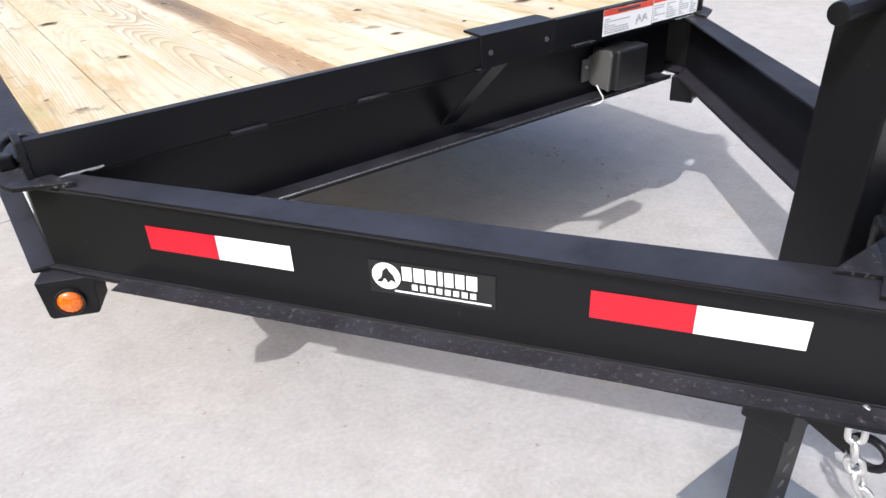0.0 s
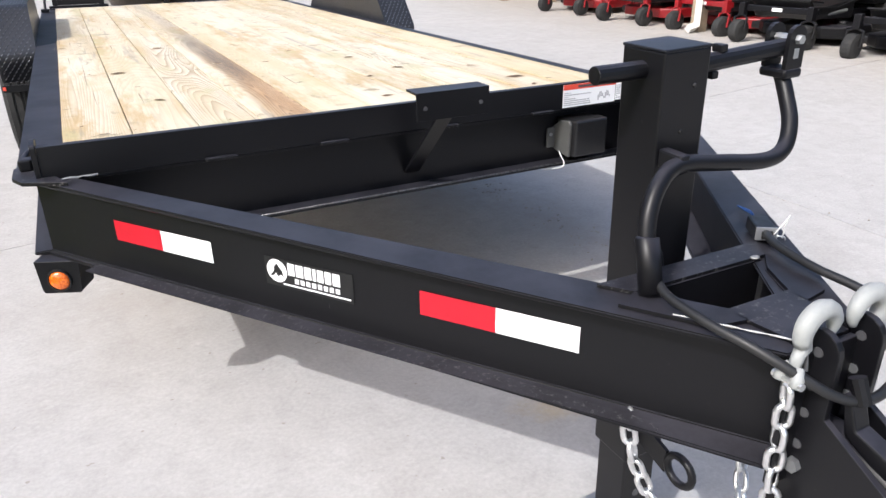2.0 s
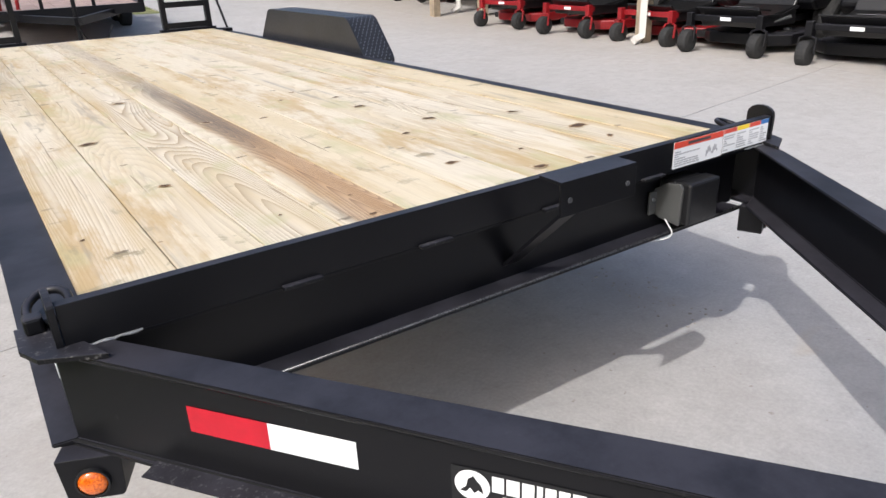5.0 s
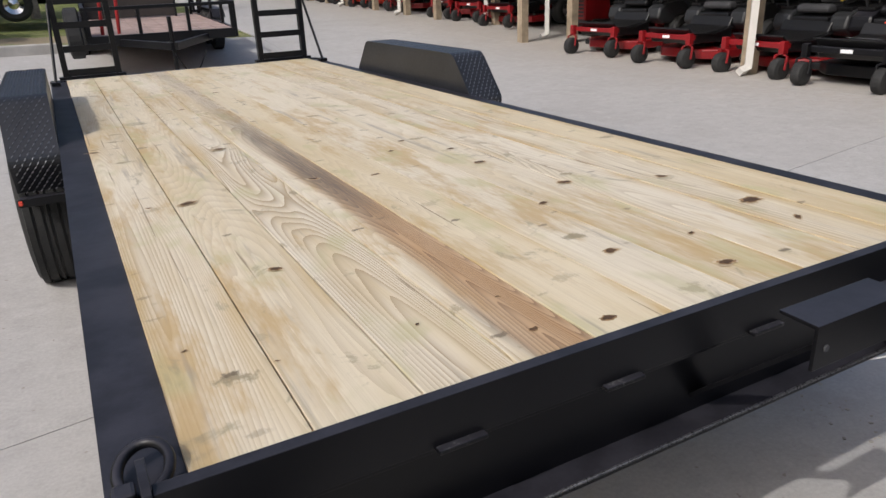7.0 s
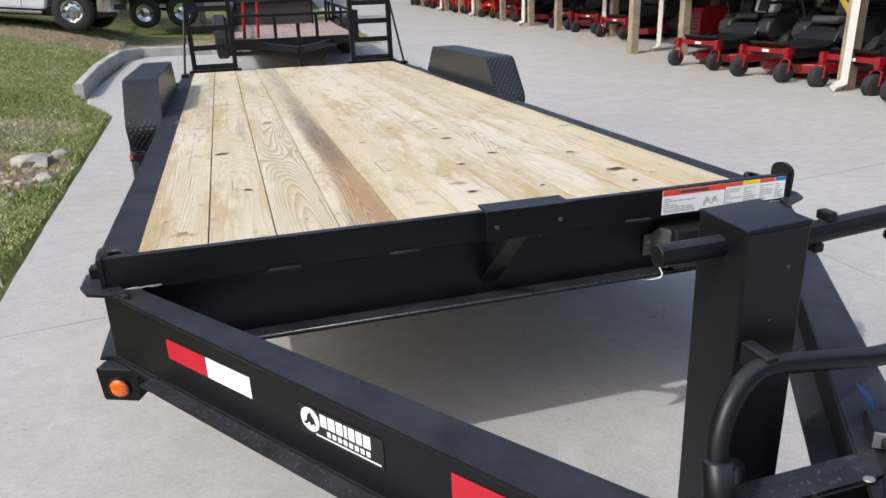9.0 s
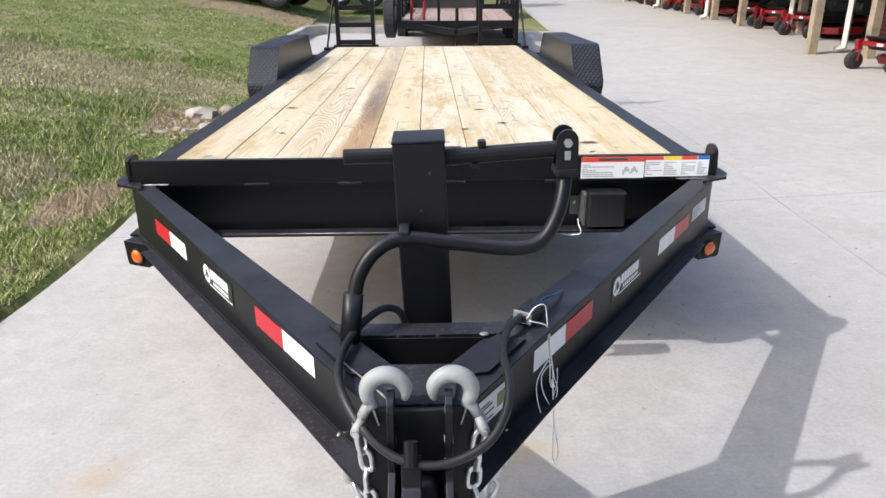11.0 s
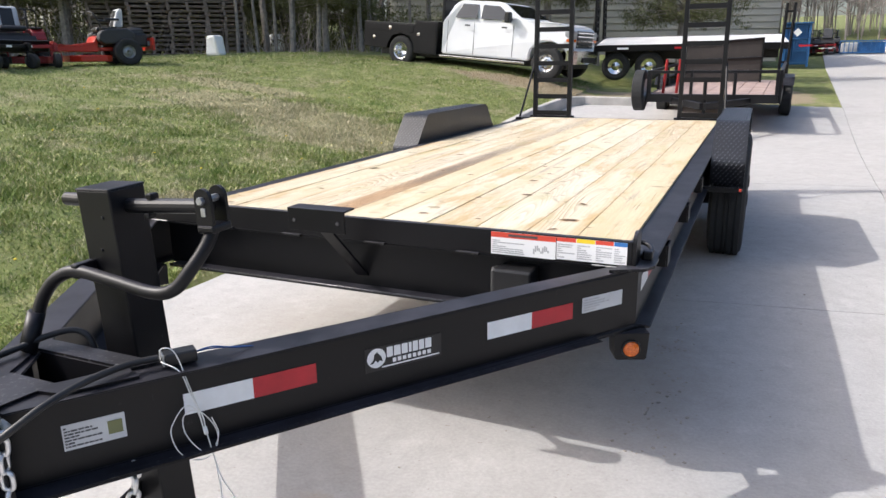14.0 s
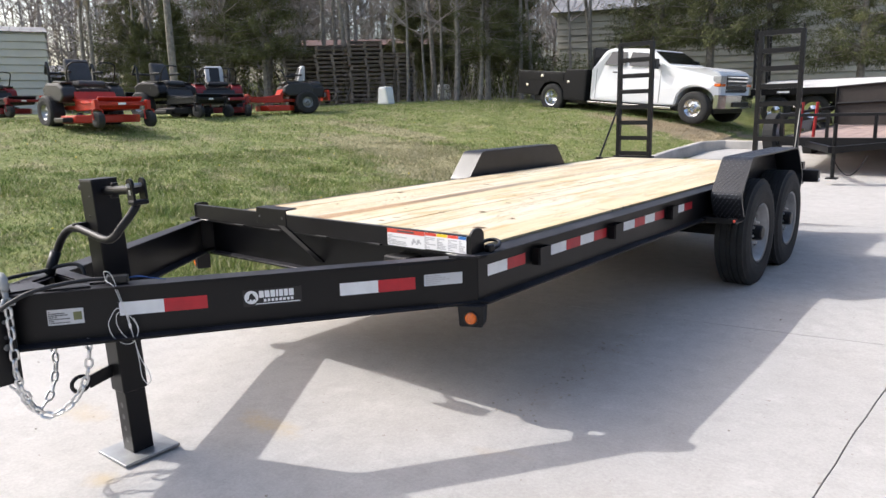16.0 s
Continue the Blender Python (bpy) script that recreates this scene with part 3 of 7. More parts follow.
# front rail, an inverted channel, and the header under it
RAIL = [(0, 0), (0.05, 0), (0.05, 0.006), (0.006, 0.006), (0.006, 0.079), (0.024, 0.079), (0.024, 0.085), (0, 0.085)]
bm = outlined([(a, b2 + 0.748) for a, b2 in RAIL], "x", -1.005, 1.005, 0.0012)
part("front_rail", bm, BLACK, trailer)
bm = outlined([(0.062, 0.552), (0.11, 0.552), (0.11, 0.560), (0.068, 0.560), (0.068, 0.746), (0.062, 0.746)], "x", -0.94, 0.94, 0.001)
part("header_beam", bm, BLACK, trailer)
bm = outlined([(0.0, 0.552), (0.061, 0.552), (0.061, 0.560), (0.006, 0.562), (0.002, 0.5605), (0.0, 0.557)], "x", -0.90, 0.90)
part("header_flange", bm, BLACK, trailer)
# added bar along the worn edge, brighter to stand in for its sun glint
part("glint_lip", tubed([(-0.90, 0.002, 0.5615), (0.90, 0.002, 0.5615)], 0.0032, 8), WORN_GLINT_EDGE, trailer, "worn flange edge with a sun glint in its colour", smooth=True)
bm = outlined([(0.004, 0.739), (0.060, 0.739), (0.060, 0.746), (0.004, 0.746)], "x", -0.93, 0.93, 0.001)
part("header_flange", bm, BLACK, trailer)
for x in (-0.62, -0.30, 0.06, 0.42):
    part("weld_tab", boxed((x, -0.014, 0.744), (x + 0.085, 0.004, 0.752), 0.002), BLACK_DUSTY, trailer, "scuffed steel tab")
for sx in (-1, 1):
    part("weld_bead", tubed([Vector((sx * (0.99 - k * 0.012), -0.003, 0.7495 + 0.001 * math.sin(k * 2.3))) for k in range(10)], [0.0028 + 0.0007 * math.sin(k * 1.9) for k in range(10)], 6), WELD, trailer, "bare grey weld bead")
    # rounded ear at the rail's end with a tie-down bar
    outline = [(-0.002, 0.748)] + [(0.04 + 0.045 * math.cos(a), 0.832 + (0.03 if sx > 0 else 0.012) * math.sin(a)) for a in [math.pi - k * math.pi / 8 for k in range(9)]] + [(0.085, 0.758)]
    part("rail_ear", outlined(outline, "x", sx * 1.006, sx * 1.018, 0.001), BLACK, trailer)
    pts = [(sx * (1.010 + 0.036 * math.cos(t)), 0.140 + 0.048 * math.sin(t), 0.767 + 0.012 * (1 + math.sin(t - 0.6))) for t in [k * math.tau / 22 for k in range(22)]]
    part("tie_ring", tubed(pts, 0.0085, 9, closed=True), BLACK, trailer, "black steel tie-down ring lying on the side beam", smooth=True)
    part("ring_clip", boxed((sx * 1.040 - 0.016, 0.075, 0.757), (sx * 1.040 + 0.016, 0.110, 0.789), 0.006), BLACK, trailer)
    part("corner_plate", outlined([(sx * 0.95, -0.07), (sx * 1.05, -0.02), (sx * 1.072, 0.03), (sx * 1.072, 0.12), (sx * 1.02, 0.12)], "z", 0.749, 0.7585, 0.001), BLACK_DUSTY, trailer, "scuffed black corner plate")

# raised angle bracket with its brace in front of the rail
bm = outlined([(-0.232, 0.832), (-0.226, 0.832), (-0.226, 0.901), (-0.165, 0.903), (-0.165, 0.909), (-0.232, 0.908)], "x", -0.10, 0.122, 0.001)
bracket = part("mounting_bracket", bm, BLACK, trailer)
for x in (-0.075, 0.095):
    b3 = spun([(-0.002, 0.0), (-0.002, 0.006), (0.001, 0.006)], "y", 10)
    bmesh.ops.translate(b3, vec=(x, -0.2325, 0.866), verts=b3.verts)
    part("bolt_hole", b3, INK, bracket)
part("bracket_brace", sweep([(-0.025, -0.004), (0.025, -0.004), (0.025, 0.004), (-0.025, 0.004)], (0.01, 0.06, 0.60), (0.01, -0.226, 0.872), up=(0, 0.69, 0.72)), BLACK, trailer)

# planks
# each board's tint in its object colour: brown heartwood, yellowness, strength of grain
PLANKS = [(0.187, 0.0, 0.25, 0.75), (0.190, 0.0, 0.55, 0.35), (0.184, 0.0, 0.15, 1.0), (0.174, 1.0, 0.3, 0.9), (0.200, 0.0, 0.75, 0.25), (0.195, 0.0, 0.30, 0.30), (0.207, 0.0, 0.35, 0.45), (0.200, 0.0, 0.15, 0.75), (0.191, 0.0, 0.40, 0.85), (0.190, 0.0, 0.9, 0.55)]
x = -0.957
for k, (w, brown, yellow, grain) in enumerate(PLANKS):
    bm = boxed((-w / 2 + 0.0018, 0, -0.038), (w / 2 - 0.0018, REAR_Y - 0.06, 0), 0.0015)
    ob = part("plank", bm, WOOD, trailer)
    ob.color = (brown, yellow, grain, 1)
    ob.location = (x + w / 2, 0.06, DECK_Z + 0.0015 * math.sin(k * 5.1))
    x += w
KNOTS = [(-0.94, 2.47, 0.027), (-0.73, 1.47, 0.034), (-0.48, 2.2, 0.036), (-0.3, 1.51, 0.024), (-0.1, 1.43, 0.02), (0.2, 1.86, 0.019), (0.3, 1.61, 0.018), (0.28, 1.36, 0.028), (0.18, 0.83, 0.021), (0.37, 0.97, 0.029), (0.66, 0.84, 0.024), (0.68, 0.51, 0.044), (0.66, 0.34, 0.021), (0.34, 0.41, 0.014), (0.09, 0.43, 0.025), (0.26, 0.23, 0.028), (-0.15, 0.16, 0.023), (-0.3, 0.2, 0.016), (-0.28, 0.36, 0.008), (-0.9, 0.48, 0.008), (-0.64, 0.78, 0.022), (-0.48, 0.34, 0.007), (-0.76, 0.35, 0.006), (-0.84, 1.49, 0.011), (-0.15, 3.88, 0.026), (-0.44, 3.35, 0.023), (0.09, 1.72, 0.018)]
for x, y, r in KNOTS:
    turn = noise.noise(Vector((x * 7, y * 7, 0))) * 1.2
    for f, mt, z in ((0.85, KNOT_RING, 0.0012), (0.66, KNOT_EDGE, 0.0018), (0.48, KNOT_CORE, 0.0024))[0 if r > 0.02 else 1:]:
        bm = bmesh.new()
        ring = []
        for k in range(18):
            a = k * math.tau / 18
            q = r * f * (1 + 0.5 * noise.noise(Vector((math.cos(a) * 1.5 + x * 9, math.sin(a) * 1.5 + y * 9, f * 0.6))) + 0.35 * noise.noise(Vector((math.cos(a) * 4.5 + x * 9, math.sin(a) * 4.5 + y * 9, f * 3))))
            u, w = q * 1.25 * math.cos(a), q * 0.72 * math.sin(a)
            ring.append(bm.verts.new((x + u * math.cos(turn) - w * math.sin(turn), y + u * math.sin(turn) + w * math.cos(turn), DECK_Z + z)))
        bm.faces.new(ring)
        part("knot", bm, mt, trailer)
for k in range(9):
    y = 0.5 + k * 0.6
    part("cross_member", outlined([(y, 0.60), (y + 0.05, 0.60), (y + 0.05, 0.606), (y + 0.006, 0.606), (y + 0.006, 0.722), (y + 0.05, 0.722), (y + 0.05, 0.728), (y, 0.728)], "x", -1.0, 1.0), BLACK, trailer)
part("tail_beam", outlined([(REAR_Y, 0.545), (REAR_Y + 0.09, 0.545), (REAR_Y + 0.09, 0.765), (REAR_Y, 0.765)], "x", -1.07, 1.07, 0.003), BLACK, trailer)


# reflective tape and printed labels on the beams
def label_plate(name, s0, s1, z0, z1, side, material, lift=0.0008, thick=0.0008, lab=""):
    bm = bmesh.new()
    vs = [along_tongue(s, side, lift + o, z) for o in (0, thick) for s, z in ((s0, z0), (s1, z0), (s1, z1), (s0, z1))]
    v = [bm.verts.new(q) for q in vs]
    for f in ((0, 1, 2, 3), (4, 5, 6, 7), (0, 1, 5, 4), (1, 2, 6, 5), (2, 3, 7, 6), (3, 0, 4, 7)):
        bm.faces.new([v[i] for i in f])
    bmesh.ops.recalc_face_normals(bm, faces=bm.faces)
    return part(name, bm, material, trailer, lab)


S = lambda p: (Vector((-abs(p[0]), p[1], 0)) - W_L).dot(D_L) + 0.19
for side in (-1, 1):
    for s0, first in ((0.187, RED_TAPE), (1.009 if side < 0 else 0.988, RED_TAPE)):
        z1 = 0.687 if side < 0 else 0.682
        label_plate("reflector_strip", s0, s0 + 0.1525, z1 - 0.05, z1, side, RED_TAPE, lab="red reflective tape")
        label_plate("reflector_strip", s0 + 0.1525, s0 + 0.305, z1 - 0.05, z1, side, WHITE_TAPE, lab="white reflective tape")


def text_mesh(body, size, m, material, parent, name="lettering", bold=0.0, stretch=1.0):
    cu = bpy.data.curves.new(name, "FONT")
    cu.body, cu.size, cu.offset, cu.extrude = body, size, bold, 0.0002
    cu.align_x, cu.align_y = "LEFT", "BOTTOM_BASELINE"
    cu.resolution_u = 2
    tmp = bpy.data.objects.new(name, cu)
    scene.collection.objects.link(tmp)
    dg = bpy.context.evaluated_depsgraph_get()
    me = bpy.data.meshes.new_from_object(tmp.evaluated_get(dg))
    bpy.data.objects.remove(tmp)
    me.transform(m @ Matrix.Diagonal((stretch, 1, 1, 1)))
    me.materials.append(material)
    ob = new(name, me)
    ob.parent = parent
    return ob


def beam_frame(s, z, side, lift):
    """Axes on the tongue's web: right along the reader's line, up, out."""
    o = along_tongue(s, side, lift, z)
    n = Vector((-0.816 if side < 0 else 0.816, -0.578, 0))
    right = Vector((0, 0, 1)).cross(n)
    m = Matrix.Identity(4)
    m.col[0][:3], m.col[1][:3], m.col[2][:3], m.col[3][:3] = right, (0, 0, 1), n, o
    return m


def flat_bar(bm, m, x0, x1, y0, y1, t=0.0004):
    box(bm, (x0, y0, 0), (x1, y1, t), 0, m)


for side in (-1, 1):
    # maker's plate: white disc and two bars of lettering, as plain shapes
    s_left = 0.642 if side < 0 else 0.872
    plate = None
    s0, s1 = 0.640, 0.860
    plate = label_plate("maker_plate", s0, s1, 0.622, 0.686, side, STICKER_BLACK, lab="black vinyl plate with white lettering shapes")
    m = beam_frame(s0 if side < 0 else s1, 0.622, side, 0.0018)
    bm = bmesh.new()
    bmesh.ops.create_circle(bm, cap_ends=True, radius=0.026, segments=28, matrix=m @ Matrix.Translation((0.031, 0.035, 0.0002)))
    part("emblem_disc", bm, WHITE, plate, "white emblem disc")
    bm = bmesh.new()
    pts = [(0.012, 0.022), (0.022, 0.032), (0.025, 0.045), (0.033, 0.052), (0.038, 0.044), (0.044, 0.038), (0.048, 0.023), (0.040, 0.028), (0.034, 0.022), (0.028, 0.030), (0.022, 0.022)]
    bm.faces.new([bm.verts.new(m @ Vector((a, b2, 0.0006))) for a, b2 in pts])
    part("emblem_shape", bm, STICKER_BLACK, plate)
    bm = bmesh.new()
    w = [0.017, 0.0185, 0.017, 0.008, 0.015, 0.015, 0.018]
    a = 0.060
    for k in w:
        flat_bar(bm, m, a, a + k, 0.031, 0.058)
        a += k + 0.0035
    part("lettering", bm, WHITE, plate, "bold white lettering blocks")
    bm = bmesh.new()
    a = 0.076
    for k in range(8):
        flat_bar(bm, m, a, a + 0.010, 0.0145, 0.0255)
        a += 0.0145
    flat_bar(bm, m, 0.045, 0.213, 0.006, 0.0095)
    part("lettering", bm, WHITE, plate, "small white lettering blocks")


def small_print(m, w, h, parent, rows, margin=0.08, material=INK, seed=1):
    rnd = random.Random(seed)
    bm = bmesh.new()
    for k in range(rows):
        y = h * (1 - margin) - (k + 0.8) * h * (1 - 2 * margin) / rows
        x = w * margin * 0.5
        while x < w * (1 - margin) - 0.004:
            d = rnd.uniform(0.03, 0.16) * w
            e = min(x + d, w * (1 - margin * 0.5))
            flat_bar(bm, m, x, e, y, y + h * (1 - 2 * margin) / rows * 0.55)
            x = e + 0.018 * w
            if rnd.random() < 0.12:
                break
    return part("print_block", bm, material, parent, "small dark print lines")


vin = label_plate("data_label", 1.412, 1.530, 0.618, 0.675, 1, STICKER_GREY, lab="silver data label with small print and a code patch")
m = beam_frame(1.530, 0.618, 1, 0.0018)
small_print(m, 0.082, 0.057, vin, 7, seed=4)
bm = bmesh.new()
flat_bar(bm, m, 0.084, 0.112, 0.014, 0.044)
part("code_patch", bm, simple("olive_print", (0.16, 0.17, 0.07), 0.5), vin)
lab2 = label_plate("data_label", -0.012, 0.150, 0.640, 0.688, 1, STICKER_GREY, lab="silver label with rows of small print")
small_print(beam_frame(0.150, 0.640, 1, 0.0018), 0.162, 0.048, lab2, 5, seed=9, material=INK_PALE)

# warning labels on the rail
RM = Matrix.Identity(4)
RM.col[0][:3], RM.col[1][:3], RM.col[2][:3] = (1, 0, 0), (0, 0, 1), (0, -1, 0)


def rail_label(x0, x1, z0, z1):
    ob = part("warning_label", boxed((x0, -0.0016, z0), (x1, -0.0006, z1)), WHITE, trailer, "white warning label with coloured header")
    return ob, Matrix.Translation((x0, -0.0017, z0)) @ RM


w1, m1 = rail_label(0.545, 0.765, 0.753, 0.829)
w2, m2 = rail_label(0.768, 0.990, 0.757, 0.829)
bm = bmesh.new(); flat_bar(bm, m1, 0, 0.22, 0.058, 0.076); part("header_band", bm, RED_PRINT, w1, "orange-red header band")
small_print(m1, 0.12, 0.055, w1, 7, seed=2, material=INK_PALE)
bm = bmesh.new(); flat_bar(bm, m1, 0.06, 0.16, 0.063, 0.071, 0.0008); part("print_block", bm, INK, w1)
bm = bmesh.new()
for k in range(9):
    a = k * 0.7
    flat_bar(bm, m1, 0.145 + 0.006 * k, 0.150 + 0.006 * k, 0.012 + 0.012 * abs(math.sin(a)), 0.022 + 0.02 * abs(math.sin(a + 0.4)))
part("pictogram", bm, INK_PALE, w1)
for k, (x0, x1, mt) in enumerate(((0, 0.062, RED_PRINT), (0.064, 0.122, YELLOW_PRINT), (0.124, 0.180, RED_PRINT), (0.182, 0.222, BLUE_PRINT))):
    bm = bmesh.new(); flat_bar(bm, m2, x0, x1, 0.059, 0.072); part("header_band", bm, mt, w2)
    small_print(m2 @ Matrix.Translation((x0, 0, 0)), x1 - x0, 0.058, w2, 7, seed=20 + k, material=INK_PALE)

# side tape, stake pockets and corner lamps
for sx in (-1, 1):
    runs = [(0.10, "WR"), (0.62, "WRWR"), (1.42, "WRWR"), (2.20, "WR")]
    for y, code in runs:
        for k, c in enumerate(code):
            bm = boxed((sx * (WEB_X + 0.004), y + k * 0.146, 0.650), (sx * (WEB_X + 0.0055), y + (k + 1) * 0.146, 0.700))
            part("reflector_strip", bm, WHITE_TAPE if c == "W" else RED_TAPE, trailer, ("white" if c == "W" else "red") + " reflective tape")
    for y in (0.45, 1.23, 2.04):
        bm = bmesh.new()
        for lo, hi in (((1.024, y, 0.635), (1.060, y + 0.006, 0.715)), ((1.024, y + 0.094, 0.635), (1.060, y + 0.10, 0.715)), ((1.060, y + 0.006, 0.635), (1.066, y + 0.094, 0.715))):
            box(bm, (sx * lo[0], lo[1], lo[2]), (sx * hi[0], hi[1], hi[2]), 0.001)
        part("stake_pocket", bm, BLACK, trailer)
    # amber marker lamp on its bracket
    lm = Matrix.Translation((sx * 1.008, 0.012, 0.0)) @ Matrix.Rotation(sx * radians(24), 4, "Z")
    bm = outlined([(-0.056, 0.545), (-0.050, 0.462), (-0.044, 0.455), (0.044, 0.455), (0.050, 0.462), (0.056, 0.545)], "y", -0.035, 0.04, 0.002)
    bm.transform(lm)
    lamp = part("marker_lamp", bm, BLACK, trailer, "amber round marker lamp in a black bracket")
    bm = spun([(-0.036, 0.026), (-0.041, 0.025), (-0.045, 0.019), (-0.048, 0.008), (-0.0482, 0.0)], "y", 28)
    bm.transform(lm @ Matrix.Translation((0, 0, 0.493)))
    part("lens", bm, AMBER, lamp, "amber ribbed lens", smooth=True)
    bm = spun([(-0.035, 0.026), (-0.042, 0.027), (-0.042, 0.030), (-0.035, 0.031)], "y", 28)
    bm.transform(lm @ Matrix.Translation((0, 0, 0.493)))
    part("lens_ring", bm, PLASTIC_BLACK, lamp)

# junction box on the header
bm = boxed((0.570, 0.0, 0.585), (0.695, 0.06, 0.712), 0.008)
jbox = part("battery_box", bm, PLASTIC_BLACK, trailer, "black plastic breakaway battery box")
part("lid", boxed((0.5665, -0.055, 0.590), (0.700, 0.0, 0.716), 0.008), PLASTIC_BLACK, jbox)
part("strap_plate", outlined([(-0.030, 0.588), (-0.034, 0.700), (-0.024, 0.712), (0.02, 0.706), (0.072, 0.672), (0.072, 0.606), (0.03, 0.594)], "x", 0.556, 0.566, 0.002), BOX_GREY, jbox, "dusty grey side of the box")
part("mounting_ear", boxed((0.525, 0.050, 0.606), (0.5555, 0.057, 0.676), 0.002), BOX_GREY, jbox, "dusty grey mounting ear")
part("ear_screw", spun([(0.045, 0.0), (0.045, 0.005), (0.051, 0.006)], "y", 10), STEEL, jbox).location = (0.539, 0, 0.652)
part("white_wire", tubed(curve_points([(0.548, 0.01, 0.602), (0.549, -0.004, 0.585), (0.556, -0.012, 0.566), (0.552, -0.010, 0.552), (0.530, 0.0, 0.545), (0.500, 0.02, 0.5425), (0.480, 0.05, 0.5425)], 5), 0.0022, 6), WIRE_WHITE, jbox, "white wire loop", smooth=True)

# ---------------------------------------------------------------- jack
jack = part("drop_leg_jack", boxed((-0.05, -0.05, -0.84), (0.05, 0.05, 0.0), 0.004), BLACK, trailer, "black square drop-leg jack")
jack.matrix_basis = Matrix.Translation((0.0, -1.008, 1.112)) @ Matrix.Rotation(radians(-2.0), 4, "Y") @ Matrix.Rotation(radians(1.2), 4, "X")
part("cap", boxed((-0.0515, -0.0515, -0.002), (0.0515, 0.0515, 0.004), 0.003), BLACK, jack)
leg = part("inner_leg", boxed((-0.042, -0.042, -1.098), (0.042, 0.042, -0.7), 0.003), BLACK, jack)
for k in range(4):
    bm = spun([(-0.0425, 0.0), (-0.0425, 0.011), (-0.041, 0.011)], "y", 14)
    bmesh.ops.translate(bm, vec=(0.0, 0, -0.90 - k * 0.05), verts=bm.verts)
    part("leg_hole", bm, INK, jack)
part("foot_plate", boxed((-0.115, -0.115, -1.108), (0.115, 0.115, -1.097), 0.002), STEEL, jack, "bare grey steel foot plate")
bm = bmesh.new()
tube(bm, [(-0.149, 0.0, -0.032), (-0.1485, 0.0, -0.032), (-0.147, 0.0, -0.032), (-0.05, 0.0, -0.034)], [0.010, 0.0145, 0.0155, 0.0155], 16)
part("drive_shaft", bm, BLACK, jack, smooth=False)
part("drive_shaft", tubed([(0.05, 0.0, -0.042), (0.285, -0.003, -0.034)], 0.0165, 14), BLACK, jack)
for x, z in ((0.10, -0.062), (0.115, -0.018)):
    part("shaft_bolt", boxed((x, -0.012, z - 0.007), (x + 0.016, 0.012, z + 0.007), 0.003), BLACK, jack)
for x, z in ((0.020, -0.060), (0.0, -0.135)):
    bm = spun([(-0.053, 0.0), (-0.053, 0.003), (-0.049, 0.0045)], "y", 8)
    bmesh.ops.translate(bm, vec=(x, 0, z), verts=bm.verts)
    part("jack_bolt", bm, BLACK_DUSTY, jack)
# clevis and folding crank
bm = bmesh.new()
for dy in (-0.027, 0.018):
    o = [(0.287 + 0.021 * math.cos(a), -0.014 + 0.021 * math.sin(a)) for a in [k * math.pi / 8 for k in range(9)]] + [(0.266, -0.070), (0.308, -0.070)]
    extrude_outline(bm, o, "y", dy, dy + 0.009)
box(bm, (0.264, -0.030, -0.088), (0.310, 0.030, -0.070), 0.006)
part("clevis", bm, BLACK, jack)
part("clevis_slot", outlined([(0.281, -0.052), (0.293, -0.052), (0.293, -0.034), (0.281, -0.034)], "y", -0.0285, -0.0265, 0.0008), STEEL, jack)
bm = spun([(-0.036, 0.0), (-0.036, 0.008), (-0.030, 0.009), (0.031, 0.008), (0.034, 0.0)], "y", 6)
bmesh.ops.translate(bm, vec=(0.287, 0, -0.018), verts=bm.verts)
part("clevis_bolt", bm, STEEL, jack)
crank_pts = [(0.287, 0.0, -0.076), (0.279, -0.028, -0.118), (0.260, -0.060, -0.160), (0.228, -0.080, -0.198), (0.172, -0.086, -0.208), (0.06, -0.088, -0.190), (-0.04, -0.094, -0.174), (-0.092, -0.108, -0.192), (-0.124, -0.124, -0.232), (-0.138, -0.140, -0.28)]
part("crank", tubed(curve_points(crank_pts, 7), 0.0145, 14), BLACK, jack, smooth=True)
part("crank_grip", tubed([(-0.136, -0.138, -0.262), (-0.1365, -0.1385, -0.264), (-0.1475, -0.171, -0.346), (-0.148, -0.172, -0.348)], [0.0165, 0.0195, 0.0195, 0.0175], 18), BLACK, jack, smooth=True)
part("crank_clip", boxed((-0.046, -0.104, -0.190), (-0.024, -0.050, -0.156), 0.005), BLACK, jack)

# nose plate with its square opening, and side gussets
z0, z1 = 0.7495, 0.7555
bm = bmesh.new()
extrude_outline(bm, [(-0.185, -1.100), (0.185, -1.100), (0.150, -1.150), (-0.150, -1.150)], "z", z0, z1)
extrude_outline(bm, [(-0.070, -1.262), (0.070, -1.262), (0.055, -1.388), (-0.055, -1.388)], "z", z0, z1)
part("nose_plate", bm, BLACK_DUSTY, trailer, "scuffed black nose plate")
for sx in (-1, 1):
    bm = outlined([(sx * 0.150, -1.150), (sx * 0.110, -1.188), (sx * 0.070, -1.262), (sx * 0.062, -1.30), (sx * 0.12, -1.29), (sx * 0.20, -1.17)], "z", z0, z1)
    part("nose_plate", bm, BLACK, trailer)
    part("well_wall", sweep([(-0.003, 0), (0.003, 0), (0.003, -0.16), (-0.003, -0.16)], (sx * 0.112, -1.187, 0.7495), (sx * 0.070, -1.262, 0.7495)), BLACK, trailer)
part("well_wall", boxed((-0.14, -1.153, 0.56), (0.14, -1.147, 0.749)), BLACK, trailer)
part("well_wall", boxed((-0.07, -1.268, 0.56), (0.07, -1.262, 0.749)), BLACK, trailer)
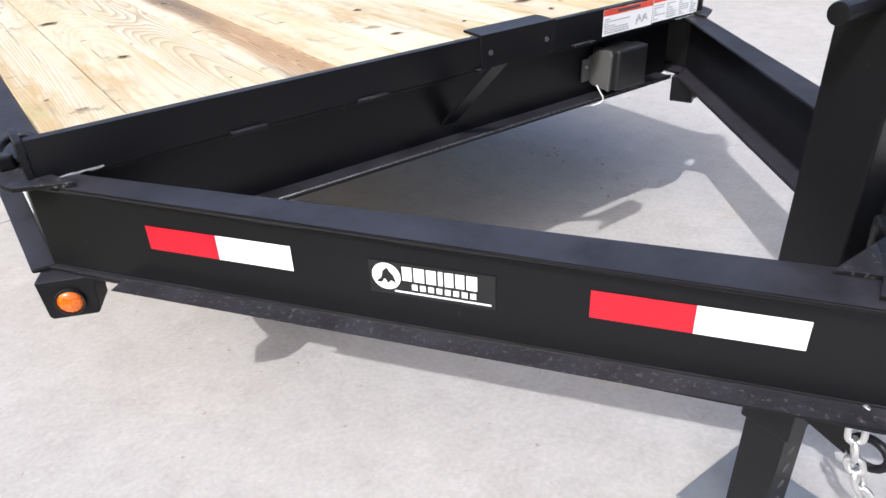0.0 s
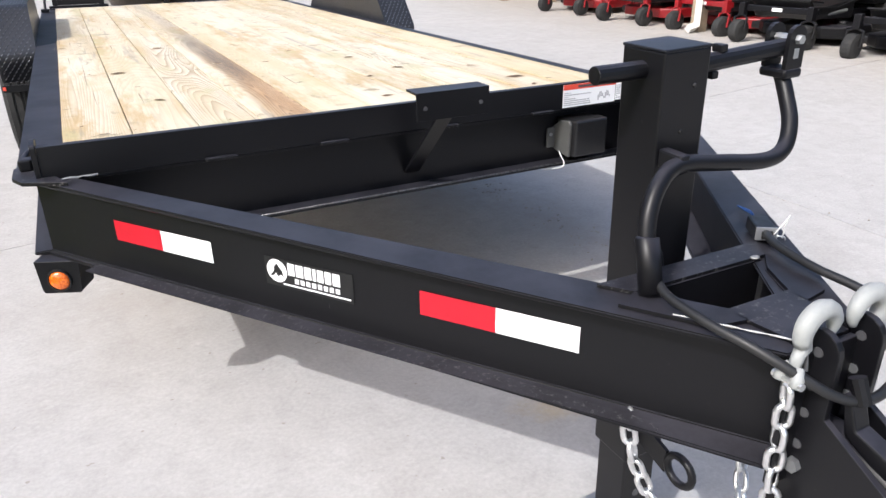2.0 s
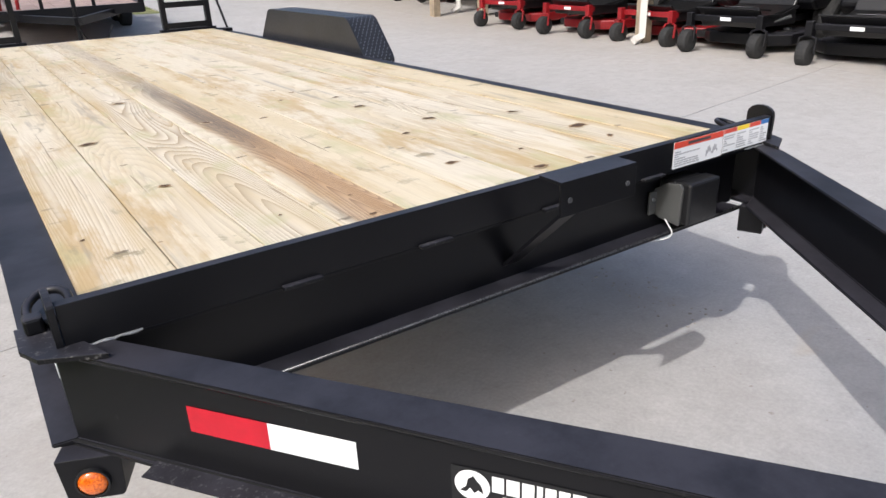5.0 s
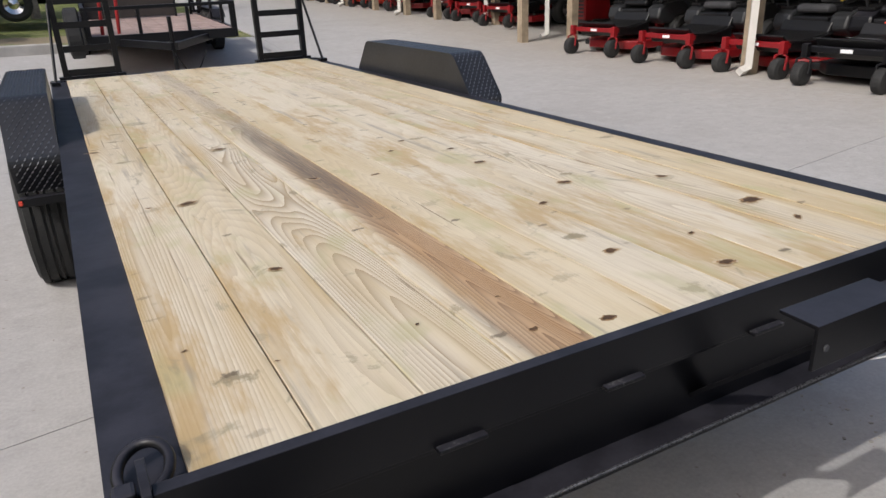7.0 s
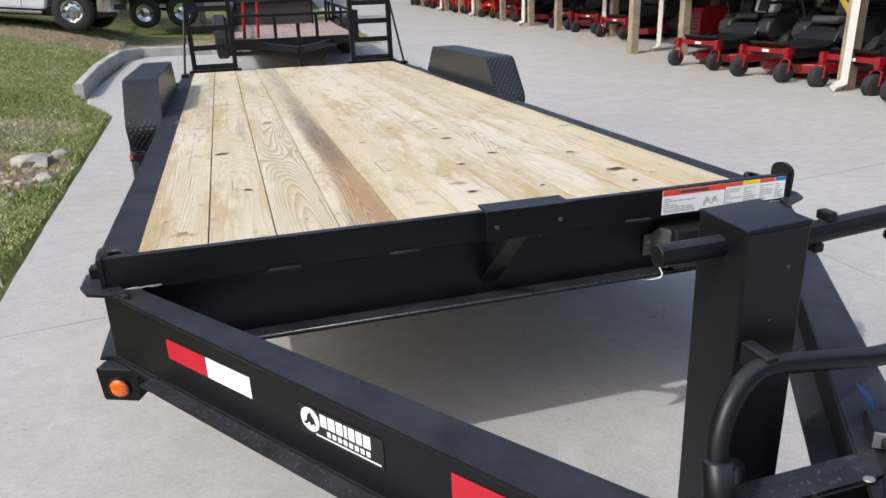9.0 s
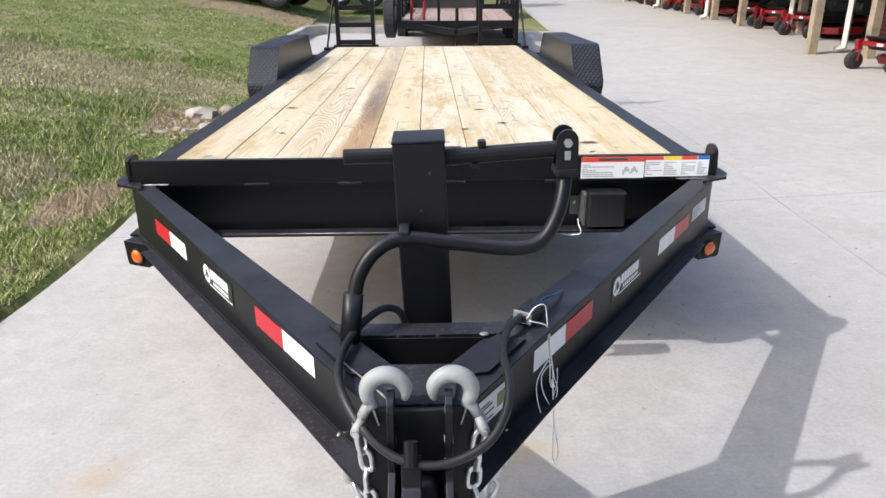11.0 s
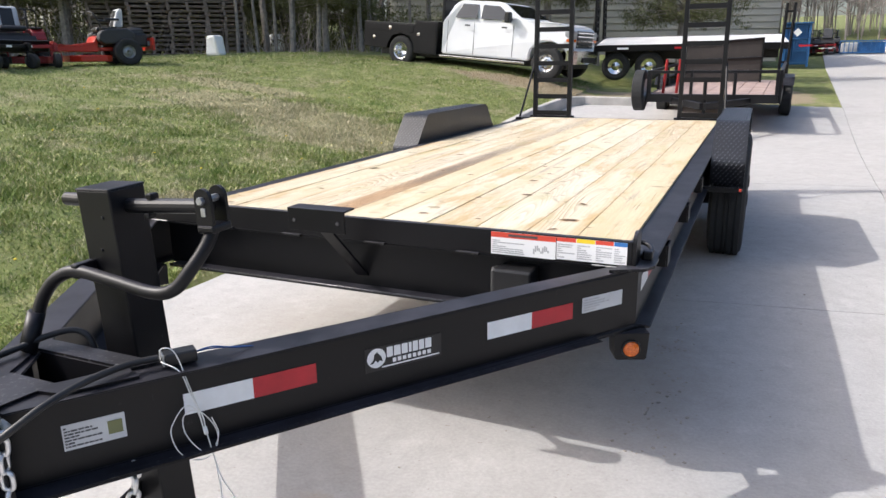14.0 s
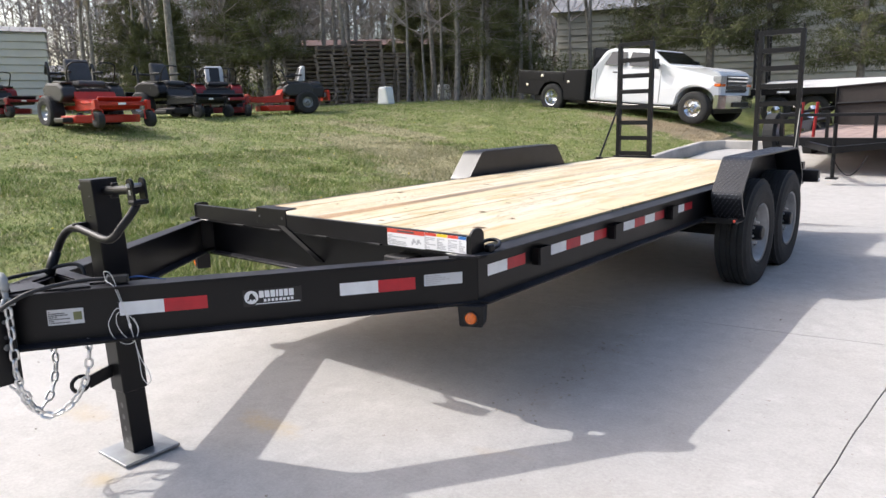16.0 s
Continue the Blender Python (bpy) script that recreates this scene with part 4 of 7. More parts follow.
part("weld_bead", tubed([Vector((-0.150 + 0.0095 * k + 0.0008 * math.sin(k * 1.7), -1.235 - 0.0135 * k, 0.7555)) for k in range(12)], [0.0016 + 0.0006 * math.sin(k * 2.9) for k in range(12)], 6), WELD, trailer, "bare grey weld line")
bm = bmesh.new()
bmesh.ops.create_icosphere(bm, subdivisions=2, radius=0.008)
bm.transform(Matrix.Translation((0.122, -1.152, 0.7565)) @ Matrix.Diagonal((1.2, 0.9, 0.35, 1)))
part("weld_spot", bm, WELD, trailer, "white primer spot", smooth=True)
part("nose_face", boxed((-0.088, -1.402, 0.53), (0.088, -1.39, 0.752), 0.002), BLACK, trailer)
# upright channel plates that carry the coupler
for sx in (-1, 1):
    top = [(-1.405 + 0.032 * math.cos(a), 0.757 + 0.032 * math.sin(a)) for a in [k * math.pi / 8 for k in range(9)]]
    ch = part("coupler_channel", outlined([(-1.545, 0.43), (-1.373, 0.43)] + top + [(-1.437, 0.66), (-1.545, 0.60)], "x", sx * 0.046 - 0.006, sx * 0.046 + 0.006, 0.0015), BLACK, trailer)
    # holes are discs: steel grey imitates daylight showing through, dark ones their shade
    for z in (0.755, 0.700, 0.655, 0.60):
        bm = spun([(-0.0075, 0.0), (-0.0075, 0.0075), (0.0075, 0.0075), (0.0075, 0.0)], "x", 14)
        bmesh.ops.translate(bm, vec=(sx * 0.046, -1.407, z), verts=bm.verts)
        part("bolt_hole", bm, STEEL if sx > 0 and 0.65 < z < 0.72 else INK, ch)
# ball coupler
def loft(rings):
    """A skin over closed rings of equal count."""
    bm = bmesh.new()
    vs = [[bm.verts.new(q) for q in r] for r in rings]
    n = len(vs[0])
    for a, b in zip(vs, vs[1:]):
        for k in range(n):
            bm.faces.new((a[k], a[(k + 1) % n], b[(k + 1) % n], b[k]))
    bm.faces.new(vs[0])
    bm.faces.new(vs[-1][::-1])
    bmesh.ops.recalc_face_normals(bm, faces=bm.faces)
    return bm


rings = []
for y, z, w, h in ((-1.38, 0.565, 0.036, 0.060), (-1.45, 0.570, 0.037, 0.062), (-1.52, 0.560, 0.035, 0.056), (-1.58, 0.540, 0.036, 0.046), (-1.63, 0.522, 0.044, 0.042), (-1.68, 0.512, 0.048, 0.042), (-1.72, 0.505, 0.040, 0.036), (-1.745, 0.50, 0.022, 0.022)):
    rings.append([(w * math.copysign(abs(math.cos(t)) ** 0.6, math.cos(t)), y, z + h * math.copysign(abs(math.sin(t)) ** 0.6, math.sin(t))) for t in [k * math.tau / 20 + 0.05 for k in range(20)]])
cp = part("coupler", loft(rings), BLACK, trailer, "black cast ball coupler", smooth=True)
part("latch", outlined([(-1.60, 0.585), (-1.50, 0.618), (-1.455, 0.640), (-1.440, 0.700), (-1.452, 0.704), (-1.470, 0.655), (-1.52, 0.640), (-1.60, 0.612)], "x", -0.030, 0.002, 0.003), BLACK, cp, "black latch lever")
part("latch_pin", tubed([(-0.014, -1.462, 0.690), (-0.014, -1.445, 0.725)], 0.012, 10), BLACK, cp)
part("lock_ring", tubed([(0.0, -1.675, 0.545), (0.0, -1.682, 0.575)], [0.030, 0.024], 16), BLACK, cp)
part("coupler_bolt", tubed([(-0.062, -1.41, 0.565), (0.062, -1.41, 0.565)], 0.012, 6), STEEL, cp)


# safety chains with hooks
def link_mesh(length=0.050, width=0.032, r=0.0052):
    a, b2 = (length - width) / 2, width / 2 - r
    pts = [(a + b2 * math.cos(t), b2 * math.sin(t), 0) for t in [(-0.5 + k / 6) * math.pi for k in range(7)]]
    pts += [(-a + b2 * math.cos(t), b2 * math.sin(t), 0) for t in [(0.5 + k / 6) * math.pi for k in range(7)]]
    bm = tubed(pts, r, 7, closed=True)
    for f in bm.faces:
        f.smooth = True
    me = bpy.data.meshes.new("link")
    bm.to_mesh(me)
    bm.free()
    me.materials.append(ZINC)
    return me


LINK = link_mesh()


def chain(pts, parent):
    path = curve_points(pts, 24)
    step, acc, k = 0.0385, 0.0, 0
    last = path[0]
    for q in path[1:]:
        seg = (q - last).length
        acc += seg
        if acc >= step:
            acc -= step
            d = (q - last).normalized()
            rot = d.to_track_quat("X", "Z").to_matrix().to_4x4() @ Matrix.Rotation(radians(45 + 90 * (k % 2)), 4, "X")
            ob = new("link", LINK)
            ob.parent = parent
            ob.matrix_basis = Matrix.Translation(q) @ rot
            k += 1
        last = q


def hook(parent, sx):
    """A forged slip hook with clevis and latch, hung over the top of its plate; drawn with the shank to +x."""
    c = Vector((0.052, -1.400, 0.787))
    pts, rad = [], []
    for k in range(19):
        a = radians(-42 + k * 250 / 18)
        pts.append(c + Vector((0.031 * math.cos(a), 0, 0.031 * math.sin(a))))
        rad.append(0.0115 + 0.0030 * math.sin(min(1.0, k / 15) * math.pi) if k < 16 else 0.0095 - 0.002 * (k - 16))
    shank = [Vector((0.096, -1.405, 0.738)), Vector((0.086, -1.402, 0.757))]
    bm = tubed([Vector((sx * p.x, p.y, p.z)) for p in shank + pts], [0.0085, 0.009] + rad, 10)
    h = part("slip_hook", bm, CAST, parent, "silver painted forged slip hook", smooth=True)
    bm = bmesh.new()
    for dy in (-0.013, 0.013):
        tube(bm, [Vector((sx * 0.093, -1.405 + dy * 0.6, 0.745)), Vector((sx * 0.100, -1.405 + dy, 0.731)), Vector((sx * 0.104, -1.405 + dy, 0.720))], [0.006, 0.0085, 0.0085], 8)
    part("clevis", bm, CAST, h, smooth=True)
    part("clevis_pin", tubed([(sx * 0.102, -1.428, 0.725), (sx * 0.102, -1.382, 0.725)], 0.0058, 10), ZINC, h)
    bm = sweep([(-0.005, -0.0015), (0.005, -0.0015), (0.005, 0.0015), (-0.005, 0.0015)], (sx * 0.078, -1.402, 0.772), (sx * 0.066, -1.402, 0.728), up=(1, 0, 0.2))
    part("hook_latch", bm, STEEL, h)
    return h


safety_l = part("safety_chain", tubed([(-0.100, -1.41, 0.716), (-0.100, -1.40, 0.716)], 0.004, 6), ZINC, trailer, "shiny zinc chain with slip hook")
safety_r = part("safety_chain", tubed([(0.100, -1.41, 0.716), (0.100, -1.40, 0.716)], 0.004, 6), ZINC, trailer, "shiny zinc chain with slip hook")
hook(safety_l, -1)
hook(safety_r, 1)
for sx, owner in ((-1, safety_l), (1, safety_r)):
    chain([(sx * a, b2, c2) for a, b2, c2 in ((0.101, -1.405, 0.735), (0.090, -1.402, 0.665), (0.084, -1.40, 0.57), (0.072, -1.40, 0.47), (0.035, -1.37, 0.376), (0.025, -1.33, 0.292), (0.055, -1.29, 0.272), (0.092, -1.235, 0.312), (0.13, -1.195, 0.40), (0.158, -1.185, 0.49), (0.165, -1.185, 0.55))], owner)
part("chain_ring", tubed([(0.0, -1.165 - 0.032 * math.cos(t), 0.338 + 0.03 * math.sin(t)) for t in [k * math.tau / 16 for k in range(16)]], 0.008, 8, closed=True), BLACK, trailer, smooth=True)
part("chain_tab", sweep([(-0.004, -0.025), (0.004, -0.025), (0.004, 0.025), (-0.004, 0.025)], (0.0, -1.13, 0.335), (0.005, -0.98, 0.372)), BLACK, trailer)
part("leg_pin", tubed([(-0.055, -0.96, 0.50), (-0.055, -0.96, 0.42)], 0.02, 10), BLACK, trailer)

# wiring along the tongue
part("loom", tubed(curve_points([(0.226, -1.060, 0.766), (0.200, -1.105, 0.770), (0.165, -1.165, 0.772), (0.148, -1.25, 0.770), (0.150, -1.34, 0.764), (0.138, -1.40, 0.742), (0.105, -1.438, 0.712), (0.05, -1.455, 0.692), (0.0, -1.458, 0.690), (-0.05, -1.445, 0.704), (-0.095, -1.415, 0.735), (-0.128, -1.36, 0.760), (-0.142, -1.29, 0.768), (-0.135, -1.20, 0.772), (-0.105, -1.14, 0.786), (-0.07, -1.10, 0.790), (-0.04, -1.085, 0.768), (-0.025, -1.082, 0.70)], 6), 0.0076, 9), CABLE, trailer, smooth=True)
for k in range(2):
    part("blue_wire", tubed(curve_points([(0.240, -1.050, 0.768), (0.262, -1.020, 0.768 + 0.004 * k), (0.285 + 0.006 * k, -0.985, 0.761), (0.312, -0.945, 0.752)], 6), 0.0016, 6), WIRE_BLUE, trailer, smooth=True)
sw = part("breakaway_switch", boxed((-0.019, -0.034, 0), (0.019, 0.034, 0.028), 0.004), PLASTIC_BLACK, trailer, "black breakaway switch with a looped white cord")
sw.matrix_basis = Matrix.Translation((0.222, -1.078, 0.752)) @ Matrix.Rotation(radians(-35), 4, "Z")
part("switch_plate", boxed((-0.020, -0.038, 0.004), (0.020, -0.034, 0.030), 0.001), STEEL, sw)
part("switch_pin", boxed((-0.010, -0.044, 0.008), (0.010, -0.038, 0.024), 0.002), PLASTIC_BLACK, sw)
on_beam = lambda s, z, out=0.026: along_tongue(s, 1, out, z)
part("pull_cord", tubed(curve_points([(0.208, -1.118, 0.770), (0.222, -1.128, 0.800)] + [on_beam(s, z) for s, z in ((1.31, 0.801), (1.297, 0.774), (1.283, 0.714), (1.270, 0.658), (1.262, 0.60))], 6), 0.0013, 6), WIRE_WHITE, trailer, "looped white cord", smooth=True)
ring = [on_beam(s, z, 0.024 + 0.008 * (k % 3) / 2) for k, (s, z) in enumerate(((1.262, 0.60), (1.272, 0.649), (1.296, 0.668), (1.320, 0.636), (1.330, 0.609), (1.318, 0.564), (1.286, 0.532), (1.256, 0.534), (1.236, 0.566), (1.238, 0.600), (1.262, 0.641), (1.286, 0.655), (1.302, 0.636), (1.300, 0.600), (1.276, 0.558), (1.250, 0.542), (1.232, 0.582), (1.244, 0.628)))]
part("pull_cord", tubed(curve_points(ring, 5), 0.0013, 5), WIRE_WHITE, trailer, "looped white cord", smooth=True)
tail = [(0.213, -1.122, 0.768)] + [on_beam(s, z, 0.030) for s, z in ((1.298, 0.748), (1.281, 0.690), (1.262, 0.634), (1.258, 0.597), (1.246, 0.524), (1.234, 0.469), (1.214, 0.420), (1.208, 0.385), (1.222, 0.372), (1.238, 0.405), (1.240, 0.455), (1.246, 0.524))]
part("pull_cord", tubed(curve_points(tail, 6), 0.0015, 6), WIRE_WHITE, trailer, "looped white cord", smooth=True)
part("cord_knot", tubed([on_beam(1.260, 0.606, 0.028), on_beam(1.258, 0.590, 0.030)], 0.005, 7), WIRE_WHITE, trailer, smooth=True)


# ---------------------------------------------------------------- fenders, wheels, ramps
def rounded(pts, r, n=5):
    """An open outline with its inner corners turned into arcs."""
    out = [pts[0]]
    for a, b, c in zip(pts, pts[1:], pts[2:]):
        a, b, c = Vector(a), Vector(b), Vector(c)
        p, q = b + (a - b).normalized() * r, b + (c - b).normalized() * r
        for k in range(n + 1):
            t = k / n
            out.append(tuple(p * (1 - t) ** 2 + b * 2 * t * (1 - t) + q * t * t))
    return out + [pts[-1]]


def fender(sx):
    """A folded tread-plate fender: flat top, sloped faces, their feet tucked in towards the wheels."""
    outer = rounded([(2.815, 0.565), (2.728, 0.72), (2.955, 0.974), (4.275, 0.974), (4.495, 0.72), (4.415, 0.565)], 0.045)
    mid = Vector((3.62, 0.70))
    inner = [tuple(Vector(q) + (mid - Vector(q)).normalized() * 0.006) for q in outer]
    xi, xo = 1.07, 1.268
    f = part("fender", outlined(outer + inner[::-1], "x", sx * xi, sx * xo), FENDER, trailer, "charcoal diamond-plate fender", smooth=False)
    part("inner_panel", outlined(outer, "x", sx * (xi - 0.004), sx * xi), FENDER, f)
    lip = [tuple(Vector(q) + (mid - Vector(q)).normalized() * 0.022) for q in outer]
    part("outer_lip", outlined(outer + lip[::-1], "x", sx * xo, sx * (xo + 0.006)), FENDER, f)
    # raised tread bars in staggered rows, turned to and fro, along the sheet
    bm = bmesh.new()
    run, k = 0.0, 0
    pitch = 0.030
    for a, b in zip(outer, outer[1:]):
        a, b = Vector((0, *a)), Vector((0, *b))
        d = b - a
        ln = d.length
        d.normalize()
        nrm = Vector((0, -d.z, d.y))
        while run < ln:
            for i in range(7):
                x = xi + 0.016 + i * 0.030 + (0.015 if k % 2 else 0)
                if x > xo - 0.008:
                    continue
                c = Vector((sx * x, 0, 0)) + a + d * run
                tilt = 0.9
                u = Vector((math.cos(tilt), 0, 0)) + d * math.sin(tilt)
                w = nrm.cross(u)
                q = [c + u * 0.0105, c + w * 0.0036, c - u * 0.0105, c - w * 0.0036]
                top = [bm.verts.new(c + u * 0.006 + nrm * 0.0026), bm.verts.new(c - u * 0.006 + nrm * 0.0026)]
                vs = [bm.verts.new(e + nrm * 0.0001) for e in q]
                for face in ((vs[0], vs[1], top[0]), (vs[1], top[1], top[0]), (vs[1], vs[2], top[1]), (vs[2], vs[3], top[1]), (vs[3], top[0], top[1]), (vs[3], vs[0], top[0])):
                    bm.faces.new(face)
            run += pitch * 0.75
            k += 1
        run -= ln
    bmesh.ops.recalc_face_normals(bm, faces=bm.faces)
    part("tread_pattern", bm, TREAD, f)["kind"] = "stuff"
    part("fender_step", outlined([(2.66, 0.535), (2.83, 0.535), (2.83, 0.543), (2.668, 0.543), (2.668, 0.572), (2.66, 0.572)], "x", sx * 1.03, sx * 1.27, 0.001), BLACK, f)
    part("fender_lamp", boxed((sx * 1.252, 2.650, 0.548), (sx * 1.268, 2.660, 0.566), 0.002), RED_PRINT, f)


def tyre_mesh():
    R, hw = 0.40, 0.112
    prof = [(-hw + 0.012, 0.215), (-hw, 0.25), (-hw - 0.006, 0.31), (-hw + 0.002, 0.365), (-hw + 0.018, 0.384)]
    tread = []
    for a, b2 in ((-0.094, -0.062), (-0.052, -0.018), (-0.008, 0.008), (0.018, 0.052), (0.062, 0.094)):
        tread += [(a, R - 0.010), (a + 0.002, R), (b2 - 0.002, R), (b2, R - 0.010)]
    prof = prof + tread + [(-a, r) for a, r in prof[::-1]]
    bm = spun(prof + [], "x", 48)
    return bm


TYRE = None


def trailer_wheel(sx, y):
    global TYRE
    bm = tyre_mesh()
    bm.transform(Matrix.Translation((sx * 1.182, y, 0.40)))
    w = part("wheel_tyre", bm, RUBBER, trailer, "black ribbed trailer tyre")
    prof = [(0.105, 0.218), (0.108, 0.222), (0.100, 0.205), (0.060, 0.195), (0.030, 0.165), (0.045, 0.12), (0.060, 0.085), (0.062, 0.0)]
    bm = spun([(sx * a, r) for a, r in prof], "x", 36)
    bm.transform(Matrix.Translation((sx * 1.182, y, 0.40)))
    part("rim", bm, RIM, w, "dull silver steel wheel rim", smooth=True)
    for k in range(8):
        a = k * math.tau / 8
        bm = spun([(sx * 0.045, 0.018), (sx * 0.0465, 0.018), (sx * 0.0465, 0.0)], "x", 10)
        bm.transform(Matrix.Translation((sx * 1.182, y + 0.148 * math.cos(a), 0.40 + 0.148 * math.sin(a))))
        part("rim_hole", bm, INK, w)
        bm = spun([(sx * 0.06, 0.010), (sx * 0.082, 0.009), (sx * 0.082, 0.0)], "x", 6)
        bm.transform(Matrix.Translation((sx * 1.182, y + 0.082 * math.cos(a + 0.2), 0.40 + 0.082 * math.sin(a + 0.2))))
        part("lug_nut", bm, ZINC, w)
    bm = spun([(sx * 0.06, 0.058), (sx * 0.115, 0.055), (sx * 0.125, 0.045), (sx * 0.127, 0.0)], "x", 20)
    bm.transform(Matrix.Translation((sx * 1.182, y, 0.40)))
    part("hub", bm, BLACK, w)
    part("axle", tubed([(sx * 0.0, y, 0.40), (sx * 1.1, y, 0.40)], 0.045, 12), BLACK, trailer)


for sx in (-1, 1):
    fender(sx)
    for y in (3.21, 4.05):
        trailer_wheel(sx, y)


def ramp_frame(x0, x1, sx):
    """A stand-up loading ramp: two rails, rungs of angle, a brace and its foot."""
    y, z0, z1, lean = REAR_Y + 0.10, 0.775, 2.06, 0.05
    r = part("ramp_rail", boxed((x0, y - 0.03, z0), (x0 + 0.042, y + 0.03, z1), 0.003), BLACK, trailer, "black steel ladder ramp standing upright")
    part("ramp_rail", boxed((x1 - 0.042, y - 0.03, z0), (x1, y + 0.03, z1), 0.003), BLACK, r)
    for k in range(8):
        z = z0 + 0.015 + k * (z1 - z0 - 0.06) / 7
        part("rung", outlined([(y - 0.03, z), (y + 0.03, z), (y + 0.03, z + 0.007), (y - 0.022, z + 0.007), (y - 0.022, z + 0.048), (y - 0.03, z + 0.048)], "x", x0 + 0.042, x1 - 0.042, 0.001), BLACK, r)
    part("ramp_brace", tubed([(sx * 1.03, y - 0.32, 0.775), (x0 if sx < 0 else x1, y, 1.32)], 0.011, 8), BLACK, r)
    part("brace_foot", boxed((sx * 1.0, y - 0.36, 0.76), (sx * 1.06, y - 0.28, 0.785), 0.002), BLACK, r)
    part("ramp_hinge", boxed((x0 - 0.03, y - 0.04, 0.755), (x1 + 0.03, y + 0.03, 0.785), 0.003), BLACK, r)
    for z in (z1 - 0.02,):
        part("ramp_tip", tubed([(x0 + 0.02, y, z1), (x0 + 0.02, y, z1 + 0.045)], 0.008, 8), BLACK, r)
        part("ramp_tip", tubed([(x1 - 0.02, y, z1), (x1 - 0.02, y, z1 + 0.045)], 0.008, 8), BLACK, r)


for sx in (-1, 1):
    lb = part("tail_lamp_box", boxed((sx * 1.08, 5.28, 0.585), (sx * 1.24, 5.38, 0.70), 0.004), BLACK, trailer)
    part("tail_lamp", boxed((sx * 1.10, 5.38, 0.605), (sx * 1.22, 5.386, 0.68), 0.003), RED_PRINT, lb)
    part("reflector_strip", boxed((sx * 1.2405, 5.30, 0.60), (sx * 1.242, 5.36, 0.62)), WHITE_TAPE, lb)
ramp_frame(-0.97, -0.55, -1)
ramp_frame(0.56, 0.99, 1)

# ---------------------------------------------------------------- yard materials
BARK = simple("grey_bark", (0.23, 0.205, 0.18), 0.9, 0.0, 0.35, 9, 50, 0.5)
TWIG = simple("bare_twigs", (0.31, 0.27, 0.25), 0.9, 0.0, 0.3, 3, 30, 0.0)
CEDAR = simple("cedar_needles", (0.125, 0.13, 0.062), 0.85, 0.0, 0.6, 3, 18, 0.0, 0.08)
SIDING = simple("cream_metal_siding", (0.36, 0.34, 0.29), 0.55, 0.0, 0.1, 0.8, 30, 0.05)
SIDING_PALE = simple("cream_shed_siding", (0.62, 0.59, 0.52), 0.55, 0.0, 0.1, 0.8, 30, 0.05)
SIDING_GREY = simple("grey_metal_siding", (0.20, 0.20, 0.205), 0.5, 0.0, 0.1, 0.8, 30, 0.05)
ROOF_GREY = simple("weathered_roof_metal", (0.20, 0.20, 0.21), 0.65, 0.0, 0.2, 1.5, 20, 0.05)
RUST_ROOF = simple("rusty_red_roof", (0.085, 0.042, 0.036), 0.75, 0.0, 0.5, 2, 25, 0.1)
POST_WOOD = simple("weathered_post_wood", (0.30, 0.24, 0.17), 0.85, 0.0, 0.3, 5, 40, 0.4)
SPOUT_WHITE = simple("white_gutter_metal", (0.62, 0.60, 0.56), 0.45, 0.0, 0.08, 4, 40, 0.05)
# near-black boards: shade inside the open sheds is put into the colour
BARN_SHADED = simple("shaded_barn_boards", (0.07, 0.06, 0.05), 0.9, 0.0, 0.3, 2, 20, 0.3)
MOWER_RED = simple("red_enamel", (0.22, 0.007, 0.010), 0.35, 0.0, 0.12)
MOWER_ORANGE = simple("orange_enamel", (0.44, 0.024, 0.010), 0.35, 0.0, 0.12)
MOWER_GREY = simple("dark_grey_plastic", (0.022, 0.023, 0.025), 0.5, 0.0, 0.2)
SEAT_GREY = simple("grey_vinyl", (0.05, 0.05, 0.054), 0.6, 0.0, 0.2)
SEAT_WHITE = simple("white_plastic_cover", (0.50, 0.50, 0.50), 0.5, 0.0, 0.1)
TAG_YELLOW = simple("yellow_tag", (0.55, 0.40, 0.05), 0.5, 0.0, 0.1)
TRUCK_WHITE = simple("white_car_paint", (0.74, 0.75, 0.76), 0.22, 0.0, 0.03, 2, 60, 0.0)
GLASS_DARK = simple("tinted_glass", (0.015, 0.018, 0.02), 0.06, 0.0, 0.1, 2, 30, 0.0, 0.8)
CHROME = simple("chrome", (0.7, 0.7, 0.7), 0.15, 1.0, 0.05)
BRICK_RED = simple("red_work_paint", (0.30, 0.012, 0.014), 0.4)
BLUE_PAINT = simple("blue_work_paint", (0.025, 0.12, 0.30), 0.5, 0.0, 0.25, 3)
GREY_DECK = simple("white_trailer_deck", (0.62, 0.61, 0.59), 0.6, 0.0, 0.1, 2, 30)
RUST_WOOD = simple("reddish_old_boards", (0.34, 0.25, 0.22), 0.85, 0.0, 0.25, 4, 40, 0.3)
PALLET_WOOD = simple("grey_brown_pallet_wood", (0.20, 0.16, 0.13), 0.9, 0.0, 0.4, 6, 40, 0.3)
PALLET_TAN = simple("tan_deck_boards", (0.42, 0.33, 0.20), 0.8, 0.0, 0.25, 5, 40, 0.2)
STONE = simple("pale_limestone", (0.34, 0.31, 0.27), 0.85, 0.0, 0.25, 5, 40, 0.5)
KERB = simple("kerb_concrete", (0.42, 0.40, 0.37), 0.85, 0.0, 0.2, 3, 50, 0.3)
FLOWER = simple("dandelion_yellow", (0.75, 0.55, 0.02), 0.7, 0.0, 0.1)
LEAF_BROWN = simple("fallen_leaves", (0.20, 0.13, 0.07), 0.9, 0.0, 0.3)

rnd = random.Random(7)


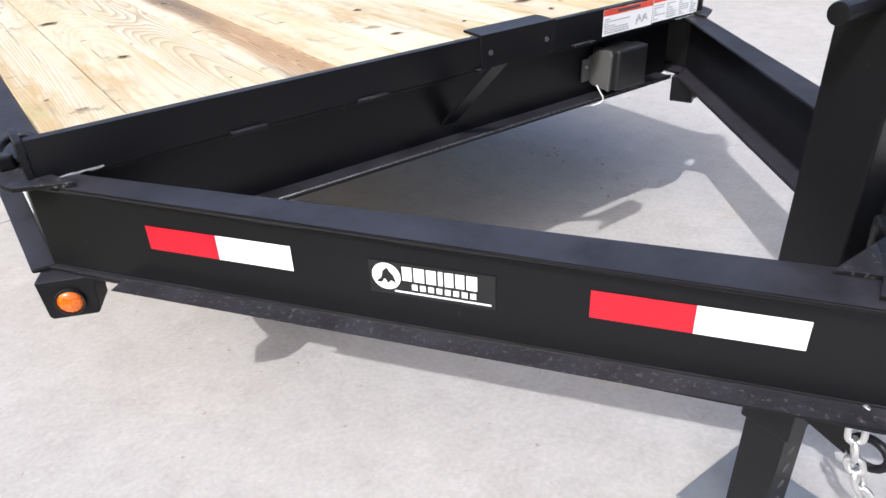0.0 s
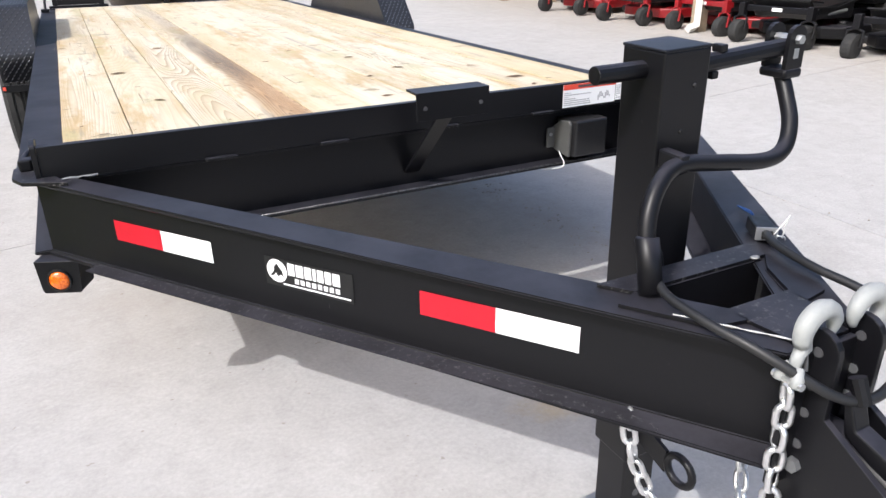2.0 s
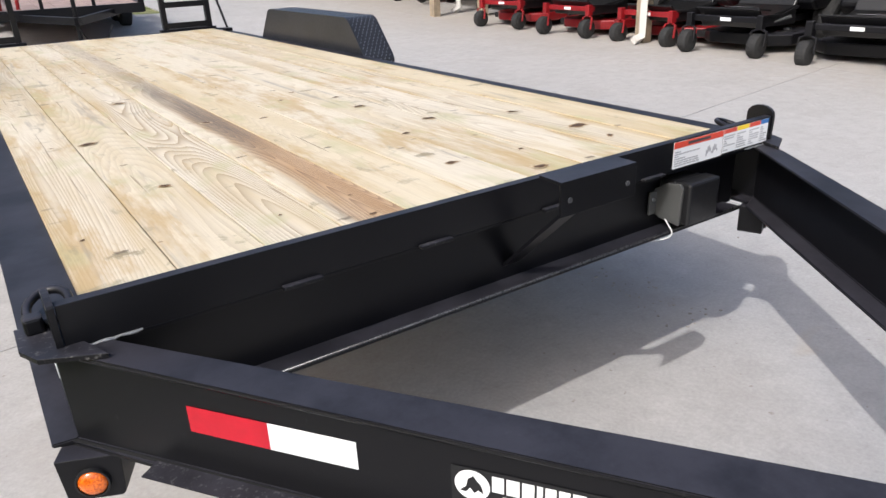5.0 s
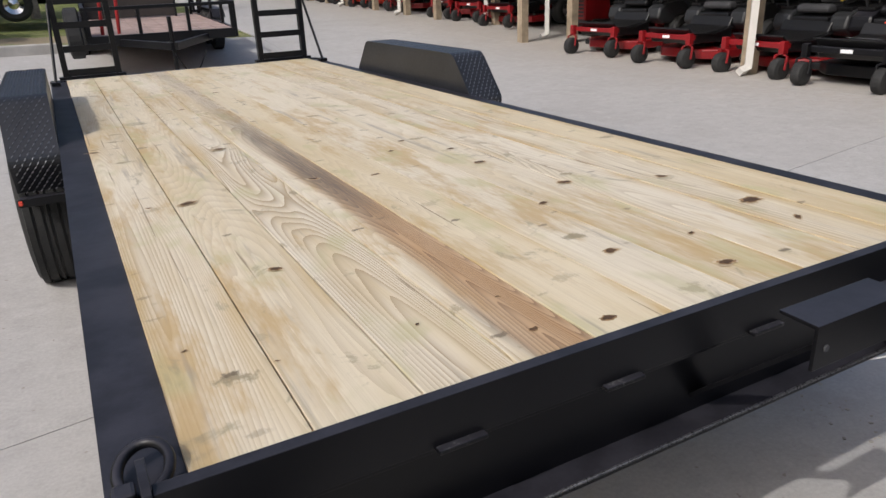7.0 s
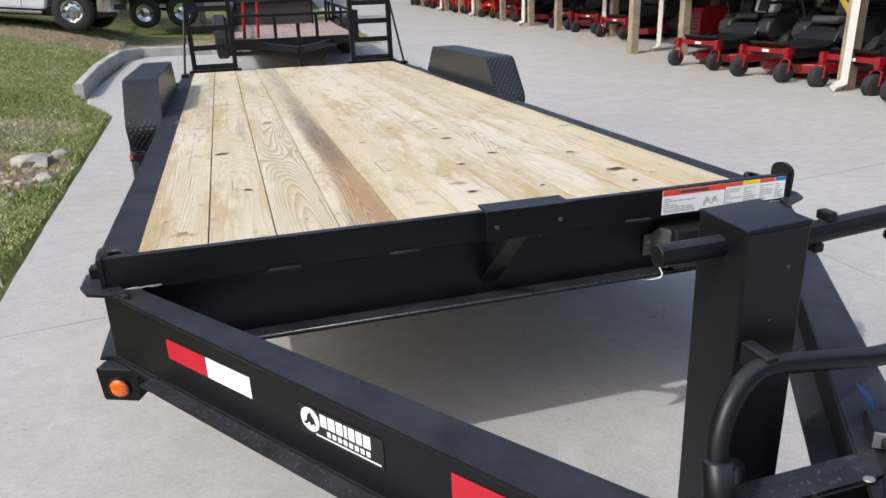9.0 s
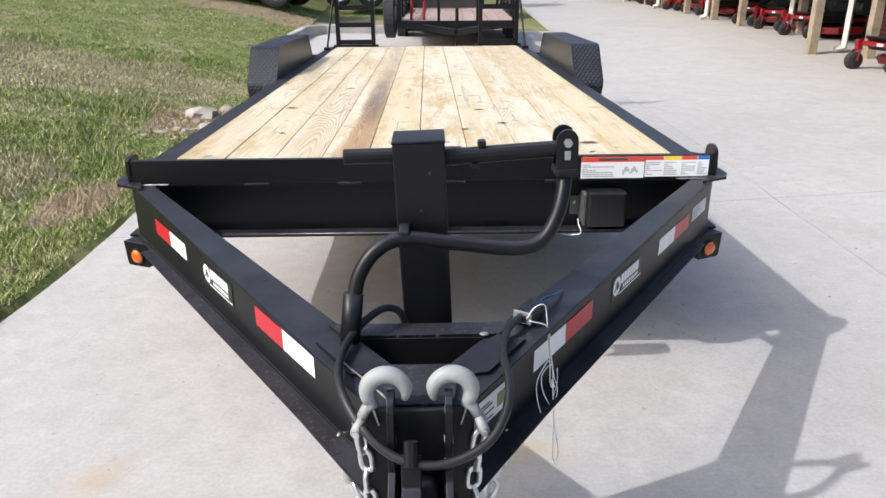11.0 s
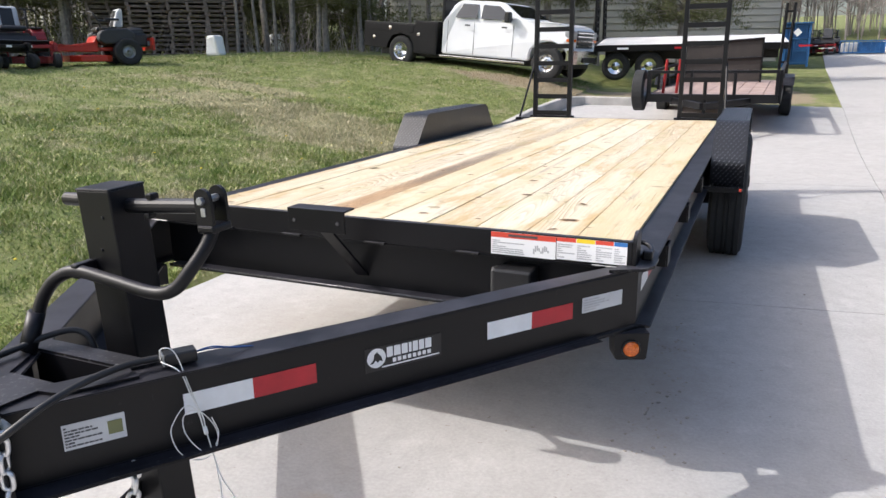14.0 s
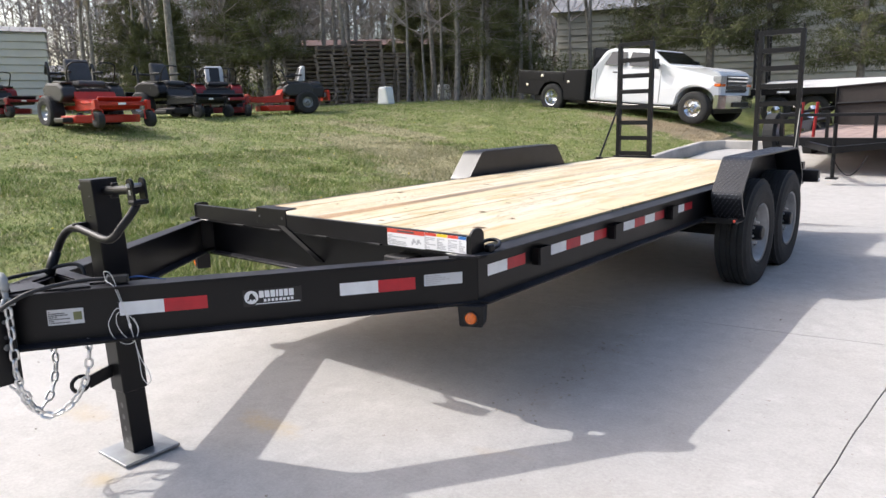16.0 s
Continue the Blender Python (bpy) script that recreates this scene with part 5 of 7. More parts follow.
# ---------------------------------------------------------------- lawn
def lawn_blades():
    rng = np.random.default_rng(3)
    # a fine sward over the whole bank and a denser, taller one beside the drive
    n0, n1 = 270000, 250000
    x = np.r_[-2.02 - 13.0 * rng.random(n0) ** 1.5, -1.95 - 5.5 * rng.random(n1) ** 1.3]
    y = np.r_[-2.5 + 20 * rng.random(n0) ** 1.15, -2.5 + 12 * rng.random(n1)]
    tuft = np.r_[np.zeros(n0), np.ones(n1)]
    patch = np.sin(x * 3.1 + 1.7 * np.sin(y * 1.9)) * np.sin(y * 2.7 + 1.3 * np.sin(x * 2.3 + 1))
    edge = np.array([lawn_edge(b) for b in y])
    ok = (x < edge - 0.01 + 0.05 * rng.random(len(x)) ** 2) & ((tuft < 0.5) | (rng.random(len(x)) < 0.55 + 0.45 * patch))
    x, y, tuft, patch = x[ok], y[ok], tuft[ok], patch[ok]
    z = np.array([ground_z(a, b) for a, b in zip(x, y)]) + 0.005
    n = len(x)
    dist = np.hypot(x + 1.0, y + 1.5)
    grid = rng.random((140, 140))

    def clumps(size):
        u, v2 = (x + 20) / size % 138, (y + 5) / size % 138
        i, j = u.astype(int), v2.astype(int)
        fu, fv = u - i, v2 - j
        return (grid[i, j] * (1 - fu) + grid[i + 1, j] * fu) * (1 - fv) + (grid[i, j + 1] * (1 - fu) + grid[i + 1, j + 1] * fu) * fv

    lump = clumps(0.22) * 0.6 + clumps(0.6) * 0.4
    h = (0.011 + 0.026 * rng.random(n) ** 2) * (1 + tuft * (0.5 + 0.5 * patch)) * (0.45 + 2.2 * lump ** 2)
    w = (0.0026 + 0.0022 * rng.random(n)) * (1 + 0.085 * dist)
    a = rng.random(n) * math.tau
    b = rng.random(n) * math.tau
    lean = 0.2 + 1.1 * rng.random(n)
    v = np.empty((n, 3, 3))
    v[:, 0] = np.c_[x - w * np.cos(a), y - w * np.sin(a), z]
    v[:, 1] = np.c_[x + w * np.cos(a), y + w * np.sin(a), z]
    v[:, 2] = np.c_[x + h * lean * np.cos(b), y + h * lean * np.sin(b), z + h]
    me = bpy.data.meshes.new("grass")
    me.from_pydata(v.reshape(-1, 3).tolist(), [], np.arange(3 * n).reshape(-1, 3).tolist())
    me.materials.append(BLADES)
    return tagged(new("grass", me), "short patchy green and straw grass blades on the bank", "grass", kind="stuff")


lawn_blades()
bm = bmesh.new()
for k in range(46):
    x, y = -2.4 - 8 * rnd.random() ** 1.3, -1.5 + 13 * rnd.random()
    m = Matrix.Translation((x, y, ground_z(x, y) + 0.045)) @ Matrix.Rotation(rnd.random() * 0.6, 4, "X") @ Matrix.Diagonal((1, 1, 0.5, 1))
    bmesh.ops.create_icosphere(bm, subdivisions=1, radius=0.013, matrix=m)
tagged(part("dandelions", bm, FLOWER), "small yellow dandelion heads scattered on the lawn", "flowers", kind="stuff")


def rock(x, y, s, sink=0.25):
    bm = bmesh.new()
    bmesh.ops.create_icosphere(bm, subdivisions=2, radius=1.0)
    off = Vector((rnd.random() * 50, rnd.random() * 50, 0))
    for v in bm.verts:
        v.co *= 1 + 0.45 * noise.noise(v.co * 1.3 + off)
    m = Matrix.Translation((x, y, ground_z(x, y) + s * 0.3 * (1 - sink))) @ Matrix.Rotation(rnd.random() * 6, 4, "Z") @ Matrix.Diagonal((s, s * 0.7, s * 0.45, 1))
    bm.transform(m)
    tagged(part("rock", bm, STONE), "rough pale limestone lying along the lawn's edge", "rock", "stones by the lawn")


for k in range(34):
    y = 4.2 + 2.0 * rnd.random() + (1.6 * rnd.random() if k % 4 == 0 else 0)
    rock(lawn_edge(y) - 0.10 - 0.55 * rnd.random() ** 1.4, y, 0.018 + 0.045 * rnd.random() ** 2, 0.6)
rock(-2.50, 5.45, 0.24, 0.75)
rock(-2.32, 5.85, 0.10, 0.4)
rock(-2.26, 4.75, 0.11, 0.4)
rock(-2.38, 4.62, 0.08, 0.4)

# loose pebbles and a dead leaf or two on the slab
for k in range(14):
    x, y = rnd.uniform(-1.7, 3.2), rnd.uniform(-1.6, 2.4)
    s = 0.004 + 0.005 * rnd.random()
    bm = bmesh.new()
    bmesh.ops.create_icosphere(bm, subdivisions=1, radius=s)
    bm.transform(Matrix.Translation((x, y, ground_z(x, y) + s * 0.35)) @ Matrix.Diagonal((1.3, 1, 0.6, 1)))
    tagged(part("pebble", bm, STONE), "small loose pebble on the concrete", "pebble", "pebbles on the slab")

bm = bmesh.new()
for k in range(110):
    x, y = 1.10 + rnd.gauss(0, 0.05) - 0.1 * rnd.random(), rnd.uniform(0.2, 1.6)
    s = rnd.uniform(0.002, 0.007)
    box(bm, (-s, -s * 0.7, 0), (s, s * 0.7, s * 0.6), 0, Matrix.Translation((x, y, ground_z(x, y))) @ Matrix.Rotation(rnd.random() * 3, 4, "Z"))
tagged(part("concrete_crumbs", bm, STONE), "loose concrete crumbs along a spalled line", "crumbs", kind="stuff")

# kerb round the lawn's corner
def kerb_run(pts):
    k = thing("kerb", "raised pale concrete kerb between lawn and drive", "kerb", kind="structure")
    for a, b in zip(pts, pts[1:]):
        a, b = Vector(a), Vector(b)
        n = max(1, round((b - a).length / 1.5))
        for i in range(n):
            p, q = a.lerp(b, i / n), a.lerp(b, (i + 1) / n)
            d = (q - p).normalized() * 0.004
            za, zb = ground_z(max(p.x, -3.2), p.y), ground_z(max(q.x, -3.2), q.y)
            bm = sweep([(-0.075, -0.12), (0.075, -0.12), (0.070, 0.15), (0.055, 0.17), (-0.055, 0.17), (-0.07, 0.15)], (p.x + d.x, p.y + d.y, za), (q.x - d.x, q.y - d.y, zb))
            part("kerb_stone", bm, KERB, k)


kerb_run([(-2.8, 9.9), (-2.75, 11.6), (-2.55, 13.0), (-2.2, 13.4), (-0.9, 13.6)])


# ---------------------------------------------------------------- mowers
def mower(name, label, body, seat, group, hood=None, rops=True, tag=False, lettered=False):
    """A zero-turn mower, facing +x, its base at the ground under the seat."""
    e = thing(name, label, "mower", group)
    hood = hood or body
    dark = PLASTIC_BLACK
    # cutting deck with its belt covers
    o = [(0.0, -0.60), (0.55, -0.60), (0.74, -0.40), (0.74, 0.40), (0.55, 0.60), (0.0, 0.60), (-0.15, 0.42), (-0.15, -0.42)]
    part("cutting_deck", outlined(o, "z", 0.09, 0.23, 0.02), body, e)
    for y in (-0.38, 0.0, 0.38):
        bm = spun([(0.20, 0.13), (0.235, 0.125), (0.245, 0.05), (0.27, 0.045), (0.27, 0.0)], "z", 14)
        bm.transform(Matrix.Translation((0.28, y, 0)))
        part("belt_cover", bm, dark, e)
    part("discharge_chute", boxed((0.12, -0.78, 0.10), (0.48, -0.60, 0.19), 0.02), dark, e)
    for sy in (-1, 1):
        part("frame_rail", outlined([(-0.85, 0.33), (0.45, 0.33), (1.05, 0.40), (1.05, 0.46), (0.42, 0.40), (-0.85, 0.40)], "y", sy * 0.33 - 0.028, sy * 0.33 + 0.028, 0.006), body, e)
        part("fuel_tank", outlined([(-0.62, 0.48), (0.02, 0.46), (0.14, 0.56), (0.10, 0.72), (-0.05, 0.80), (-0.50, 0.82), (-0.66, 0.72)], "y", sy * 0.30, sy * 0.58, 0.04), hood, e)
        part("control_panel", outlined([(-0.30, 0.80), (0.02, 0.78), (0.04, 0.82), (-0.28, 0.85)], "y", sy * 0.33, sy * 0.54, 0.008), dark, e)
        # front caster on its arm
        bm = spun([(-0.065, 0.0), (-0.07, 0.08), (-0.055, 0.13), (-0.03, 0.14), (0.03, 0.14), (0.055, 0.13), (0.07, 0.08), (0.065, 0.0)], "y", 20)
        bm.transform(Matrix.Translation((1.12, sy * 0.47, 0.14)))
        c = part("caster_wheel", bm, RUBBER, e)
        pts = [(1.12, sy * 0.47 - 0.09, 0.14), (1.10, sy * 0.47 - 0.09, 0.30), (1.08, sy * 0.47, 0.33), (1.10, sy * 0.47 + 0.09, 0.30), (1.12, sy * 0.47 + 0.09, 0.14)]
        part("caster_fork", tubed(pts, 0.016, 8), body, c)
        bm = boxed((1.03, sy * 0.47 - 0.04, 0.32), (1.12, sy * 0.47 + 0.04, 0.48), 0.01)
        part("caster_post", bm, body, e)
        # rear wheel
        bm = spun([(-0.12, 0.14), (-0.135, 0.21), (-0.13, 0.27), (-0.095, 0.30), (0.095, 0.30), (0.13, 0.27), (0.135, 0.21), (0.12, 0.14)], "y", 26)
        bm.transform(Matrix.Translation((-0.46, sy * 0.55, 0.30)))
        w = part("rear_wheel", bm, RUBBER, e)
        bm = spun([(sy * 0.03, 0.0), (sy * 0.09, 0.05), (sy * 0.06, 0.11), (sy * 0.115, 0.15)], "y", 18)
        bm.transform(Matrix.Translation((-0.46, sy * 0.55, 0.30)))
        part("rim", bm, STEEL, w, "grey steel rim")
        pts = curve_points([(0.02, sy * 0.42, 0.80), (0.08, sy * 0.44, 1.00), (0.16, sy * 0.40, 1.14), (0.20, sy * 0.22, 1.17), (0.20, sy * 0.10, 1.16)], 5)
        part("steering_lever", tubed(pts, 0.015, 7), dark, e)
        part("arm_rest", boxed((-0.42, sy * 0.29 - 0.03, 0.99), (-0.10, sy * 0.29 + 0.03, 1.04), 0.015), dark, e)
    part("caster_beam", outlined([(0.98, 0.38), (1.06, 0.38), (1.06, 0.45), (0.98, 0.45)], "y", -0.50, 0.50, 0.01), body, e)
    part("foot_plate", outlined([(0.10, 0.50), (0.45, 0.42), (0.96, 0.44), (1.04, 0.52), (1.02, 0.54), (0.94, 0.465), (0.46, 0.445), (0.12, 0.525)], "y", -0.40, 0.40, 0.004), body if body is MOWER_ORANGE else dark, e)
    part("floor_pan", outlined([(0.12, 0.30), (0.96, 0.32), (1.02, 0.41), (0.55, 0.47), (0.20, 0.52), (0.12, 0.66)], "y", -0.38, 0.38, 0.015), body if body is MOWER_ORANGE else dark, e)
    part("badge", boxed((1.062, -0.07, 0.395), (1.066, 0.07, 0.435)), WHITE, e)
    part("seat_box", outlined([(-0.52, 0.44), (0.10, 0.46), (0.12, 0.70), (-0.50, 0.74)], "y", -0.28, 0.28, 0.02), dark, e)
    cushion = outlined([(-0.42, 0.76), (0.06, 0.74), (0.10, 0.80), (0.04, 0.86), (-0.38, 0.84)], "y", -0.25, 0.25, 0.035)
    st = part("seat", cushion, seat if seat is not SEAT_WHITE else dark, e)
    part("seat_back", outlined([(-0.42, 0.84), (-0.31, 0.85), (-0.40, 1.18), (-0.46, 1.27), (-0.54, 1.26), (-0.52, 0.86)], "y", -0.22, 0.22, 0.04), seat, st)
    if seat is SEAT_WHITE:
        part("seat_insert", outlined([(-0.325, 0.87), (-0.305, 0.87), (-0.40, 1.22), (-0.42, 1.22)], "y", -0.12, 0.12, 0.006), dark, st)
    eng = part("engine", boxed((-1.02, -0.25, 0.42), (-0.60, 0.25, 0.72), 0.04), dark, e)
    bm = spun([(0.72, 0.22), (0.80, 0.21), (0.86, 0.14), (0.86, 0.0)], "z", 20)
    bm.transform(Matrix.Translation((-0.80, 0, 0)))
    part("engine_shroud", bm, MOWER_GREY, eng)
    part("muffler", tubed([(-1.06, -0.22, 0.50), (-1.06, 0.22, 0.50)], 0.06, 12), STEEL, eng)
    part("rear_guard", outlined([(-1.12, 0.34), (-1.07, 0.34), (-1.07, 0.62), (-1.12, 0.62)], "y", -0.45, 0.45, 0.01), body, e)
    if lettered:
        bm = bmesh.new()
        for k, w in enumerate((0.05, 0.035, 0.035, 0.05)):
            box(bm, (0.123, -0.14 + k * 0.07, 0.60), (0.127, -0.14 + k * 0.07 + w, 0.67))
        part("lettering", bm, RED_PRINT, e, "red lettering blocks")
        part("front_screen", outlined([(0.80, 0.50), (1.06, 0.53), (1.06, 0.55), (0.80, 0.52)], "y", -0.42, 0.42, 0.004), dark, e)
        part("name_plate", outlined([(0.90, 0.545), (1.03, 0.56), (1.03, 0.564), (0.90, 0.549)], "y", -0.05, 0.32), STEEL, e)
        for sy in (-1, 1):
            part("deck_spring", tubed([(0.30, sy * 0.40, 0.40), (0.62, sy * 0.36, 0.36)], 0.022, 8), STEEL, e)
    if rops:
        for sy in (-1, 1):
            pts = [(-0.66, sy * 0.42, 0.44), (-0.68, sy * 0.42, 1.12), (-0.72, sy * 0.42, 1.20), (-0.86, sy * 0.40, 1.02)]
            part("roll_bar", tubed(pts, 0.026, 8), dark, e)
        part("roll_bar", tubed([(-0.86, -0.40, 1.02), (-0.86, 0.40, 1.02)], 0.026, 8), dark, e)
    if tag:
        m = Matrix.Translation((0.10, 0.40, 1.02)) @ Matrix.Rotation(0.5, 4, "X") @ Matrix.Rotation(0.3, 4, "Y")
        bm = boxed((-0.035, -0.045, -0.13), (0.035, 0.045, 0.13), 0.02)
        bm.transform(m)
        part("tag", bm, TAG_YELLOW, e, "yellow plastic-wrapped papers")
    return e


def put(e, x, y, heading, tilt=0.0):
    e.matrix_basis = Matrix.Translation((x, y, ground_z(x, y))) @ Matrix.Rotation(heading, 4, "Z") @ Matrix.Rotation(tilt, 4, "Y")
    return e


ROW = "mowers under the open shed"
red1 = put(mower("zero_turn_mower", "red zero-turn mower with white covered seat under the shed", MOWER_RED, SEAT_WHITE, ROW, MOWER_GREY, False), 8.15, 8.98, math.pi + 0.10)
red2 = put(mower("zero_turn_mower", "red zero-turn mower with grey seat and a yellow tag", MOWER_RED, SEAT_GREY, ROW, MOWER_GREY, True, True), 8.05, 7.12, math.pi)
copy_thing(red2, Matrix.Translation((8.1, 5.55, 0)) @ Matrix.Rotation(math.pi - 0.06, 4, "Z"))
blk = put(mower("zero_turn_mower", "black zero-turn mower with red lettering under the shed", BLACK, SEAT_WHITE, ROW, None, True, False, True), 7.86, 4.25, math.pi + 0.05)
copy_thing(blk, Matrix.Translation((7.85, 2.75, 0)) @ Matrix.Rotation(math.pi + 0.12, 4, "Z"))
red3 = copy_thing(blk, Matrix.Translation((7.9, 1.2, 0)) @ Matrix.Rotation(math.pi, 4, "Z"))
FAR = "mowers in the far shed bays"
orange = put(mower("zero_turn_mower", "orange zero-turn mower in a far shed bay", MOWER_ORANGE, SEAT_GREY, FAR, MOWER_GREY, True), 9.0, 24.3, math.pi)
far_red = put(mower("zero_turn_mower", "red zero-turn mower in a far shed bay", MOWER_RED, SEAT_GREY, FAR, MOWER_GREY, True), 9.2, 16.2, math.pi)
for y in (13.6, 14.9, 18.9, 20.2):
    copy_thing(far_red, Matrix.Translation((9.2, y, ground_z(9.2, y))) @ Matrix.Rotation(math.pi + 0.1 * math.sin(y), 4, "Z"))
for y in (21.4, 22.9, 25.8, 27.4, 29.0, 30.6):
    copy_thing(orange, Matrix.Translation((9.0, y, ground_z(9.0, y))) @ Matrix.Rotation(math.pi + 0.1 * math.sin(y), 4, "Z"))
for y in (7.9, 6.3, 4.9, 3.4, 9.6, 11.0):
    copy_thing(red2 if y > 5 else blk, Matrix.Translation((10.6, y, ground_z(10, y))) @ Matrix.Rotation(math.pi, 4, "Z"))

LAWN_ROW = "mowers on the lawn"
put(mower("zero_turn_mower", "orange and grey zero-turn mower with roll bar on the lawn", MOWER_ORANGE, SEAT_GREY, LAWN_ROW, MOWER_GREY, True), -10.7, 3.95, 0.02, 0.0)
put(mower("zero_turn_mower", "black zero-turn mower parked on the lawn", BLACK, SEAT_GREY, LAWN_ROW, None, True), -12.6, 6.75, 0.25)
put(mower("zero_turn_mower", "dark red zero-turn mower with white seat parked on the lawn", MOWER_RED, SEAT_WHITE, LAWN_ROW, None, True), -12.9, 8.1, -0.42)
put(mower("zero_turn_mower", "orange zero-turn mower with a white seat on the lawn", MOWER_ORANGE, SEAT_WHITE, LAWN_ROW, MOWER_GREY, False), -12.75, 10.05, -2.05)
put(mower("zero_turn_mower", "small red zero-turn mower standing far back on the lawn", MOWER_RED, SEAT_GREY, LAWN_ROW, None, False), -18.2, 4.9, 0.3)


# ---------------------------------------------------------------- pickup truck
def pickup():
    """Crew-cab work truck with a black service body; its front is at +x, the rear at 0."""
    e = thing("pickup_truck", "white crew-cab pickup truck with a black service body on the lawn", "truck")
    W = 1.0
    cab = [(2.38, 0.42), (2.38, 1.26), (2.46, 1.34), (2.66, 1.71), (2.86, 1.80), (3.92, 1.80), (4.10, 1.76), (4.60, 1.43), (4.74, 1.405), (5.62, 1.36), (5.88, 1.29), (6.0, 1.16), (6.0, 0.55), (5.93, 0.50), (5.88, 0.68), (5.74, 0.84), (5.55, 0.91), (5.30, 0.91), (5.11, 0.84), (4.97, 0.68), (4.92, 0.42)]
    bm = outlined(cab, "x", -W, W)
    for v in bm.verts:
        v.co = Vector((v.co.y, v.co.x, v.co.z))
        if v.co.z > 1.28:
            v.co.y *= 0.985 - 0.30 * (v.co.z - 1.28)
        if v.co.x > 5.6:
            v.co.y *= 1 - 0.14 * min(1.0, (v.co.x - 5.6) / 0.4)
    bmesh.ops.recalc_face_normals(bm, faces=bm.faces)
    bmesh.ops.bevel(bm, geom=list(bm.edges), offset=0.035, segments=2, affect="EDGES")
    body = part("cab_body", bm, TRUCK_WHITE, e)
    sides = lambda z: 0.985 - 0.30 * (z - 1.28)
    for sy in (-1, 1):
        for o in ([(2.74, 1.36), (2.90, 1.71), (3.38, 1.71), (3.38, 1.36)], [(3.50, 1.36), (3.50, 1.71), (3.98, 1.69), (4.40, 1.40), (4.38, 1.36)]):
            bm = bmesh.new()
            bm.faces.new([bm.verts.new((a, sy * (sides(z) + 0.006), z)) for a, z in o])
            bmesh.ops.recalc_face_normals(bm, faces=bm.faces)
            bmesh.ops.solidify(bm, geom=list(bm.faces), thickness=0.008)
            part("side_window", bm, GLASS_DARK, body)
        for a in (2.55, 3.34, 4.46):
            part("door_seam", boxed((a, sy * 1.001, 0.46), (a + 0.012, sy * 1.006, 1.26)), INK, body)
        for a in (3.16, 4.22):
            part("door_handle", boxed((a - 0.09, sy * 1.0, 1.16), (a + 0.06, sy * 1.03, 1.20), 0.01), INK, body)
        part("mirror", boxed((4.26, sy * 1.0, 1.30), (4.40, sy * 1.20, 1.56), 0.03), PLASTIC_BLACK, e)
        part("running_board", boxed((2.35, sy * 0.90, 0.32), (4.85, sy * 1.04, 0.38), 0.01), CHROME, e)
        part("headlight", boxed((5.80, sy * 0.58, 1.02), (6.015, sy * 0.90, 1.20), 0.02), STEEL, body)
        part("turn_lamp", boxed((5.78, sy * 0.62, 0.94), (6.012, sy * 0.91, 1.01), 0.01), AMBER, body)
    bm = bmesh.new()
    bm.faces.new([bm.verts.new(q) for q in ((4.13, -0.76, 1.752), (4.13, 0.76, 1.752), (4.60, 0.87, 1.446), (4.60, -0.87, 1.446))])
    bmesh.ops.solidify(bm, geom=list(bm.faces), thickness=0.01)
    part("windscreen", bm, GLASS_DARK, body)
    part("grille", boxed((5.985, -0.57, 0.80), (6.03, 0.57, 1.21), 0.015), PLASTIC_BLACK, body)
    for z in (0.84, 0.95, 1.06, 1.15):
        part("grille_bar", boxed((6.02, -0.58, z), (6.045, 0.58, z + 0.035), 0.004), CHROME, body)
    bm = bmesh.new()
    extrude_outline(bm, [(5.92, -0.98), (6.02, -0.96), (6.14, -0.78), (6.18, 0.0), (6.14, 0.78), (6.02, 0.96), (5.92, 0.98), (5.96, 0.0)], "z", 0.42, 0.74)
    part("front_bumper", bm, CHROME, e)
    part("bumper_intake", boxed((6.15, -0.45, 0.46), (6.19, 0.45, 0.58), 0.01), PLASTIC_BLACK, e)
    # service body with side boxes
    o = [(-0.14, 0.46), (-0.14, 1.13), (1.55, 1.13), (1.55, 1.22), (2.26, 1.22), (2.26, 0.36), (1.55, 0.36), (1.50, 0.62), (1.36, 0.80), (1.10, 0.86), (0.84, 0.80), (0.70, 0.62), (0.64, 0.44)]
    bm = outlined(o, "x", -1.05, 1.05, 0.012)
    for v in bm.verts:
        v.co = Vector((v.co.y, v.co.x, v.co.z))
    bmesh.ops.recalc_face_normals(bm, faces=bm.faces)
    sb = part("service_body", bm, BLACK, e, "black steel service body")
    for sy in (-1, 1):
        part("box_door", boxed((1.60, sy * 1.05, 0.42), (2.22, sy * 1.06, 1.18), 0.004), BLACK, sb)
        part("box_door", boxed((-0.08, sy * 1.05, 0.90), (1.50, sy * 1.06, 1.09), 0.004), BLACK, sb)
        for a, z in ((0.22, 0.72), (0.75, 1.0), (1.68, 0.86)):
            bm = spun([(sy * 1.06, 0.05), (sy * 1.068, 0.05), (sy * 1.07, 0.0)], "y", 14)
            bm.transform(Matrix.Translation((a, 0, z)))
            part("door_lock", bm, CHROME, sb)
    part("headache_rack", boxed((2.26, -0.85, 1.20), (2.34, 0.85, 1.80), 0.02), BLACK, e)
    for a, sy, r in ((1.10, -1, 0.40), (1.10, 1, 0.40), (5.43, -1, 0.40), (5.43, 1, 0.40)):
        bm = spun([(-0.13, 0.22), (-0.14, 0.30), (-0.13, 0.37), (-0.10, 0.40), (0.10, 0.40), (0.13, 0.37), (0.14, 0.30), (0.13, 0.22)], "y", 28)
        bm.transform(Matrix.Translation((a, sy * 0.90, 0.40)))
        w = part("wheel", bm, RUBBER, e)
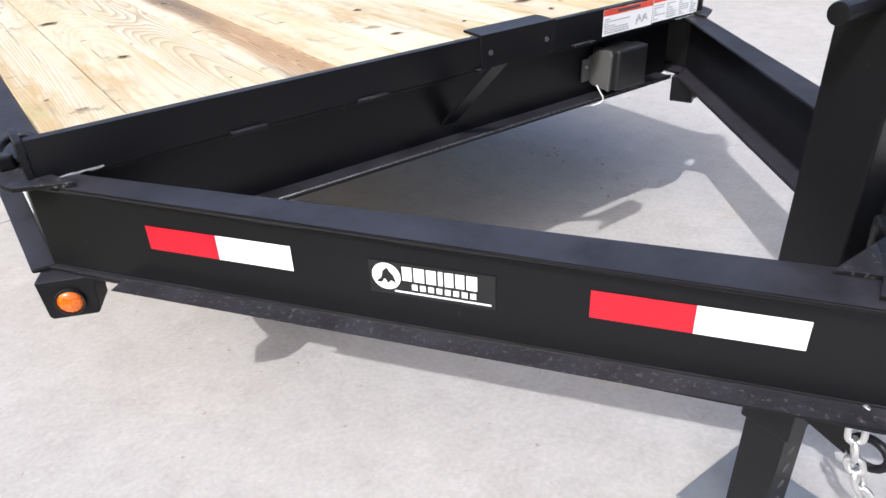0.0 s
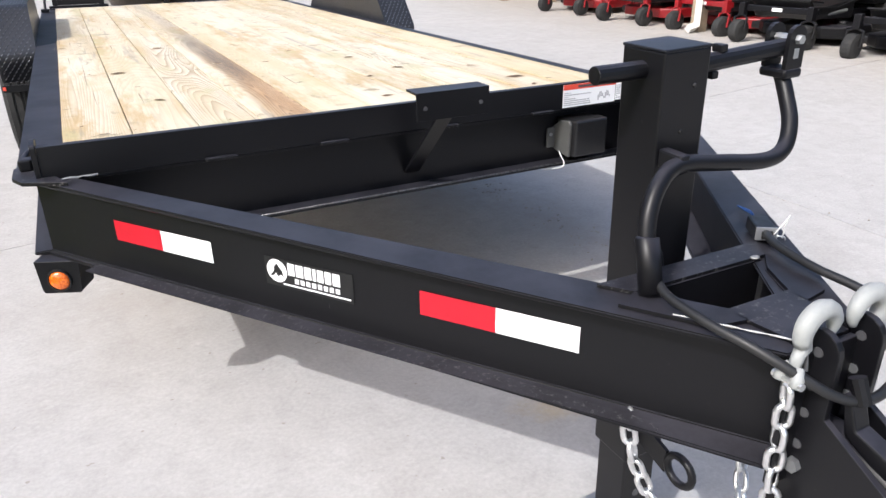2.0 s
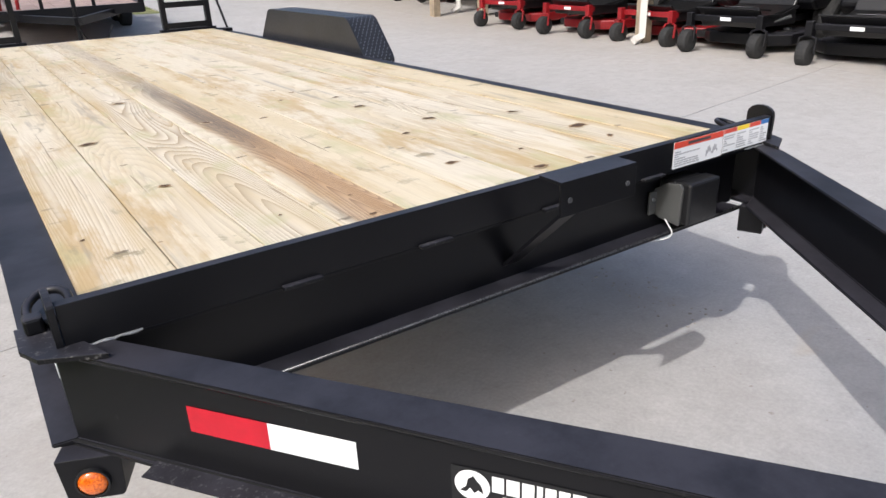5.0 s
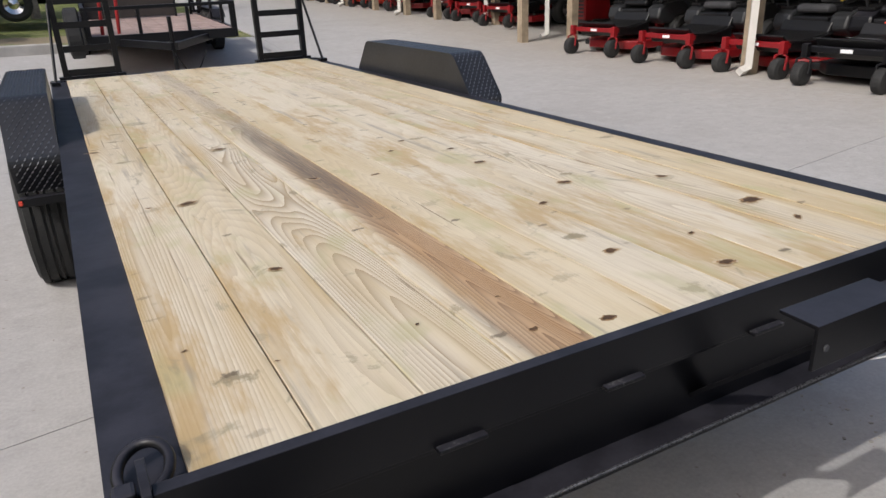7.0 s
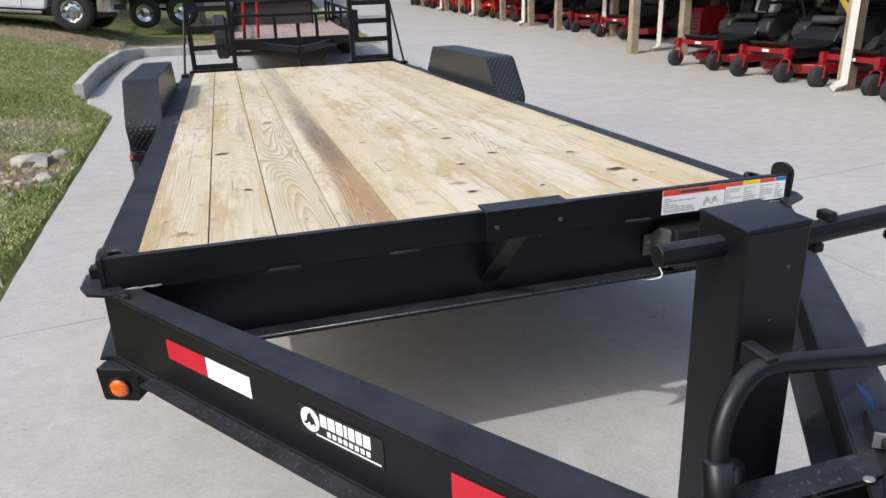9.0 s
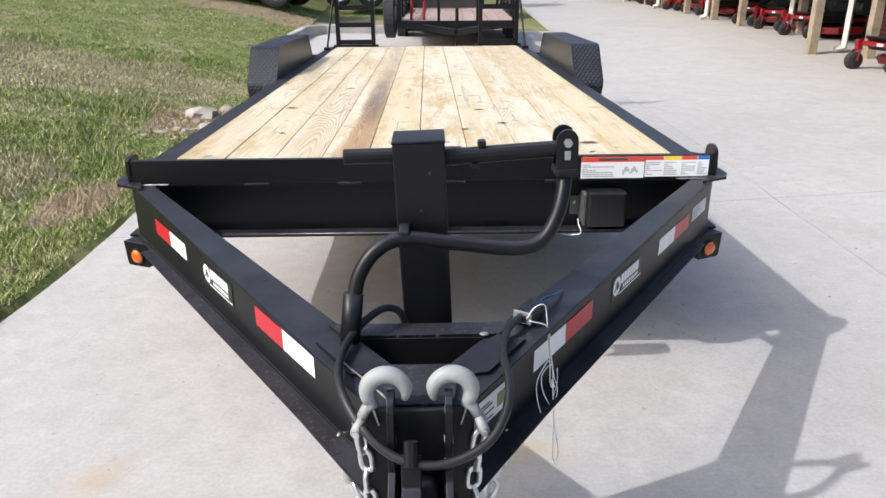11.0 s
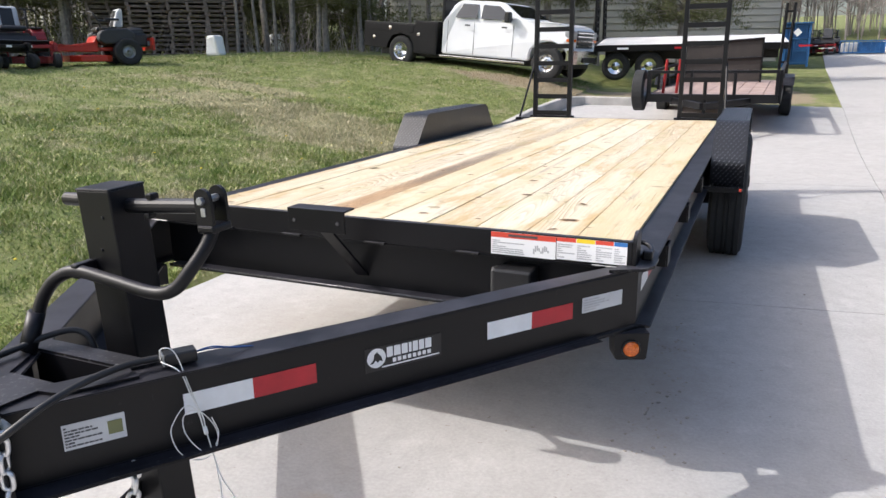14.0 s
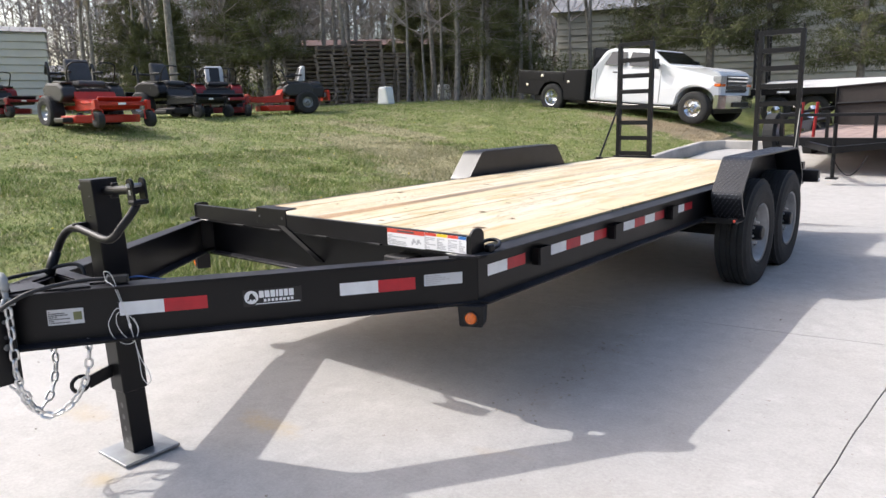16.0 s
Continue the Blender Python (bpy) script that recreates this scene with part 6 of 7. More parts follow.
        prof = [(0.04, 0.0), (0.10, 0.05), (0.06, 0.10), (0.05, 0.16), (0.10, 0.20), (0.13, 0.225)] if a > 3 else [(-0.06, 0.0), (-0.04, 0.10), (0.03, 0.16), (0.12, 0.20), (0.13, 0.225)]
        bm = spun([(sy * p, q) for p, q in prof], "y", 24)
        bm.transform(Matrix.Translation((a, sy * 0.905, 0.40)))
        rim = part("rim", bm, CHROME, w)
        for k in range(8):
            t = k * math.tau / 8
            bm = spun([(sy * 0.085, 0.022), (sy * 0.088, 0.022), (sy * 0.088, 0.0)], "y", 8)
            bm.transform(Matrix.Translation((a + 0.165 * math.cos(t), sy * 0.905, 0.40 + 0.165 * math.sin(t))))
            part("rim_hole", bm, INK, rim)
    part("underbody", boxed((0.3, -0.8, 0.28), (5.9, 0.8, 0.46), 0.02), PLASTIC_BLACK, e)
    return e


pickup().matrix_basis = Matrix.Translation((-8.844, 16.828, 1.37)) @ Matrix.Rotation(-0.111, 4, "Z") @ Matrix.Rotation(0.088, 4, "Y") @ Matrix.Scale(0.992, 4)


# ---------------------------------------------------------------- other trailers
def simple_wheel(parent, x, y, z, r, w, axis="x", rim=STEEL):
    bm = spun([(-w, r * 0.55), (-w * 1.05, r * 0.8), (-w * 0.8, r), (w * 0.8, r), (w * 1.05, r * 0.8), (w, r * 0.55)], axis, 26)
    bm.transform(Matrix.Translation((x, y, z)))
    t = part("wheel", bm, RUBBER, parent)
    bm = spun([(-w * 0.9, 0.0), (-w * 0.5, r * 0.3), (-w, r * 0.56), (w, r * 0.56), (w * 0.5, r * 0.3), (w * 0.9, 0.0)], axis, 20)
    bm.transform(Matrix.Translation((x, y, z)))
    part("rim", bm, rim, t)
    return t


def utility_trailer():
    """Black rail-sided utility trailer, nose towards -y, base at the ground under its nose."""
    e = thing("utility_trailer", "black rail-sided utility trailer with old reddish boards", "trailer")
    y0, y1, x0, x1, z = 0.0, 4.4, -1.05, 1.05, 0.52
    for k in range(9):
        w = (x1 - x0) / 9
        part("board", boxed((x0 + k * w + 0.004, y0, z), (x0 + (k + 1) * w - 0.004, y1, z + 0.04), 0.003), RUST_WOOD, e)
    for x in (x0 - 0.03, x1):
        part("side_frame", boxed((x, y0, z - 0.09), (x + 0.05, y1, z + 0.05), 0.004), BLACK, e)
        part("top_rail", boxed((x, y0, z + 0.40), (x + 0.05, y1, z + 0.45), 0.004), BLACK, e)
        for k in range(5):
            y = y0 + (y1 - y0 - 0.05) * k / 4
            part("rail_post", boxed((x, y, z + 0.05), (x + 0.05, y + 0.05, z + 0.40), 0.003), BLACK, e)
    part("front_frame", boxed((x0, y0 - 0.05, z - 0.09), (x1, y0, z + 0.05), 0.004), BLACK, e)
    part("front_rail", boxed((x0, y0 - 0.05, z + 0.40), (x1, y0, z + 0.45), 0.004), BLACK, e)
    for x in (x0, -0.35, 0.35, x1 - 0.05):
        part("rail_post", boxed((x, y0 - 0.05, z + 0.05), (x + 0.05, y0, z + 0.40), 0.003), BLACK, e)
    for sx in (-1, 1):
        part("tongue", sweep([(-0.03, -0.05), (0.03, -0.05), (0.03, 0.05), (-0.03, 0.05)], (sx * 0.8, 0.3, z - 0.06), (sx * 0.02, -1.1, z - 0.06)), BLACK, e)
    part("jack_post", tubed([(0, -0.95, 0.02), (0, -0.95, 0.85)], 0.03, 10), BLACK, e)
    part("jack_foot", boxed((-0.08, -1.03, 0.0), (0.08, -0.87, 0.02), 0.003), BLACK_DUSTY, e)
    pts = [(0.05 * k, -1.05 + 0.02 * k, 0.36 - 0.5 * math.sin(k / 9 * math.pi) * 0.6) for k in range(10)]
    part("chain", tubed(pts, 0.009, 6), BLACK_DUSTY, e)
    for sx in (-1, 1):
        for y in (2.45, 3.25):
            simple_wheel(e, sx * 1.16, y, 0.33, 0.33, 0.10)
        part("fender", outlined([(1.95, 0.60), (2.1, 0.74), (3.55, 0.74), (3.7, 0.60), (3.68, 0.60), (3.54, 0.725), (2.11, 0.725), (1.97, 0.60)], "x", sx * 1.06, sx * 1.28), BLACK, e)
    spare = simple_wheel(e, -1.22, 0.16, 0.62, 0.36, 0.10, "x")
    part("mesh_panel", outlined([(-1.0, 0.58), (0.62, 0.58), (0.62, 1.44), (-1.0, 1.34)], "y", 3.60, 3.63), simple("expanded_mesh", (0.032, 0.026, 0.023), 0.7), e)
    for a, q in (((-1.02, 3.58, 1.36), (0.64, 3.58, 1.46)), ((0.62, 3.58, 0.56), (0.62, 3.58, 1.48)), ((-1.0, 3.58, 0.56), (-1.0, 3.58, 1.38)), ((-1.0, 3.57, 1.02), (0.62, 3.57, 1.08))):
        part("gate_frame", tubed([a, q], 0.024, 6), BLACK, e)
    for x in (-0.85, -0.62):
        part("red_stand", tubed([(x, 0.3, 0.45), (x + 0.05, 0.3, 1.15)], 0.026, 8), BRICK_RED, e, "red painted steel stand")
    # tailgate ladder ramps
    for x in (0.95, 1.1):
        part("gate_post", tubed([(x, 3.9, 0.45), (x + 0.04, 3.9, 2.15)], 0.03, 8), BLACK, e)
    for k in range(5):
        part("gate_bar", boxed((0.95, 3.88, 0.6 + k * 0.34), (1.14, 3.92, 0.64 + k * 0.34)), BLACK, e)
    return e


ut = utility_trailer()
ut.matrix_basis = Matrix.Translation((0.54, 11.0, ground_z(0.5, 12.6) - 0.06)) @ Matrix.Rotation(radians(-2), 4, "Z") @ Matrix.Rotation(radians(1.6), 4, "X")


def deck_trailer():
    e = thing("deckover_trailer", "deck-over trailer with a pale deck and black frame", "trailer")
    L, W = 4.9, 2.4
    for k in range(12):
        part("deck_board", boxed((0, k * W / 12 + 0.003, 0.92), (L, (k + 1) * W / 12 - 0.003, 0.96), 0.003), GREY_DECK, e)
    part("side_rail", boxed((0, -0.06, 0.80), (L, 0.0, 0.97), 0.005), BLACK, e)
    part("side_rail", boxed((0, W, 0.80), (L, W + 0.06, 0.97), 0.005), BLACK, e)
    part("end_rail", boxed((-0.06, -0.06, 0.80), (0, W + 0.06, 0.97), 0.005), BLACK, e)
    for k in range(4):
        part("reflector_strip", boxed((0.6 + k * 1.5, -0.064, 0.85), (0.9 + k * 1.5, -0.061, 0.90)), RED_TAPE if k % 2 else WHITE_TAPE, e)
    part("main_beam", boxed((0.2, 0.55, 0.52), (L - 0.2, 0.65, 0.80), 0.005), BLACK, e)
    part("main_beam", boxed((0.2, W - 0.65, 0.52), (L - 0.2, W - 0.55, 0.80), 0.005), BLACK, e)
    for x in (0.55, 1.45):
        simple_wheel(e, x, 0.18, 0.38, 0.38, 0.12, "y", CHROME)
        simple_wheel(e, x, W - 0.18, 0.38, 0.38, 0.12, "y", CHROME)
    for y in (0.2, W - 0.6):
        r = part("ramp_rail", boxed((-0.06, y, 0.9), (0.0, y + 0.05, 2.5), 0.003), BLACK, e)
        part("ramp_rail", boxed((-0.06, y + 0.38, 0.9), (0.0, y + 0.43, 2.5), 0.003), BLACK, r)
        for k in range(9):
            part("rung", boxed((-0.05, y + 0.05, 0.98 + k * 0.18), (0.0, y + 0.38, 1.02 + k * 0.18)), BLACK, r)
    return e


dt = deck_trailer()
dt.matrix_basis = Matrix.Translation((-3.0, 18.2, ground_z(-2.5, 18.2) + 0.1)) @ Matrix.Rotation(radians(4), 4, "Z") @ Matrix.Rotation(radians(6.5), 4, "X")


# ---------------------------------------------------------------- buildings
def lap_wall(parent, a, b, z0, z1, material, pitch=0.27, depth=0.05, name="siding_wall"):
    """A wall of lapped sheets between two corners."""
    prof = [(-0.12, z0)]
    z = z0
    while z < z1 - 0.01:
        t = min(z + pitch, z1)
        prof += [(depth, z), (0.012, t - 0.03), (-0.03, t - 0.03), (-0.03, t)]
        z = t
    prof.append((-0.12, z1))
    bm = sweep([(s, u) for s, u in prof], (a[0], a[1], 0), (b[0], b[1], 0))
    return part(name, bm, material, parent)


def siding_shed(name, label, corner, far, depth, z0, z1, material, roof_rise=0.5, back_sign=1, over=0.3):
    e = thing(name, label, "shed", kind="structure")
    c, f = Vector((*corner, 0)), Vector((*far, 0))
    u = (f - c).normalized()
    n = Vector((-u.y, u.x, 0)) * back_sign
    p = [c, f, f + n * depth, c + n * depth]
    w = p if back_sign > 0 else p[::-1]
    for k in range(4):
        lap_wall(e, w[k], w[(k + 1) % 4], z0, z1, material)
    ov = over
    q = [p[0] - u * ov - n * ov, p[1] + u * ov - n * ov, p[2] + u * ov + n * ov, p[3] - u * ov + n * ov]
    r0, r1 = (q[0] + q[3]) / 2, (q[1] + q[2]) / 2
    bm = bmesh.new()
    V = lambda w, z: bm.verts.new((w.x, w.y, z))
    a0, a1, a2, a3 = V(q[0], z1), V(q[1], z1), V(q[2], z1), V(q[3], z1)
    t0, t1 = V(r0, z1 + roof_rise), V(r1, z1 + roof_rise)
    for fc in ((a0, a1, t1, t0), (a2, a3, t0, t1), (a0, t0, a3), (a1, a2, t1), (a0, a3, a2, a1)):
        bm.faces.new(fc)
    bmesh.ops.recalc_face_normals(bm, faces=bm.faces)
    part("roof", bm, ROOF_GREY, e)
    bm = bmesh.new()
    L = (q[1] - q[0]).length
    for k in range(int(L / 0.35)):
        s = q[0] + u * (0.15 + k * 0.35)
        m0 = (r0 + u * (0.15 + k * 0.35))
        tube(bm, [(s.x, s.y, z1 + 0.012), (m0.x, m0.y, z1 + roof_rise + 0.012)], 0.018, 4)
    part("roof_ribs", bm, ROOF_GREY, e)["kind"] = "stuff"
    return e


siding_shed("siding_building", "long cream metal-sided building with a grey roof", (-13.3, 25.5), (1.75, 31.8), 9, 1.2, 5.4, SIDING, 1.6)
siding_shed("garden_shed", "cream lap-sided shed with a pale roof edge", (-25.05, 9.14), (-27.55, 2.64), 6, 0.9, 4.47, SIDING_PALE, 0.5, -1, 0.1)
siding_shed("low_shed", "low grey shed with weathered metal roof", (-28.1, 13.0), (-30.0, 9.3), 6, 0.9, 3.1, SIDING_GREY, 0.7, -1)
siding_shed("back_shed", "small cream lap-sided shed among the trees", (-24.2, 16.3), (-25.7, 14.2), 3, 0.9, 3.6, SIDING_PALE, 0.4, -1)


def lean_to():
    """An open lean-to with a rusty roof behind the pallets."""
    e = thing("lean_to", "dark open lean-to with a rusty red roof behind the pallet stacks", "shed", kind="structure")
    a, b = Vector((-20.6, 17.2, 0)), Vector((-15.9, 22.3, 0))
    u = (b - a).normalized()
    n = Vector((-u.y, u.x, 0))
    g = ground_z(-18, 20)
    m = Matrix.Identity(4)
    m.col[0][:3], m.col[1][:3], m.col[3][:3] = u, n, (a.x, a.y, g)
    L = (b - a).length
    def place(name, bm, mt):
        bm.transform(m)
        bmesh.ops.recalc_face_normals(bm, faces=bm.faces)
        return part(name, bm, mt, e)
    place("back_wall", boxed((0, 3.2, -0.3), (L, 3.3, 2.72)), BARN_SHADED)
    place("side_wall", boxed((-0.1, 0, -0.3), (0, 3.3, 2.2)), BARN_SHADED)
    place("side_wall", boxed((L, 0, -0.3), (L + 0.1, 3.3, 2.2)), BARN_SHADED)
    for k in range(int(L / 0.6)):
        bm = outlined([(-0.5, 2.15 + 0.01 * (k % 3)), (3.4, 2.75 + 0.01 * (k % 2)), (3.4, 2.78 + 0.01 * (k % 2)), (-0.5, 2.18 + 0.01 * (k % 3))], "x", k * 0.6, k * 0.6 + 0.62)
        place("roof_sheet", bm, RUST_ROOF)
    for k in range(4):
        place("post", boxed((k * L / 3 - 0.06, 0, -0.3), (k * L / 3 + 0.06, 0.12, 2.24)), BARN_SHADED)


lean_to()


def pole_barn():
    e = thing("open_shed", "open-fronted pole shed with white downspouts and a dark inside", "shed", kind="structure")
    # roof and closing walls are out of view; they shut daylight from the bays
    part("back_wall", boxed((14.0, -7, -0.2), (14.15, 31.5, 4.4)), BARN_SHADED, e)
    part("end_wall", boxed((7.3, -7.15, -0.2), (14.15, -7.0, 4.4)), BARN_SHADED, e)
    part("end_wall", boxed((7.9, 31.5, -0.2), (14.15, 31.65, 4.6)), BARN_SHADED, e)
    part("roof", outlined([(6.5, 2.72), (14.4, 4.3), (14.4, 4.42), (6.5, 2.84)], "y", -7.4, 31.9), ROOF_GREY, e)
    part("eave_beam", boxed((7.32, -7, 2.62), (7.45, 31.5, 2.86), 0.005), POST_WOOD, e)
    part("gutter", boxed((6.38, -7.4, 2.70), (6.50, 31.9, 2.82), 0.01), SPOUT_WHITE, e)
    for x, y in ((7.2, -1.2), (7.2, 2.0), (7.12, 5.72), (8.0, 10.6), (7.25, 11.2), (8.4, 14.0), (7.9, 16.0), (7.9, 17.8), (7.9, 20.0), (7.9, 22.3), (7.9, 24.2), (7.9, 26.0), (7.9, 29.5)):
        z = ground_z(x, y)
        part("post", boxed((x - 0.08, y - 0.08, z - 0.1), (x + 0.08, y + 0.08, 2.85), 0.006), POST_WOOD, e)
    for x, y in ((6.98, 5.62), (7.95, 11.35), (8.2, 14.1), (7.72, 17.9), (7.72, 22.3), (7.72, 26.1), (7.05, -1.2)):
        z = ground_z(x, y)
        pts = curve_points([(x, y, 2.74), (x, y, 1.6), (x, y, z + 0.22), (x - 0.02, y, z + 0.10), (x - 0.16, y, z + 0.06)], 5)
        bm = tubed(pts, 0.062, 4)
        part("downspout", bm, SPOUT_WHITE, e)
    for k, y in enumerate((0.2, 3.5, 6.9, 10.2, 13.6, 17.0, 20.4)):
        part("inner_post", boxed((10.9, y, -0.1), (11.06, y + 0.16, 3.8)), POST_WOOD, e)
    return e


pole_barn()


def lawn_tractor(x, y):
    e = thing("lawn_tractor", "red lawn tractor with a slatted grille under the shed", "tractor")
    part("bonnet", outlined([(0.0, 0.40), (0.0, 0.95), (0.08, 1.05), (0.85, 1.08), (0.85, 0.40)], "y", -0.28, 0.28, 0.04), MOWER_RED, e)
    for k in range(5):
        part("grille_slat", boxed((-0.012, -0.22, 0.50 + k * 0.09), (0.0, 0.22, 0.55 + k * 0.09), 0.004), MOWER_GREY, e)
    part("chassis", boxed((0.0, -0.25, 0.25), (1.6, 0.25, 0.45), 0.02), MOWER_GREY, e)
    part("seat", outlined([(1.2, 0.70), (1.6, 0.70), (1.72, 1.15), (1.64, 1.17), (1.54, 0.80), (1.2, 0.78)], "y", -0.22, 0.22, 0.03), SEAT_GREY, e)
    part("rear_fender", outlined([(1.0, 0.5), (1.15, 0.72), (1.8, 0.72), (1.9, 0.5)], "y", -0.5, 0.5, 0.02), MOWER_RED, e)
    for sy in (-1, 1):
        simple_wheel(e, 0.3, sy * 0.42, 0.22, 0.22, 0.09, "y")
        simple_wheel(e, 1.45, sy * 0.45, 0.32, 0.32, 0.13, "y")
    pts = [(0.95, 0.17 * math.cos(t), 1.15 + 0.17 * math.sin(t) * 0.5) for t in [k * math.tau / 14 for k in range(14)]]
    part("steering_wheel", tubed(pts, 0.014, 6, closed=True), MOWER_GREY, e)
    e.matrix_basis = Matrix.Translation((x, y, ground_z(x, y))) @ Matrix.Scale(0.78, 4)


lawn_tractor(8.7, 11.3)


def cage_bin(x, y):
    e = thing("cylinder_cage", "blue steel cage with a white diamond sign beside the drive", "cage")
    z = ground_z(x, y)
    for dx in (0, 0.95):
        for dy in (0, 0.8):
            part("post", boxed((dx, dy, 0), (dx + 0.06, dy + 0.06, 1.75), 0.004), BLUE_PAINT, e)
    part("roof", boxed((-0.05, -0.05, 1.75), (1.06, 0.91, 1.80), 0.004), BLUE_PAINT, e)
    part("back", boxed((0.0, 0.84, 0.1), (1.0, 0.86, 1.75)), BLUE_PAINT, e)
    for k in range(9):
        part("bar", boxed((0.08 + k * 0.105, 0.0, 0.15), (0.11 + k * 0.105, 0.02, 1.75)), BLUE_PAINT, e)
    for k in range(3):
        part("shelf", boxed((0.0, 0.0, 0.15 + k * 0.5), (1.0, 0.85, 0.19 + k * 0.5)), BLUE_PAINT, e)
    bm = boxed((-0.12, -0.012, -0.12), (0.12, -0.004, 0.12), 0, Matrix.Translation((0.5, 0, 1.4)) @ Matrix.Rotation(radians(45), 4, "Y"))
    part("sign", bm, WHITE, e)
    e.location = (x, y, z)


cage_bin(2.0, 31.5)


def rail_bin(x, y):
    """A long low blue bin of upright bars at the drive's far end."""
    e = thing("barred_bin", "low blue steel bin of upright bars at the drive's far end", "bin")
    for z in (0.05, 0.62):
        part("rail", boxed((0, 0, z), (2.0, 0.06, z + 0.06), 0.004), BLUE_PAINT, e)
    for k in range(11):
        part("bar", boxed((k * 0.197, 0.01, 0.1), (k * 0.197 + 0.03, 0.05, 0.64)), BLUE_PAINT, e)
    part("tray", boxed((0.85, 0.06, 0.05), (2.0, 0.9, 0.60), 0.02), BLUE_PAINT, e)
    for k in range(3):
        part("load", boxed((0.1 + k * 0.26, 0.2, 0.05), (0.3 + k * 0.26, 0.6, 0.55), 0.03), SEAT_WHITE, e)
    e.location = (x, y, ground_z(x, y))


def covered_load(x, y):
    e = thing("covered_boat", "low white hull with a red cover at the drive's far end", "boat")
    part("hull", outlined([(-0.9, 0.0), (0.9, 0.0), (1.1, 0.62), (-1.2, 0.62)], "y", 0, 1.2, 0.05), WHITE, e)
    part("cover", outlined([(-1.2, 0.62), (1.1, 0.62), (0.9, 1.0), (0.2, 1.18), (-0.9, 0.92)], "y", -0.02, 1.22, 0.04), BRICK_RED, e)
    e.location = (x, y, ground_z(x, y))


def stacked_trailer(name, label, x, y, turn, z):
    """A short flat trailer, one of two lying on each other."""
    e = thing(name, label, "trailer", "stacked trailers")
    for sy in (0, 1.5):
        part("side_beam", boxed((0, sy, 0.32), (3.2, sy + 0.08, 0.50), 0.004), BLACK, e)
    for k in range(7):
        part("cross_bar", boxed((k * 0.5, 0.08, 0.34), (k * 0.5 + 0.06, 1.5, 0.44)), BLACK, e)
    for k in range(8):
        part("deck_board", boxed((0, 0.02 + k * 0.196, 0.50), (3.2, 0.19 + k * 0.196, 0.54)), PALLET_TAN, e)
    for wx in (0.5, 2.6):
        simple_wheel(e, wx, -0.06, 0.26, 0.26, 0.09, "y")
    part("reflector_strip", boxed((1.7, -0.004, 0.38), (2.1, -0.001, 0.44)), WHITE_TAPE, e)
    e.matrix_basis = Matrix.Translation((x, y, ground_z(x, y) + z)) @ Matrix.Rotation(turn, 4, "Z")


rail_bin(4.75, 39.5)
covered_load(8.0, 40.0)
stacked_trailer("flat_trailer", "black flat trailer with tan boards at the drive's far end", 7.5, 37.2, -1.05, 0.0)
stacked_trailer("flat_trailer", "black flat trailer stacked on another one", 7.45, 37.0, -1.08, 0.52)
for x, y, a in ((3.3, 39.9, -1.2), (4.2, 40.3, -1.7)):
    copy_thing(far_red, Matrix.Translation((x, y, ground_z(x, y))) @ Matrix.Rotation(a, 4, "Z"))


# pallets in leaning stacks at the wood's edge
def pallet_piece(name, lo, hi):
    me = bpy.data.meshes.new(name)
    bm = boxed(lo, hi)
    bm.to_mesh(me)
    bm.free()
    me.materials.append(PALLET_WOOD)
    return me


STRINGER = pallet_piece("stringer", (-0.04, -0.5, 0.02), (0.04, 0.5, 0.10))
TOP_BOARD = pallet_piece("board", (-0.6, -0.05, 0.10), (0.6, 0.05, 0.12))
LOW_BOARD = pallet_piece("low_board", (-0.6, -0.05, 0.0), (0.6, 0.05, 0.02))
for k, (x, y, n) in enumerate(((-17.4, 14.6, 13), (-16.1, 14.9, 14), (-15.3, 15.7, 15), (-14.6, 16.5, 12))):
    st = thing("pallet_stack", "tall stack of weathered wooden pallets at the wood's edge", "pallets", "pallet stacks", (x, y, ground_z(x, y)))
    for i in range(n):
        pl = shared("pallet", STRINGER, st, (rnd.uniform(-0.04, 0.04), rnd.uniform(-0.04, 0.04), i * 0.14), (0, 0, 0.85 + rnd.uniform(-0.05, 0.05)))
        for sx in (-0.56, 0.56):
            shared("stringer", STRINGER, pl, (sx, 0, 0))
        for i2 in range(6):
            shared("board", TOP_BOARD, pl, (0, -0.45 + i2 * 0.18, 0))
        for i2 in range(3):
            shared("board", LOW_BOARD, pl, (0, -0.45 + i2 * 0.45, 0))
for k, (x, y) in enumerate(((-13.2, 14.45), (-14.0, 18.4))):
    bm = boxed((-0.21, -0.21, 0), (0.21, 0.21, 0.56), 0.06)
    for v in bm.verts:
        v.co += Vector((noise.noise(v.co * 2), noise.noise(v.co * 2 + Vector((9, 0, 0))), 0)) * 0.10
    b = part("bulk_bag", bm, WHITE)
    b.location = (x, y, ground_z(x, y))
    tagged(b, "white woven bulk bag at the wood's edge", "bag", "bulk bags")


# ---------------------------------------------------------------- trees
def quick_tubes(segs, sides=3):
    """One mesh of tapered bars, straight into vertex arrays."""
    verts, faces = [], []
    for a, b, ra, rb in segs:
        d = (b - a).normalized()
        s = d.cross(Vector((0.3, 0.9, 0.2))).normalized()
        u = d.cross(s)
        i = len(verts)
        for p, r in ((a, ra), (b, rb)):
            for k in range(sides):
                t = k * math.tau / sides
                verts.append(p + (s * math.cos(t) + u * math.sin(t)) * r)
        for k in range(sides):
            faces.append((i + k, i + (k + 1) % sides, i + sides + (k + 1) % sides, i + sides + k))
    return verts, faces


